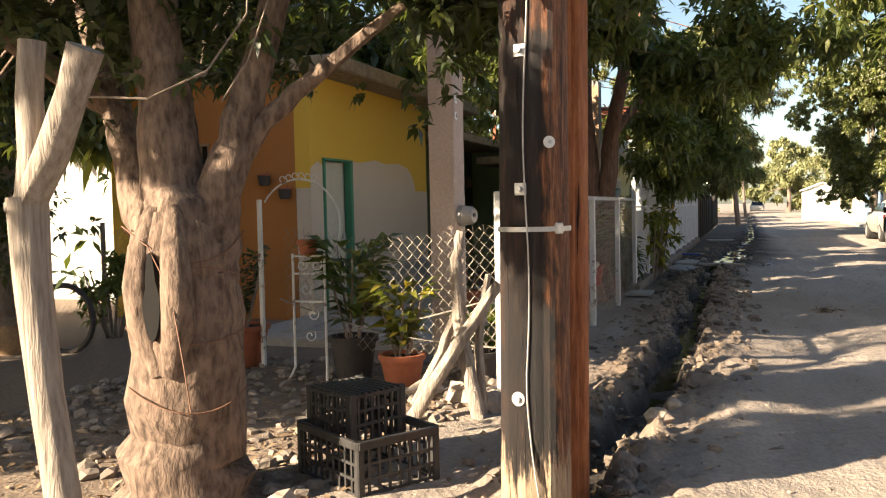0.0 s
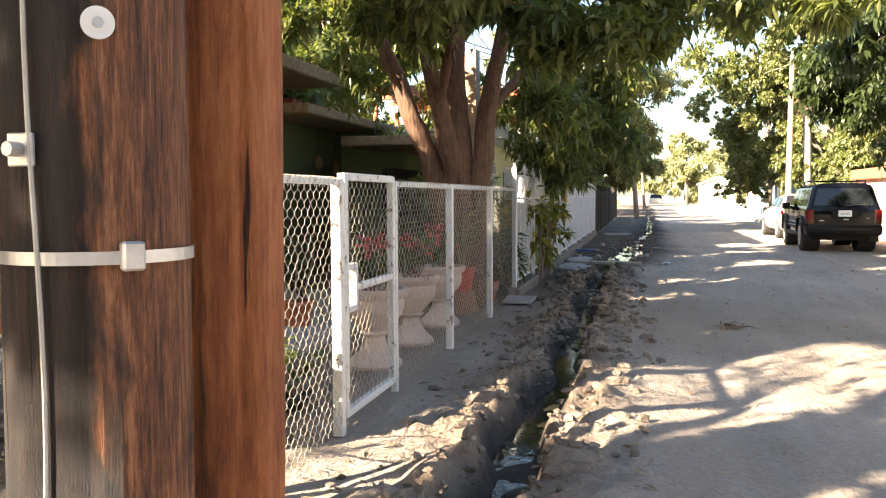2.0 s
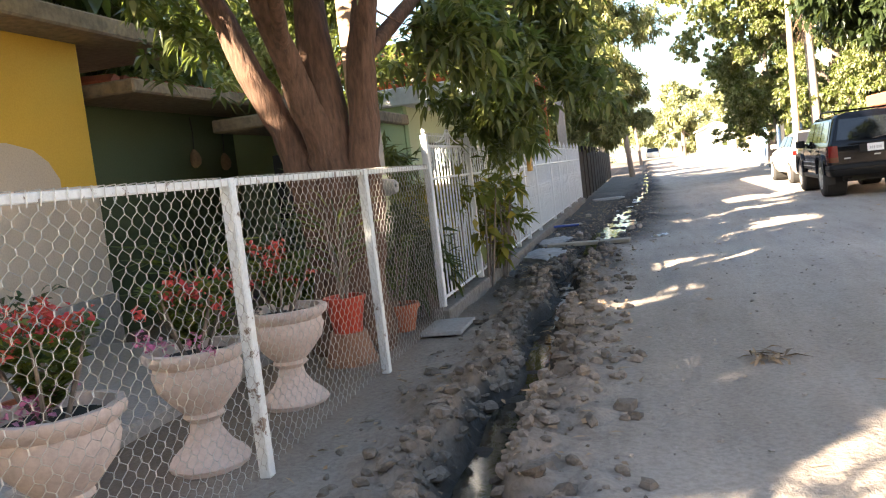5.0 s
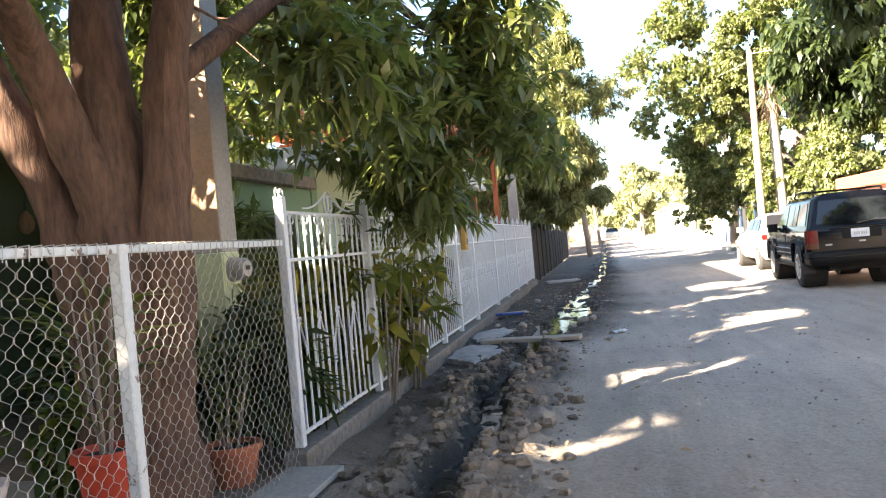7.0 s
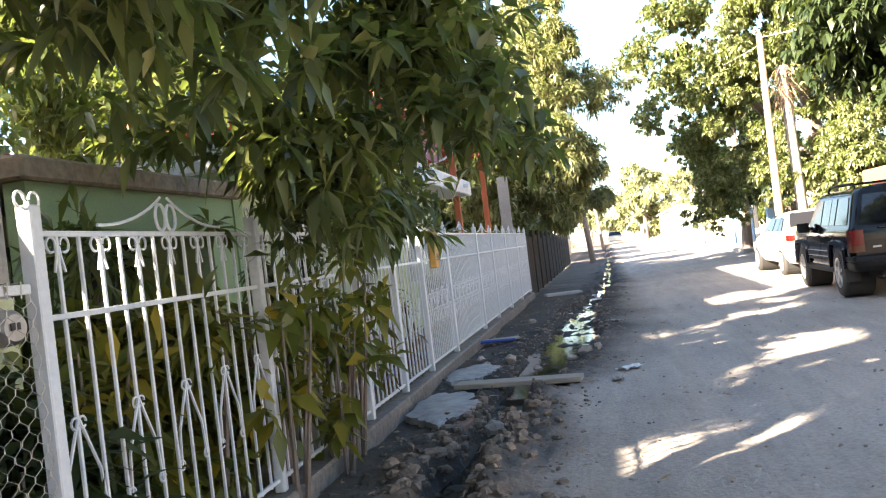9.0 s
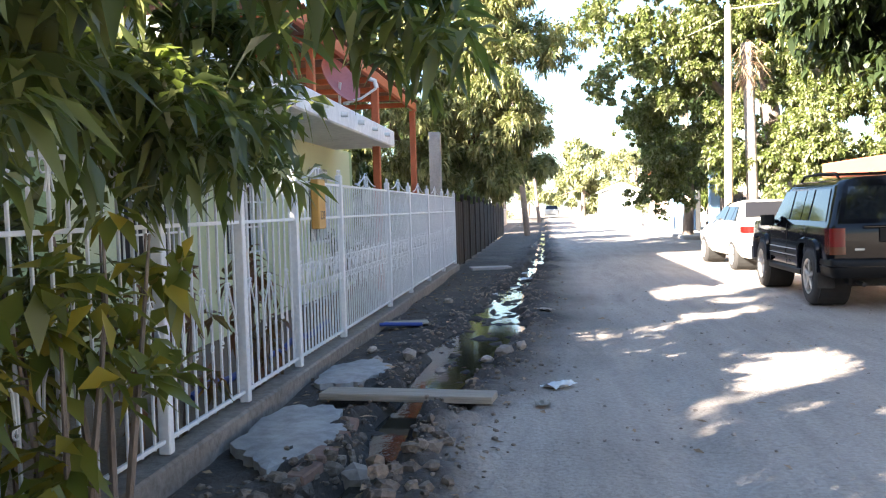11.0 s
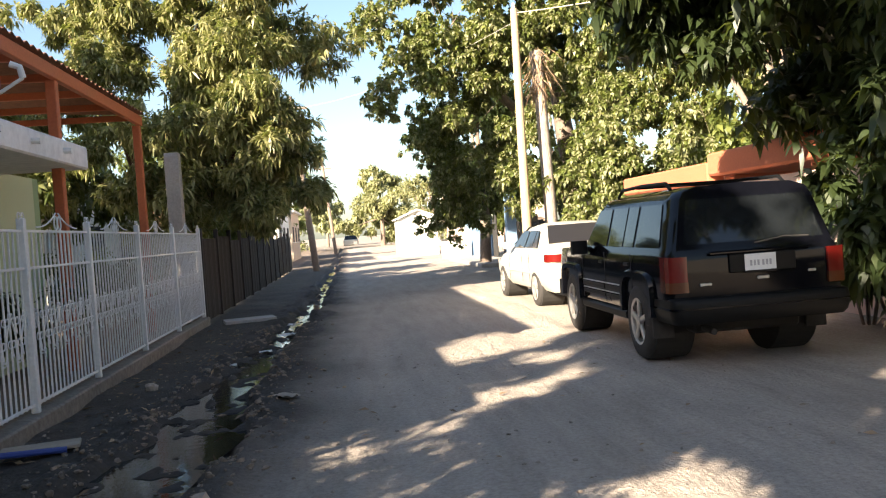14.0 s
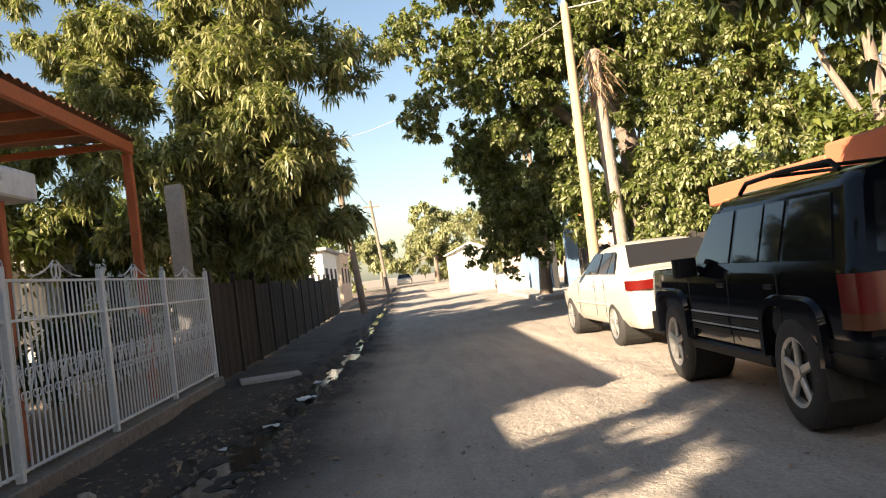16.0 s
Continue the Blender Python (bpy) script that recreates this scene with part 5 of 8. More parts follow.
# mango with many limbs behind the fence
tree("mango_tree", [
    [(-1.92, 12.35, -0.1, 0.36), (-1.92, 12.35, 0.5, 0.29), (-1.91, 12.35, 1.2, 0.22), (-1.93, 12.35, 1.8, 0.165), (-2.0, 12.4, 2.6, 0.135), (-2.0, 12.6, 4.2, 0.08)],
    [(-2.02, 12.35, 0.5, 0.17), (-2.13, 12.33, 1.2, 0.155), (-2.25, 12.3, 1.7, 0.125), (-2.52, 12.25, 2.35, 0.11), (-2.9, 12.2, 3.3, 0.08), (-3.2, 12.0, 4.6, 0.05)],
    [(-1.80, 12.35, 0.5, 0.17), (-1.70, 12.35, 1.2, 0.15), (-1.64, 12.35, 1.8, 0.12), (-1.57, 12.35, 2.5, 0.11), (-1.35, 12.5, 3.6, 0.08), (-1.0, 13.0, 4.8, 0.05)],
    [(-1.95, 12.3, 1.6, 0.15), (-2.08, 12.1, 2.2, 0.11), (-2.2, 11.7, 3.1, 0.08), (-2.0, 11.2, 4.0, 0.05)],
    [(-1.62, 12.4, 2.3, 0.07), (-1.3, 13.2, 2.9, 0.06), (-0.9, 14.4, 3.2, 0.04), (-0.6, 15.5, 3.0, 0.02)],
    [(-2.1, 12.0, 2.4, 0.06), (-1.6, 10.8, 3.2, 0.05), (-0.8, 9.6, 3.6, 0.03)]],
    # Upper clumps lie mostly out of view, added to shade street and parked car.
    [(-1.7, 12.2, 5.5, 2.9, 2.6, 1.3, 2600), (-1.6, 15.2, 6.9, 1.7, 1.6, 1.2, 1800), (-1.25, 16.9, 1.75, 0.4, 0.6, 0.35, 230), (-3.8, 12.3, 4.7, 1.3, 1.2, 0.6, 1000), (-2.6, 13.7, 4.5, 0.9, 0.9, 0.5, 560), (-3.7, 16.3, 4.3, 1.0, 1.0, 0.6, 900), (-4.3, 17.4, 4.0, 0.9, 0.9, 0.5, 600), (-3.6, 14.6, 5.7, 0.9, 0.9, 0.8, 1000), (-4.3, 15.2, 6.0, 1.0, 1.3, 0.9, 1200), (-4.3, 17.2, 6.0, 1.0, 1.3, 0.9, 1200), (-3.0, 15.2, 5.3, 1.2, 1.3, 1.1, 2600), (-3.0, 17.2, 5.3, 1.2, 1.3, 1.1, 2300), (-0.5, 11.3, 3.25, 1.3, 1.1, 0.55, 437), (-1.6, 10.9, 3.3, 1.1, 1.0, 0.5, 361), (0.5, 11.9, 3.3, 0.9, 1.0, 0.45, 247), (-0.9, 14.6, 2.85, 1.0, 1.2, 0.75, 480), (-0.7, 15.6, 2.3, 0.75, 1.2, 0.7, 494), (-1.1, 16.6, 2.6, 0.9, 1.2, 0.8, 456), (-2.9, 16.6, 2.9, 0.8, 0.8, 0.5, 150), (-3.0, 11.2, 3.6, 1.0, 1.0, 0.5, 247), (-1.0, 14.6, 1.9, 0.45, 0.8, 0.4, 130), (1.6, 11.0, 4.3, 1.2, 1.2, 0.5, 209), (-3.3, 12.6, 2.9, 0.5, 0.5, 0.35, 85), (1.9, 11.6, 3.5, 1.0, 1.0, 0.45, 200), (-0.95, 13.3, 2.5, 0.45, 0.55, 0.35, 110), (-1.7, 9.8, 3.8, 1.2, 0.9, 0.5, 700), (-3.2, 10.2, 4.3, 1.3, 1.2, 0.6, 900)],
    # Brighter copy scattered over a third of the tips, as painted sun flecks.
    11, 0.36, (0.175, 0.064), MANGO, BARK, "large mango tree with reddish limbs and drooping leaves", 31, per_tip=8, droop=0.42, down=0.08, twig=50, extra=[("young_leaves", MANGO_FLECK, 0.34)])

# sunlit mango by the carport
tree("mango_tree", [
    [(-2.2, 34.2, -0.1, 0.25), (-2.2, 34.2, 1.2, 0.2), (-2.0, 34.2, 2.6, 0.15), (-1.6, 34.0, 4.5, 0.08)],
    [(-2.15, 34.2, 1.3, 0.14), (-3.0, 34.5, 2.6, 0.1), (-3.6, 34.8, 4.6, 0.05)],
    [(-2.1, 34.2, 1.8, 0.12), (-1.0, 33.6, 3.2, 0.08), (0.0, 33.2, 4.2, 0.04)]],
    [(-0.9, 33.2, 4.3, 1.4, 1.5, 1.2, 1500), (-0.2, 33.0, 3.5, 1.0, 1.2, 0.8, 900), (-2.5, 34.6, 5.8, 2.0, 1.7, 1.3, 1500), (-0.9, 33.8, 6.4, 1.4, 1.4, 1.2, 1200), (0.8, 34.0, 5.3, 0.7, 0.8, 0.5, 240), (-0.8, 33.9, 2.5, 1.6, 1.5, 0.7, 1300), (-1.9, 33.0, 2.5, 1.2, 0.9, 0.7, 800), (-3.9, 33.8, 4.6, 1.2, 1.2, 1.4, 800), (-4.2, 35.0, 6.8, 1.8, 1.5, 1.2, 800), (-0.6, 32.6, 5.2, 1.1, 0.8, 0.8, 500), (-1.8, 32.8, 3.8, 1.1, 0.7, 0.8, 560), (-1.6, 34.2, 7.6, 1.5, 1.3, 0.9, 760), (-2.4, 35.0, 2.6, 1.6, 1.0, 0.9, 700), (-5.0, 33.6, 3.2, 1.2, 1.0, 1.0, 500)],
    # Lit and darker leaf copies put sun and shade into the crown's colour.
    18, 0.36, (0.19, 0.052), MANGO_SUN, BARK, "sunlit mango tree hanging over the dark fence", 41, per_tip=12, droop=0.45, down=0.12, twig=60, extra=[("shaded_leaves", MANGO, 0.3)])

# big leafy trees across the street
tree("street_tree", [
    [(8.0, 40.0, -0.1, 0.4), (7.9, 40.0, 2.0, 0.32), (7.6, 40.0, 4.5, 0.24), (7.2, 40.0, 8.0, 0.1)],
    [(7.9, 40.0, 2.2, 0.2), (6.2, 39.6, 4.6, 0.14), (4.2, 39.3, 6.6, 0.07)],
    [(7.9, 40.0, 2.6, 0.2), (9.4, 39.6, 5.0, 0.14), (10.6, 39.3, 7.6, 0.07)]],
    [(7.4, 38.5, 6.0, 2.4, 1.8, 2.3, 1500), (5.0, 38.8, 6.2, 1.7, 1.5, 2.0, 1100), (9.6, 37.5, 6.2, 1.9, 1.6, 2.4, 1000), (6.6, 39.0, 9.2, 2.8, 2.0, 1.8, 1300), (3.9, 39.2, 8.6, 1.3, 1.2, 1.0, 420), (2.3, 38.6, 7.0, 0.7, 0.7, 0.6, 130), (2.5, 38.4, 5.0, 0.45, 0.5, 0.7, 90), (3.6, 38.6, 6.0, 0.9, 0.9, 1.2, 380), (8.5, 36.5, 3.2, 1.8, 1.1, 1.5, 800), (5.0, 39.6, 3.6, 1.5, 1.5, 1.5, 900), (10.9, 36.0, 3.6, 1.4, 1.2, 1.8, 600), (12.2, 37.5, 7.5, 2.2, 1.8, 2.0, 600), (6.6, 37.2, 3.0, 1.5, 0.8, 1.2, 600), (8.2, 37.0, 5.4, 2.0, 0.8, 1.6, 700), (6.2, 37.6, 7.4, 2.0, 0.9, 1.4, 700), (4.0, 40.0, 4.0, 0.9, 1.0, 1.6, 500), (7.6, 36.3, 1.6, 1.5, 0.7, 1.0, 420), (4.6, 40.6, 2.2, 1.0, 0.8, 0.9, 420), (9.0, 36.8, 8.8, 1.8, 1.2, 1.4, 500)],
    # A paler second set of leaves carries the sunlight in its colour.
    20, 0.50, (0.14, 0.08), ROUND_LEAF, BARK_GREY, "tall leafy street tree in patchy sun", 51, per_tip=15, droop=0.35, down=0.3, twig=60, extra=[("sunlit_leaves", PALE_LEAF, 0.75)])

# dark tree over the parked car
tree("shade_tree", [
    [(8.2, 23.2, -0.1, 0.3), (8.2, 23.3, 1.6, 0.25), (7.8, 23.6, 3.0, 0.18), (6.8, 24.4, 4.6, 0.1), (5.6, 25.0, 5.2, 0.05)],
    [(8.2, 23.3, 1.7, 0.16), (8.8, 24.2, 3.2, 0.1), (9.4, 25.0, 5.0, 0.05)],
    [(8.1, 23.4, 2.2, 0.14), (7.6, 22.4, 3.6, 0.1), (7.0, 21.2, 4.6, 0.05)]],
    [(6.5, 25.0, 3.7, 1.5, 1.4, 0.8, 1100), (5.3, 25.4, 3.9, 1.1, 1.2, 0.6, 700), (7.4, 24.2, 5.2, 2.3, 2.2, 1.1, 1500), (7.8, 25.2, 2.6, 0.8, 1.3, 0.8, 700), (7.7, 24.0, 1.6, 0.6, 1.2, 0.9, 600), (7.3, 23.4, 0.8, 0.5, 0.8, 0.6, 400), (6.2, 23.0, 3.6, 1.2, 1.2, 0.7, 800), (5.6, 21.2, 4.5, 1.6, 1.4, 0.6, 900), (6.8, 26.2, 4.6, 1.6, 0.8, 0.9, 500), (4.9, 24.6, 4.6, 1.0, 1.0, 0.6, 420), (8.0, 26.4, 3.4, 0.9, 0.9, 1.0, 420), (8.6, 24.2, 3.2, 0.8, 1.2, 1.2, 420), (6.6, 19.6, 4.2, 1.7, 1.5, 0.8, 900), (7.6, 21.6, 3.2, 1.2, 1.6, 1.1, 1100), (8.2, 18.2, 3.4, 1.3, 1.6, 1.2, 900), (6.5, 23.5, 1.2, 0.5, 0.8, 1.0, 480), (6.9, 24.6, 2.5, 0.7, 0.9, 0.7, 520), (6.3, 22.5, 2.8, 0.8, 0.8, 0.6, 460), (7.2, 26.2, 2.9, 0.7, 0.9, 0.7, 420)],
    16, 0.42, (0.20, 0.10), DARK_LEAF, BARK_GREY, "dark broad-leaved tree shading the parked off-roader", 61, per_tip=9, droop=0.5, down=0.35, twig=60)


def simple_tree(x, y, h, w, seed, material, label, bark=BARK_GREY, leaf=(0.22, 0.12), dens=1.0, low=0.35):
    rng = random.Random(seed)
    limbs = [[(x, y, -0.1, 0.05 * h ** 0.8), (x + 0.1, y, h * 0.4, 0.035 * h ** 0.8), (x, y + 0.2, h * 0.85, 0.05)]]
    cl = []
    for i in range(7):
        a, q = rng.random() * 6.3, rng.uniform(0.15, 0.7) * w
        zz = h * rng.uniform(low, 0.92)
        cl.append((x + q * math.cos(a), y + q * math.sin(a), zz, w * rng.uniform(0.35, 0.6), w * rng.uniform(0.35, 0.6), h * rng.uniform(0.10, 0.19), 330 * dens))
        limbs.append([(x, y, h * 0.35, 0.1), (x + q * 0.6 * math.cos(a), y + q * 0.6 * math.sin(a), (h * 0.35 + zz) / 2, 0.07), (x + q * math.cos(a), y + q * math.sin(a), zz, 0.03)])
    return tree("background_tree", limbs, cl, 12, 0.5, leaf, material, bark, label, seed, per_tip=6, droop=0.4, down=0.25, twig=0)


# The first four are placed for the shade they cast on street and crowns.
for args in ((-9.2, 28.6, 8.6, 2.6, 63, MANGO, "dark mango tree behind the carport", BARK_GREY, (0.36, 0.17), 1.3, 0.35), (-8.9, 8.7, 7.2, 2.2, 64, MANGO, "dense yard tree beside the orange house", BARK_GREY, (0.36, 0.17), 1.3, 0.4), (-8.9, 12.4, 8.2, 2.7, 65, MANGO, "dark mango tree behind the yellow house", BARK_GREY, (0.36, 0.17), 1.3, 0.4), (-7.8, 16.4, 7.2, 2.3, 66, MANGO, "dark mango tree behind the green house", BARK_GREY, (0.36, 0.17), 1.3, 0.4), (6.0, 45.5, 6.2, 1.9, 67, DARK_LEAF, "dark leafy tree over the gateway", BARK_GREY, (0.2, 0.11), 2.0, 0.45), (-9.0, 18.0, 7.0, 3.2, 71, MANGO, "dark mango tree behind the houses"), (-8.5, 24.5, 7.5, 3.0, 72, MANGO, "dark mango tree behind the houses"), (-6.5, 35.5, 6.5, 2.6, 73, MANGO, "leafy tree behind the carport"), (-12.0, 14.5, 8.0, 3.5, 74, DARK_LEAF, "leafy tree behind the white wall"),
             (-3.2, 42.0, 5.0, 2.0, 75, MANGO, "leafy tree over the dark fence"), (-3.5, 50.0, 5.0, 2.2, 76, ROUND_LEAF, "leafy roadside tree beyond the fence"), (12.5, 30.5, 6.0, 2.8, 77, PALE_LEAF, "leafy tree behind the coral wall"), (11.0, 34.5, 7.5, 3.0, 78, ROUND_LEAF, "leafy tree behind the coral wall"),
             (9.5, 47.0, 7.0, 2.8, 79, DARK_LEAF, "dark leafy street tree beyond the pole"), (8.8, 56.0, 4.2, 2.2, 80, ROUND_LEAF, "round street tree by the blue wall"),
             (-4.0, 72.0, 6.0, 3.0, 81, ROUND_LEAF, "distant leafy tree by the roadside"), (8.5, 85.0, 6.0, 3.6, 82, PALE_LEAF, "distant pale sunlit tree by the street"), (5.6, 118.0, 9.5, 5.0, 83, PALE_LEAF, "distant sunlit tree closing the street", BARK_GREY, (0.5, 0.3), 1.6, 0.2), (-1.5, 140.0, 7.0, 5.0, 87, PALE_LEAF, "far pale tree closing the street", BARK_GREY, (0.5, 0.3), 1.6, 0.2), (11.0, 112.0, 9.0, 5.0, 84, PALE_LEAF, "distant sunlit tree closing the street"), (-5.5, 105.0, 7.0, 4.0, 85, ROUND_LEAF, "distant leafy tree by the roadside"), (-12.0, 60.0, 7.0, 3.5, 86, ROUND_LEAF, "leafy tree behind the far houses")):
    simple_tree(*args)
# unseen trees added round the start, to shade the street and close the sky
for args in ((-4.0, -2.6, 6.0, 2.0, 91, MANGO, "roadside tree shading the street", BARK_GREY, (0.22, 0.12), 0.14), (-9.6, 0.8, 9.6, 2.7, 96, MANGO, "tall yard tree shading the street", BARK_GREY, (0.36, 0.2), 1.2, 0.35), (5.5, -7.0, 7.5, 3.0, 97, MANGO, "leafy roadside tree behind the start", BARK_GREY, (0.34, 0.20), 0.7, 0.2), (9.0, -3.0, 7.5, 2.6, 98, MANGO, "leafy roadside tree behind the start", BARK_GREY, (0.34, 0.20), 0.7, 0.2), (1.6, -12.0, 8.0, 3.2, 99, DARK_LEAF, "leafy tree closing the street behind", BARK_GREY, (0.34, 0.20), 0.7, 0.2), (-9.2, 6.2, 4.6, 1.7, 95, MANGO, "dense yard tree beside the orange house", BARK_GREY, (0.34, 0.20), 1.5, 0.2), (-10.4, 4.9, 6.4, 2.1, 94, MANGO, "dense yard tree shading the orange house", BARK_GREY, (0.36, 0.20), 1.5, 0.22), (-7.6, 3.4, 9.0, 2.6, 92, ROUND_LEAF, "yard tree shading the porch", BARK_GREY, (0.36, 0.2), 1.4, 0.4), (-2.8, -9.5, 7.0, 2.6, 93, MANGO, "roadside tree shading the street", BARK_GREY, (0.22, 0.12), 0.4)):
    simple_tree(*args)


# ---- vehicles ----
def rounded(hx0, hx1, y0, y1, z, r, n=4):
    """A ring with rounded corners at height z."""
    out = []
    for cx, cy, a0 in ((hx1 - r, y1 - r, 0), (hx0 + r, y1 - r, 90), (hx0 + r, y0 + r, 180), (hx1 - r, y0 + r, 270)):
        for i in range(n + 1):
            a = radians(a0 + 90 * i / n)
            out.append((cx + r * math.cos(a), cy + r * math.sin(a), z))
    return out


def section(y, hw, z0, z1, r, n=4):
    out = []
    for cx, cz, a0 in ((hw - r, z1 - r, 0), (-hw + r, z1 - r, 90), (-hw + r * 0.6, z0 + r * 0.6, 180), (hw - r * 0.6, z0 + r * 0.6, 270)):
        q = r if a0 < 180 else r * 0.6
        for i in range(n + 1):
            a = radians(a0 + 90 * i / n)
            out.append((cx + q * math.cos(a), y, cz + q * math.sin(a)))
    return out


def car_shell(stations, arches=(), rows=9, cols=44):
    """A closed body from stations; each is a half profile of (x, y, z) from the sill to the roof's middle.
    Wheel arches (y, z, radius) lift the sill's edge."""
    st = [np.array(s, float) for s in stations]

    def along(p, n):
        d = np.concatenate([[0], np.cumsum(np.linalg.norm(np.diff(p, axis=0), axis=1))])
        q = np.linspace(0, d[-1], n)
        return np.stack([np.interp(q, d, p[:, k]) for k in range(3)], 1)

    lev = st[0].shape[0]
    grid = [along(np.array([s[i] for s in st]), cols) for i in range(lev)]
    g = Geo()
    vs, fs = [], []
    for side in (1, -1):
        for i in range(lev):
            for j in range(cols):
                x, y, z = grid[i][j]
                if i == 0:
                    for ay, az, ar in arches:
                        if abs(y - ay) < ar:
                            z = max(z, az + math.sqrt(ar * ar - (y - ay) ** 2))
                vs.append((side * x, y, z))
    node = lambda s, i, j: s * lev * cols + i * cols + j
    for s in (0, 1):
        for i in range(lev - 1):
            for j in range(cols - 1):
                fs.append((node(s, i, j), node(s, i, j + 1), node(s, i + 1, j + 1), node(s, i + 1, j)))
    for j in (0, cols - 1):
        for i in range(lev - 1):
            fs.append((node(0, i, j), node(1, i, j), node(1, i + 1, j), node(0, i + 1, j)))
    for j in range(cols - 1):
        fs.append((node(0, lev - 1, j), node(0, lev - 1, j + 1), node(1, lev - 1, j + 1), node(1, lev - 1, j)))
    return g.add(vs, fs)


def wheel(name, parent, x, y, r, w, side, rim_r=0.62):
    """A tyre with rounded shoulders, a dished rim and five spokes."""
    ring = [(-0.5, rim_r), (-0.5, 0.80), (-0.44, 0.93), (-0.30, 0.99), (0.0, 1.0), (0.30, 0.99), (0.44, 0.93), (0.5, 0.80), (0.5, rim_r), (0.42, rim_r - 0.02)]
    n, vs, fs = 36, [], []
    for u, q in ring:
        for k in range(n):
            a = 2 * math.pi * k / n
            vs.append((x + side * u * w, y + q * r * math.cos(a), r + q * r * math.sin(a)))
    m = len(ring)
    for i in range(m):
        for k in range(n):
            fs.append((i * n + k, i * n + (k + 1) % n, ((i + 1) % m) * n + (k + 1) % n, ((i + 1) % m) * n + k))
    t = part(name, Geo().add(vs, fs), RUBBER, parent, "dusty black tyre", True)
    xo = x + side * w * 0.44
    # Dark disc painted in for the shade behind the spokes.
    part("dark_disc", Geo().tube([(xo - side * 0.09, y, r), (xo - side * 0.06, y, r)], r * (rim_r - 0.01), 28), DARKNESS, t, "dark disc in place of the shade behind the spokes")
    g = Geo()
    for q0, q1, d0, d1 in ((rim_r, rim_r - 0.07, 0.012, 0.0), (rim_r - 0.07, rim_r - 0.09, 0.0, -0.06)):
        g.loft([[(xo + side * d, y + q * r * math.cos(a), r + q * r * math.sin(a)) for a in np.linspace(0, 6.283, n + 1)[:-1]] for q, d in ((q0, d0), (q1, d1))], False)
    part("rim", g, ALLOY, t, "grey alloy rim", True)
    for i in range(5):
        a = 2 * math.pi * i / 5 + 0.3
        m4 = Matrix.Translation((xo - side * 0.012, y, r)) @ Matrix.Rotation(a, 4, "X") @ Matrix.Translation((0, r * rim_r * 0.52, 0))
        part("spoke", Geo().box((0, 0, 0), (0.035, r * rim_r * 0.95, r * 0.15), 0, 0.01, m4), ALLOY, t)
    part("hub", Geo().tube([(xo - side * 0.03, y, r), (xo + side * 0.012, y, r), (xo + side * 0.018, y, r)], [r * 0.16, r * 0.15, r * 0.10], 14), ALLOY, t, smooth=True)
    return t


def quad_panel(corners, out, material, name, parent, label="", th=0.006):
    """A thin pane between four corners, standing proud along out."""
    o = Vector(out).normalized()
    a = [Vector(c) + o * 0.003 for c in corners]
    b = [p + o * th for p in a]
    g = Geo().add([tuple(p) for p in a + b], [(3, 2, 1, 0), (4, 5, 6, 7), (0, 1, 5, 4), (1, 2, 6, 5), (2, 3, 7, 6), (3, 0, 4, 7)])
    return part(name, g, material, parent, label)


def flare(x0, x1, y, z, r, drop, s):
    """An arched wing lip with flattened shoulders."""
    g, rings = Geo(), []
    for a in np.linspace(0.12, math.pi - 0.12, 25):
        c, q = math.cos(a), math.sin(a)
        k = 1 / max(abs(c) ** 5 + abs(q) ** 5, 1e-6) ** 0.2
        rings.append([(s * x0, y + c * k * (r + drop), z + q * k * (r + drop) * 0.96), (s * x1, y + c * k * (r + drop * 0.6), z + q * k * (r + drop * 0.6) * 0.96), (s * x1, y + c * k * r * 0.97, z + q * k * r * 0.95), (s * x0, y + c * k * r * 0.95, z + q * k * r * 0.93)])
    return g.loft(rings)


# off-roader, tail towards the walker
suv = thing("off_roader", (4.67, 23.15, 0), "black older four-wheel-drive off-roader parked on the dirt", "car", rz=-1.0)
suv.scale = (0.91, 0.93, 0.97)


def suv_station(y, w, lean=0.0, top=1.0, sill=0.42):
    """Half profile of the two-box body; lean tips the glass forward, top below 1 sinks it to the bonnet."""
    zs, xs = (sill, 0.52, 0.66, 0.86, 0.98, 1.045, 1.085, 1.30, 1.52, 1.595, 1.64, 1.655), (0.83, 0.865, 0.885, 0.885, 0.872, 0.855, 0.835, 0.775, 0.715, 0.665, 0.52, 0.0)
    out = []
    for x, z in zip(xs, zs):
        zz = z if z < 1.05 else 1.045 + (z - 1.045) * top
        xx = x if top == 1.0 or z < 1.05 else x + (0.83 - x) * (1 - top) * (0.5 if x > 0.4 else 0)
        out.append((xx * w, y + lean * max(0, z - 1.0), zz))
    return out


body = car_shell([suv_station(0.03, 0.93, 0.30), suv_station(0.05, 0.975, 0.32), suv_station(0.12, 1.0, 0.34), suv_station(0.5, 1.0, 0.2), suv_station(1.6, 1.0), suv_station(2.35, 1.0), suv_station(2.98, 1.0, -0.85), suv_station(3.16, 1.0, 0, 0.06), suv_station(3.9, 0.99, 0, 0.0), suv_station(4.32, 0.95, 0, -0.10), suv_station(4.40, 0.88, 0, -0.16)], [(0.92, 0.40, 0.43), (3.56, 0.40, 0.43)])
part("body", body, SUV_BLACK, suv, "glossy black body", True)


def suv_x(z):
    return float(np.interp(z, [1.045, 1.085, 1.30, 1.52], [0.855, 0.835, 0.775, 0.715]))


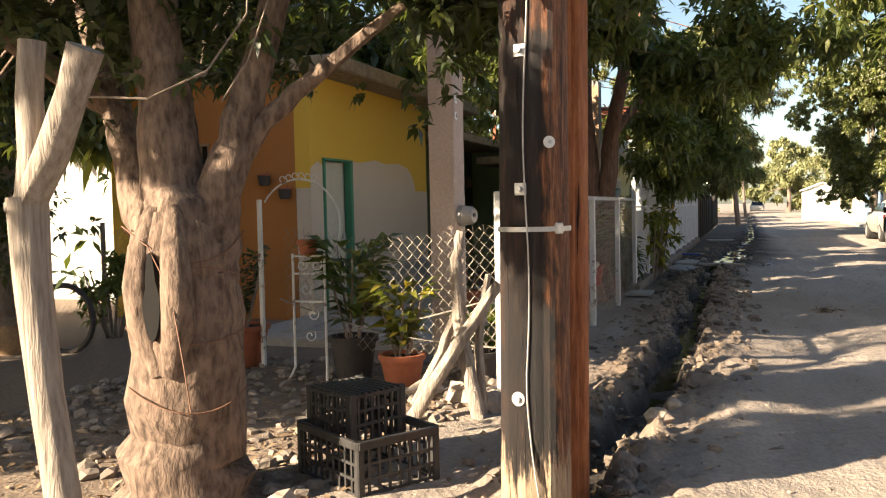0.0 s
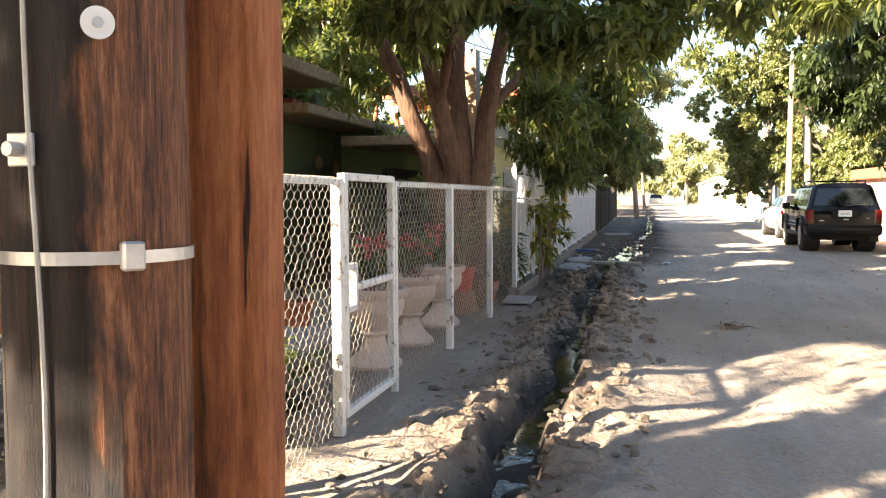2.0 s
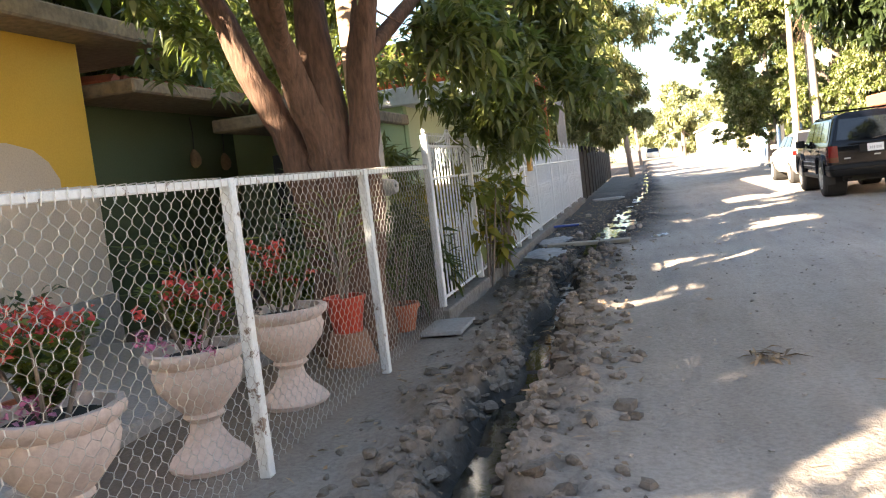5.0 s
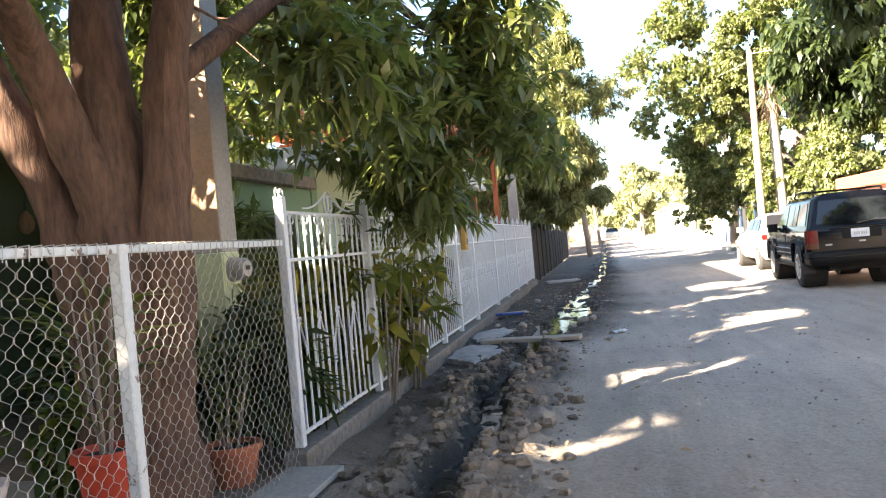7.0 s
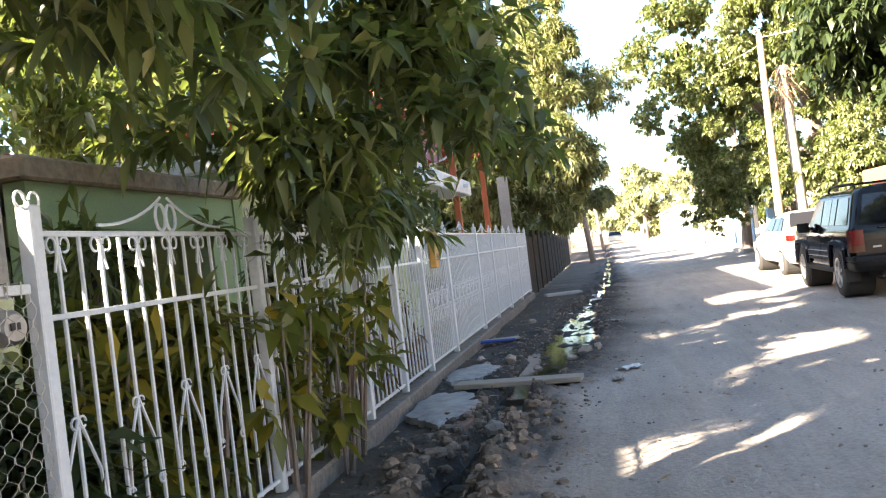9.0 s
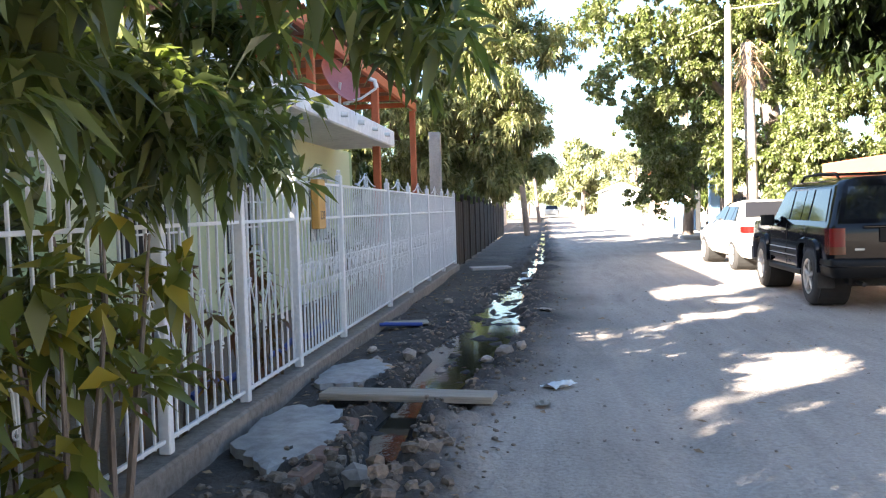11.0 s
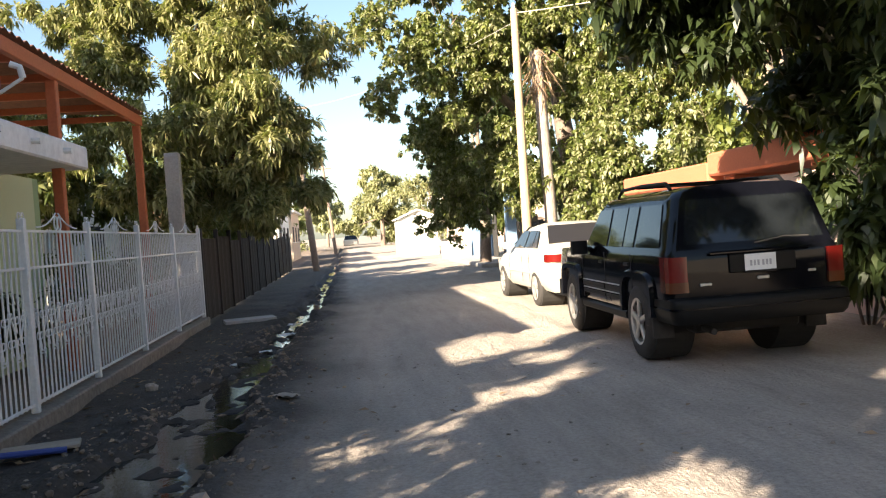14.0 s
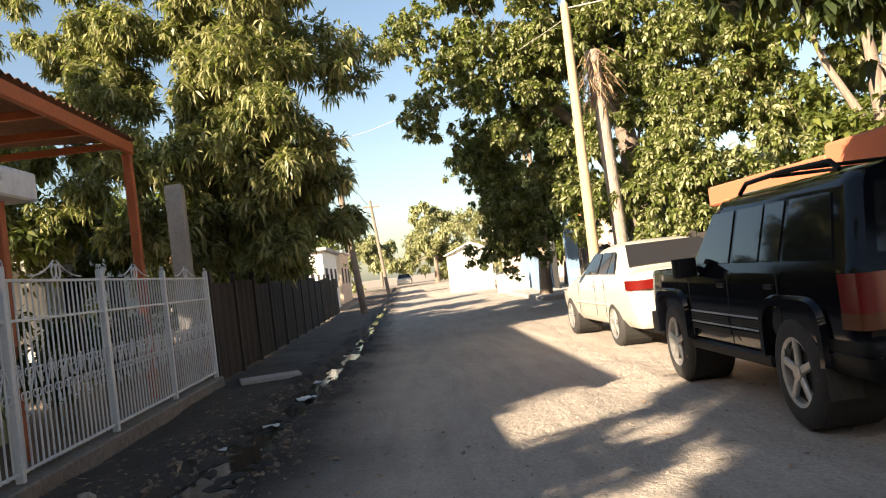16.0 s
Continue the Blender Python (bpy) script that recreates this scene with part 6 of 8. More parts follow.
for s in (-1, 1):
    for y0, y1, k0, k1 in ((0.34, 1.04, 0.12, 0.0), (1.12, 1.44, 0.0, 0.0), (1.48, 1.98, 0.0, 0.0), (2.06, 2.90, 0.0, -0.36)):
        quad_panel([(s * suv_x(1.10), y0, 1.10), (s * suv_x(1.10), y1, 1.10), (s * suv_x(1.50), y1 + k1, 1.50), (s * suv_x(1.50), y0 + k0, 1.50)], (s, 0, 0.28), CAR_GLASS, "window", suv, "dark tinted side window")
    for y in (1.08, 2.02, 2.98):
        part("door_seam", Geo().box((s * 0.886, y, 0.76), (0.006, 0.010, 0.56)), DARKNESS, suv)
    for z, h, mat in ((0.70, 0.012, ALLOY), (0.655, 0.05, SUV_TRIM), (0.61, 0.012, ALLOY), (0.565, 0.04, SUV_TRIM)):
        for a, b in ((1.42, 2.0), (2.04, 2.96)):
            part("side_moulding", Geo().box((s * (0.892 if z > 0.6 else 0.884), (a + b) / 2, z), (0.022, b - a, h), 0, 0.004), mat, suv)
    part("sill", Geo().box((s * 0.83, 2.24, 0.40), (0.10, 1.8, 0.09), 0, 0.02), SUV_TRIM, suv)
    for y in (0.92, 3.56):
        # Solid dark drum standing in for the shaded wheel well.
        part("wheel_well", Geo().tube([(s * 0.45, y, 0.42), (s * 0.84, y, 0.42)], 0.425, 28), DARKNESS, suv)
        part("fender_flare", flare(0.85, 0.925, y, 0.40, 0.43, 0.085, s), SUV_BLACK, suv, "glossy black wing flare", True)
        wheel("wheel", suv, s * 0.78, y, 0.375, 0.24, s)
    part("mud_flap", Geo().box((s * 0.80, 0.46, 0.40), (0.22, 0.02, 0.30), 0, 0.005), RUBBER, suv, "black rubber mud flap")
    lamp = part("tail_lamp", Geo().loft([[(s * (0.70 + 0.186 * u), yy + 0.004, z) for u, yy in ((0.0, 0.055), (0.0, 0.0), (0.72, 0.0), (0.93, 0.03), (1.0, 0.10), (1.0, 0.22), (0.8, 0.22))] for z in (0.79, 0.80, 1.01, 1.02)]), LAMP_RED, suv, "red tail lamp", True)
    part("reflector", Geo().loft([[(s * (0.697 + 0.192 * u), yy + 0.001, z) for u, yy in ((0.0, 0.055), (0.0, 0.0), (0.72, 0.0), (0.93, 0.03), (1.0, 0.10), (1.0, 0.225), (0.8, 0.225))] for z in (0.70, 0.705, 0.79, 0.795)]), LAMP_AMBER, lamp, "dull amber lower lens", True)
    part("roof_rail", Geo().tube([(s * 0.60, 0.55, 1.635), (s * 0.60, 0.66, 1.70), (s * 0.60, 1.4, 1.715), (s * 0.60, 2.05, 1.70), (s * 0.60, 2.2, 1.63)], 0.018, 8), SUV_TRIM, suv, "black roof rail")
    m = part("mirror", Geo().loft([rounded(s * 0.985 - 0.10, s * 0.985 + 0.10, 2.66, 2.82, z, 0.045) for z in (1.005, 1.02, 1.06, 1.12, 1.15, 1.165)]), SUV_TRIM, suv, "black door mirror", True)
    part("mirror_arm", Geo().box((s * 0.875, 2.76, 1.06), (0.10, 0.06, 0.06), 0, 0.015), SUV_TRIM, m)
    for y in (1.22, 2.16):
        part("door_handle", Geo().box((s * 0.886, y, 0.93), (0.028, 0.15, 0.034), 0, 0.008), SUV_TRIM, suv)
part("exhaust_pipe", Geo().tube([(-0.45, 0.3, 0.34), (-0.45, 0.06, 0.33)], 0.03, 10), RUBBER, suv)
for z in (0.85, 1.35):
    part("roof_bar", Geo().tube([(-0.60, z + 0.2, 1.70), (0.60, z + 0.2, 1.70)], 0.014, 6), SUV_TRIM, suv)
quad_panel([(-0.70, 0.075, 1.12), (0.70, 0.075, 1.12), (0.60, 0.195, 1.52), (-0.60, 0.195, 1.52)], (0, -1, 0.32), CAR_GLASS, "rear_window", suv, "dark tinted rear window")
quad_panel([(-0.74, 3.06, 1.08), (0.74, 3.06, 1.08), (0.63, 2.60, 1.52), (-0.63, 2.60, 1.52)], (0, 1, 0.9), CAR_GLASS, "windscreen", suv)
part("rear_bumper", Geo().loft([rounded(-0.89 * q, 0.89 * q, -0.075 + (1 - q) * 0.6, 0.55, z, 0.10) for z, q in ((0.42, 0.95), (0.46, 0.985), (0.52, 1.0), (0.60, 1.0), (0.635, 0.99), (0.65, 0.965))]), SUV_TRIM, suv, "black plastic bumper", True)
part("bumper_strip", Geo().loft([rounded(-0.896, 0.896, -0.082, 0.55, z, 0.10) for z in (0.55, 0.565)]), SUV_BLACK, suv, smooth=True)
part("front_bumper", Geo().loft([rounded(-0.86, 0.86, 4.1, 4.52, z, 0.1) for z in (0.40, 0.47, 0.58, 0.62)]), SUV_TRIM, suv, smooth=True)
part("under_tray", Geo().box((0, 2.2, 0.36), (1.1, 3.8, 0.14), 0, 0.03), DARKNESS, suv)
part("tailgate_lip", Geo().box((0.02, 0.02, 1.03), (1.0, 0.035, 0.035), 0, 0.012), SUV_BLACK, suv)
part("plate_recess", Geo().box((0.05, 0.018, 0.93), (0.66, 0.02, 0.17), 0, 0.008), SUV_TRIM, suv)
pl = part("number_plate", Geo().box((0.02, 0.0, 0.93), (0.31, 0.012, 0.15), 0, 0.003), PLATE_WHITE, suv, "white number plate with illegible marks")
for i in range(6):
    part("mark", Geo().box((-0.075 + i * 0.036 + (0.012 if i > 2 else 0), -0.008, 0.925), (0.02, 0.003, 0.05)), PLATE_INK, pl)
part("plate_frame", Geo().box((0.02, -0.004, 0.848), (0.32, 0.014, 0.022), 0, 0.003), SUV_TRIM, pl)
part("tailgate_handle", Geo().box((0.05, 0.018, 0.79), (0.12, 0.02, 0.03), 0, 0.006), ALLOY, suv)
part("badge", Geo().box((-0.52, 0.018, 0.76), (0.12, 0.014, 0.028), 0, 0.006), ALLOY, suv, "small silver badge")
part("badge", Geo().box((0.54, 0.018, 0.82), (0.08, 0.014, 0.024), 0, 0.006), ALLOY, suv, "small silver badge")
part("rear_wiper", Geo().tube([(0.0, 0.06, 1.10), (0.3, 0.065, 1.14), (0.55, 0.07, 1.13)], 0.008, 5), RUBBER, suv)

# dusty saloon beyond it
sedan = thing("saloon_car", (5.05, 28.85, 0), "dusty white four-door saloon parked in the sun", "car", rz=1.5)


def saloon_station(y, w, crown, belt=0.90, sill=0.27, spread=0.0, lean=0.0):
    """Half profile of the three-box body; crown is the height of its middle."""
    h = crown - belt
    cab = min(1.0, max(0.0, h / 0.42))
    pts = [(0.74, sill), (0.80, 0.36), (0.835, 0.52), (0.84, 0.70), (0.82, belt - 0.07), (0.79 - 0.02 * cab, belt), (0.76 - 0.03 * cab, belt + 0.18 * h), (0.72 - 0.10 * cab, belt + 0.72 * h), (0.62 - 0.10 * cab, belt + 0.90 * h), (0.40 - 0.04 * cab, belt + 0.98 * h), (0.0, crown)]
    return [(x * w, y + lean * max(0.0, z - belt), z) for x, z in pts]


body = car_shell([saloon_station(0.0, 0.90, 0.90, 0.84, 0.34), saloon_station(0.03, 0.955, 0.94, 0.86, 0.30), saloon_station(0.14, 0.99, 0.985, 0.88), saloon_station(0.50, 1.0, 0.99, 0.90), saloon_station(0.62, 1.0, 1.03, 0.90), saloon_station(0.95, 1.0, 1.22, 0.90), saloon_station(1.20, 1.0, 1.335, 0.90), saloon_station(1.45, 1.0, 1.365, 0.90), saloon_station(1.85, 1.0, 1.37, 0.90), saloon_station(2.25, 1.0, 1.33, 0.90), saloon_station(2.60, 1.0, 1.17, 0.90), saloon_station(3.0, 1.0, 0.97, 0.88), saloon_station(3.6, 0.98, 0.87, 0.80), saloon_station(4.1, 0.92, 0.76, 0.68), saloon_station(4.28, 0.82, 0.66, 0.58, 0.34)], [(0.98, 0.31, 0.345), (3.46, 0.31, 0.345)], cols=60)
part("body", body, SEDAN_WHITE, sedan, "dusty white body", True)
for s in (-1, 1):
    for y0, y1, k0, k1 in ((0.98, 1.28, 0.20, 0.0), (1.32, 1.76, 0.0, 0.0), (1.84, 2.62, 0.0, -0.36)):
        quad_panel([(s * 0.755, y0, 0.955), (s * 0.755, y1, 0.955), (s * 0.632, y1 + k1, 1.235), (s * 0.632, y0 + k0, 1.235)], (s, 0, 0.44), CAR_GLASS, "window", sedan, "dark side window", 0.012)
    for y in (0.98, 3.46):
        part("wheel_well", Geo().tube([(s * 0.42, y, 0.33), (s * 0.79, y, 0.33)], 0.34, 26), DARKNESS, sedan)
        wheel("wheel", sedan, s * 0.745, y, 0.305, 0.19, s, 0.66)
    lamp = part("tail_lamp", Geo().loft([[(s * (0.36 + 0.49 * u), yy - 0.045, z) for u, yy in ((0.0, 0.08), (0.0, 0.0), (0.62, 0.004), (0.84, 0.03), (0.98, 0.12), (1.0, 0.30), (0.8, 0.30))] for z in (0.755, 0.765, 0.86, 0.87)]), LAMP_RED, sedan, "red tail lamp", True)
    part("indicator", Geo().box((s * 0.47, -0.05, 0.812), (0.14, 0.012, 0.06), 0, 0.004), PLATE_WHITE, lamp, "clear reversing lens")
    part("mirror", Geo().loft([rounded(s * 0.90 - 0.08, s * 0.90 + 0.08, 2.52, 2.64, z, 0.03) for z in (0.94, 0.97, 1.03, 1.06)]), SEDAN_WHITE, sedan, smooth=True)
    for y in (1.30, 1.80, 2.78):
        part("door_seam", Geo().box((s * 0.838, y, 0.63), (0.006, 0.008, 0.50)), RUBBER, sedan)
    for y in (1.40, 1.92):
        part("door_handle", Geo().box((s * 0.838, y, 0.80), (0.02, 0.13, 0.025), 0, 0.006), SEDAN_WHITE, sedan)
    part("side_moulding", Geo().box((s * 0.842, 2.1, 0.55), (0.016, 1.9, 0.035), 0, 0.005), SEDAN_WHITE, sedan)
quad_panel([(-0.66, 0.615, 1.022), (0.66, 0.615, 1.022), (0.52, 1.13, 1.30), (-0.52, 1.13, 1.30)], (0, -0.5, 0.85), DUSTY_GLASS, "rear_window", sedan, "dust-covered rear window", 0.016)
quad_panel([(-0.68, 2.95, 0.99), (0.68, 2.95, 0.99), (0.53, 2.34, 1.29), (-0.53, 2.34, 1.29)], (0, 0.5, 0.85), CAR_GLASS, "windscreen", sedan, "", 0.016)
part("rear_bumper", Geo().loft([rounded(-0.81 * q, 0.81 * q, -0.09 + (1 - q), 0.5, z, 0.12) for z, q in ((0.28, 0.95), (0.32, 0.98), (0.42, 1.0), (0.54, 1.0), (0.58, 0.98))]), SEDAN_WHITE, sedan, "dusty white bumper", True)
part("plate_recess", Geo().box((0, -0.004, 0.72), (0.52, 0.02, 0.15), 0, 0.006), SEDAN_WHITE, sedan)
part("number_plate", Geo().box((0, -0.018, 0.72), (0.30, 0.012, 0.13), 0, 0.003), PLATE_WHITE, sedan)
part("under_tray", Geo().box((0, 2.1, 0.26), (1.2, 3.8, 0.12), 0, 0.03), DARKNESS, sedan)

# ---- across the street ----
H4 = (7.1, 29, 0)
ch = thing("house", H4, "low peach house with a coral roof band behind the cars", "house")
g = wall_with_holes(Geo(), "x", 7.3, 0.2, 24.6, 33.3, 0, 1.8)
part("wall", rel(g, H4), PEACH, ch, "peach plaster wall")
part("roof", rel(Geo().box((9.0, 31.25, 1.98), (4.0, 4.1, 0.34), 0, 0.03), H4), CORAL, ch, "coral red roof band")
part("roof", rel(Geo().box((9.0, 26.9, 2.10), (4.0, 4.6, 0.36), 0, 0.03), H4), CORAL, ch, "coral red roof band")
part("wall", rel(Geo().box((9.1, 33.2, 0.9), (3.4, 0.2, 1.8)), H4), PEACH, ch)
part("wall", rel(Geo().box((9.1, 24.7, 0.95), (3.4, 0.2, 1.9)), H4), PEACH, ch)
for y in (26.0, 28.4, 30.3, 32.4):
    part("drain_pipe", rel(Geo().tube([(7.05, y, 1.86), (6.9, y, 1.85)], 0.03, 8), H4), CORAL, ch)
gt = thing("iron_gate", (7.25, 22.6, 0), "white iron bar gate behind the parked off-roader", "gate")
for i in range(17):
    part("bar", Geo().box((0, i * 0.12, 0.85), (0.02, 0.02, 1.5), 0, 0.003), IRON_WHITE, gt)
for z in (0.2, 1.5):
    part("rail", Geo().box((0, 0.96, z), (0.03, 2.0, 0.04), 0, 0.004), IRON_WHITE, gt)
solid("wall_street", Geo().box((9.5, 5.5, 1.3), (0.2, 33.0, 2.6)), CONCRETE, "plain concrete wall across the street", "wall", kind="structure")
solid("wall_back", Geo().box((0, -16.0, 1.3), (30.0, 0.2, 2.6)), WHITE_WALL, "plain plastered wall closing the street", "wall", kind="structure")

rp = thing("utility_pole", (5.47, 36.0, 0), "tall pale slender wooden utility pole", "utility pole")
part("shaft", Geo().tube([(0, 0, -0.1), (0.02, 0, 3), (0.05, 0, 6.5)], [0.12, 0.105, 0.085], 14), surface("pale_pole", (0.48, 0.36, 0.22), (0.34, 0.25, 0.15), 6, 1.0, 0.85, 0.4, stretch=(6, 6, 0.5)), rp, smooth=True)
part("insulator", Geo().lathe([(0.03, 0), (0.05, 0.03), (0.03, 0.07), (0.045, 0.10), (0.02, 0.14)], 10, (0.05, 0, 6.5)), WHITE_PLASTIC, rp)
pm = thing("palm_stump", (6.25, 36.6, 0), "pale palm trunk with a skirt of dry fronds and no crown", "palm")
part("trunk", Geo().tube([(0, 0, -0.1), (-0.02, 0, 2), (-0.08, 0, 4.4), (-0.12, 0, 5.6)], [0.17, 0.15, 0.14, 0.16], 14, True, 0.1, 3), DEADWOOD, pm, smooth=True)
rng = np.random.default_rng(5)
nb = 240
bb = np.stack([-0.1 + 0.12 * rng.normal(size=nb), 0.12 * rng.normal(size=nb), rng.uniform(4.6, 5.7, nb)], 1)
dd = rng.normal(size=(nb, 3)) * [1, 1, 0.4] + [0, 0, -0.9]
part("dry_fronds", leaf_mesh("dry_fronds", bb, dd, rng.uniform(0.3, 0.7, nb), rng.uniform(0.02, 0.05, nb), rng.uniform(0.2, 0.6, nb), LITTER, rng), LITTER, pm)["kind"] = "stuff"

lp = thing("utility_pole", (-0.15, 52, 0), "grey leaning utility pole down the street", "utility pole")
part("shaft", Geo().tube([(0, 0, -0.1), (-0.3, 0, 3.5), (-0.6, 0, 7.4)], [0.15, 0.13, 0.10], 12), BARK_GREY, lp, smooth=True)
part("crossarm", Geo().box((-0.55, 0, 6.9), (1.3, 0.1, 0.1), 0, 0.01), BARK_GREY, lp)
lq = copy_thing(lp, pose(0.3, 84, 0))
lq["label"] = "distant grey utility pole"


def wire(a, b, sag, label, r=0.009, material=CABLE):
    a, b = Vector(a), Vector(b)
    pts = [a.lerp(b, w) - Vector((0, 0, sag * 4 * w * (1 - w))) for w in np.linspace(0, 1, 17)]
    return solid("overhead_wire", Geo().tube(pts, r, 5), material, label, "wire", "overhead wires")


wire((5.52, 36.0, 6.4), (14.0, 31.0, 6.9), 0.25, "grey overhead wire from the pale pole", 0.013, CABLE_GREY)
wire((5.52, 36.0, 6.2), (-0.75, 52, 6.9), 0.4, "thin overhead wire across the street", 0.008, CABLE_GREY)
wire((-0.75, 52, 6.9), (-0.3, 84, 6.9), 0.4, "thin overhead wire along the street", 0.012)

cp = thing("concrete_post", (-1.85, 31.9, 0), "grey concrete post under the sunlit mango tree", "post")
part("shaft", Geo().box((0, 0, 1.55), (0.26, 0.22, 3.1), 0, 0.015), CONCRETE, cp)


def far_house(x, y, w, d, h, material, label, roof="flat", roof_mat=None, openings=2, door=True):
    t = thing("house", (x, y, 0), label, "house")
    part("wall", Geo().box((0, 0, h / 2), (w, d, h)), material, t)
    if roof == "gable":
        part("roof", Geo().prism([(-w / 2 - 0.15, h), (0, h + 0.45 * w / 2), (w / 2 + 0.15, h), (w / 2 + 0.15, h + 0.06), (0, h + 0.45 * w / 2 + 0.08), (-w / 2 - 0.15, h + 0.06)], -d / 2 - 0.2, d / 2 + 0.2, "y"), roof_mat or material, t)
        part("gable", Geo().prism([(-w / 2, h), (w / 2, h), (0, h + 0.45 * w / 2)], -d / 2, d / 2, "y"), material, t)
    else:
        part("roof", Geo().box((0, 0, h + 0.08), (w + 0.5, d + 0.5, 0.16), 0, 0.02), roof_mat or material, t)
    for i in range(openings):
        s = 1 if x < 2 else -1
        yy = -d / 2 + d * (i + 0.5) / openings
        wn2 = part("window", Geo().box((s * (w / 2 + 0.005), yy, h * 0.55), (0.03, min(1.1, d / openings * 0.5), 1.0), 0, 0.004), DARKNESS, t)
        part("sill", Geo().box((s * (w / 2 + 0.05), yy, h * 0.55 - 0.54), (0.12, min(1.3, d / openings * 0.6), 0.06), 0, 0.01), WHITE_WALL, wn2)
    if door:
        part("door", Geo().box((0.25 * w, -d / 2 - 0.01, 1.0), (0.85, 0.04, 2.0), 0, 0.005), DARKNESS, t)
    return t


far_house(5.3, 66.0, 2.2, 4.0, 2.1, WHITE_WALL, "small sunlit white gabled shed by the street", "gable", WHITE_WALL, 0, False)
far_house(-4.6, 62.0, 5.0, 8.0, 2.9, WHITE_WALL, "cream-white far house with a flat roof", "flat", CONCRETE, 3)
far_house(-4.8, 76.0, 5.0, 9.0, 3.2, CREAM, "cream far house along the street", "flat", WHITE_WALL, 3)
far_house(12.0, 76.0, 6.0, 10.0, 3.6, PEACH, "peach far house behind trees", "flat", CORAL, 3)
far_house(12.5, 95.0, 6.0, 10.0, 4.4, WHITE_WALL, "white far house behind trees", "flat", CONCRETE, 3)
far_house(-8.0, 39.0, 5.5, 8.0, 2.9, WHITE_WALL, "white house behind the dark fence", "flat", CONCRETE, 3)
bl = thing("gateway", (6.9, 50.0, 0), "pale blue gateway pillars and wall by the street", "gateway")
part("pillar", Geo().box((-0.3, 0.0, 1.55), (0.42, 0.42, 3.1), 0, 0.02), BLUE_WALL, bl)
part("pillar", Geo().box((0.75, -1.2, 1.35), (0.42, 0.42, 2.7), 0, 0.02), BLUE_WALL, bl)
part("wall", Geo().box((0.3, 4.0, 1.0), (0.2, 7.5, 2.0)), BLUE_WALL, bl)
part("canopy", Geo().box((0.5, -0.4, 3.18), (2.0, 2.4, 0.14), 0, 0.02), WHITE_WALL, bl)
part("gate", Geo().box((0.2, -0.6, 1.0), (0.05, 0.9, 1.9), 0, 0.01), DARKNESS, bl)
solid("low_wall", Geo().box((6.3, 55.5, 0.4), (1.4, 0.25, 0.8), 0, 0.02), WHITE_WALL, "low white garden wall by the gateway", "wall")
solid("pavement", Geo().box((6.6, 48.5, 0.06), (2.0, 9.0, 0.14), 0, 0.02), CONCRETE, "short pale concrete pavement by the gateway", "pavement", kind="structure")
sf = thing("fence", (7.4, 33.6, 0), "dark overgrown wire and board fence under the trees", "fence")
for i in range(36):
    part("board", Geo().box((0.02 * math.sin(i * 2.3), i * 0.36, 0.72), (0.03, 0.33, 1.44 + 0.08 * math.sin(i * 1.3)), 0, 0.004), GREY_SHEET, sf)
dc = thing("parked_car", (1.7, 112.0, 0), "small distant pale car on the street", "car")
part("body", Geo().loft([section(y, hw, z0, z1, 0.1) for y, hw, z0, z1 in ((0, 0.7, 0.4, 0.9), (0.2, 0.85, 0.3, 1.0), (3.9, 0.85, 0.3, 0.9), (4.2, 0.7, 0.4, 0.75))]), SEDAN_WHITE, dc, smooth=True)
part("cabin", Geo().loft([rounded(-0.8, 0.8, 0.4, 3.2, 0.95, 0.15), rounded(-0.6, 0.6, 0.9, 2.4, 1.45, 0.2)]), CAR_GLASS, dc, smooth=True)

rng = np.random.default_rng(77)
cl = [(x, 128 + 12 * math.sin(i * 1.7), rng.uniform(2.5, 5.0), rng.uniform(3, 5), 3.0, rng.uniform(2.2, 4.2), 260) for i, x in enumerate(np.arange(-75, 80, 5.0)) if abs(x - 1) > 2.4]
cl += [(s * rng.uniform(15, 24), y, rng.uniform(2.5, 4.5), 3.5, 4.0, rng.uniform(2, 3.4), 260) for y in range(48, 125, 7) for s in (-1, 1)]
tips = in_clumps(scatter(cl, rng, 10, 0.9), rng, 0.2)
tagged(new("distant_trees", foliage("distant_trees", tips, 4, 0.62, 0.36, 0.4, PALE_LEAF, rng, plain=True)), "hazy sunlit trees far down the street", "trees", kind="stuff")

# ---- dish and mailbox ----
ds = thing("satellite_dish", (-2.25, 24.5, 2.71), "faded red satellite dish on the white slab roof", "satellite dish")
part("mast", Geo().tube([(0, 0, 0), (0, 0, 0.35), (0.02, -0.02, 0.45)], 0.022, 8), WHITE_PLASTIC, ds)
rot = Matrix.Translation((0.0, 0.02, 0.48)) @ Matrix.Rotation(radians(-25), 4, "Z") @ Matrix.Rotation(radians(62), 4, "Y")
g = Geo().lathe([(0.02, -0.06), (0.15, -0.05), (0.27, -0.02), (0.36, 0.03), (0.362, 0.042), (0.27, -0.008), (0.15, -0.036), (0.02, -0.046)], 30)
g.v = [tuple(rot @ Vector(p)) for p in g.v]
part("reflector", g, DISH_RED, ds, "faded red dish", True)
p0, p1 = Vector((0.05, 0.0, 0.16)), Vector((0.52, 0.05, 0.36))
part("arm", Geo().tube([p0, (0.3, 0.03, 0.22), p1], 0.018, 8), WHITE_PLASTIC, ds)
part("receiver", Geo().tube([p1, p1 + Vector((-0.02, -0.01, 0.10)), p1 + Vector((-0.10, -0.02, 0.13))], 0.032, 10), WHITE_PLASTIC, ds)

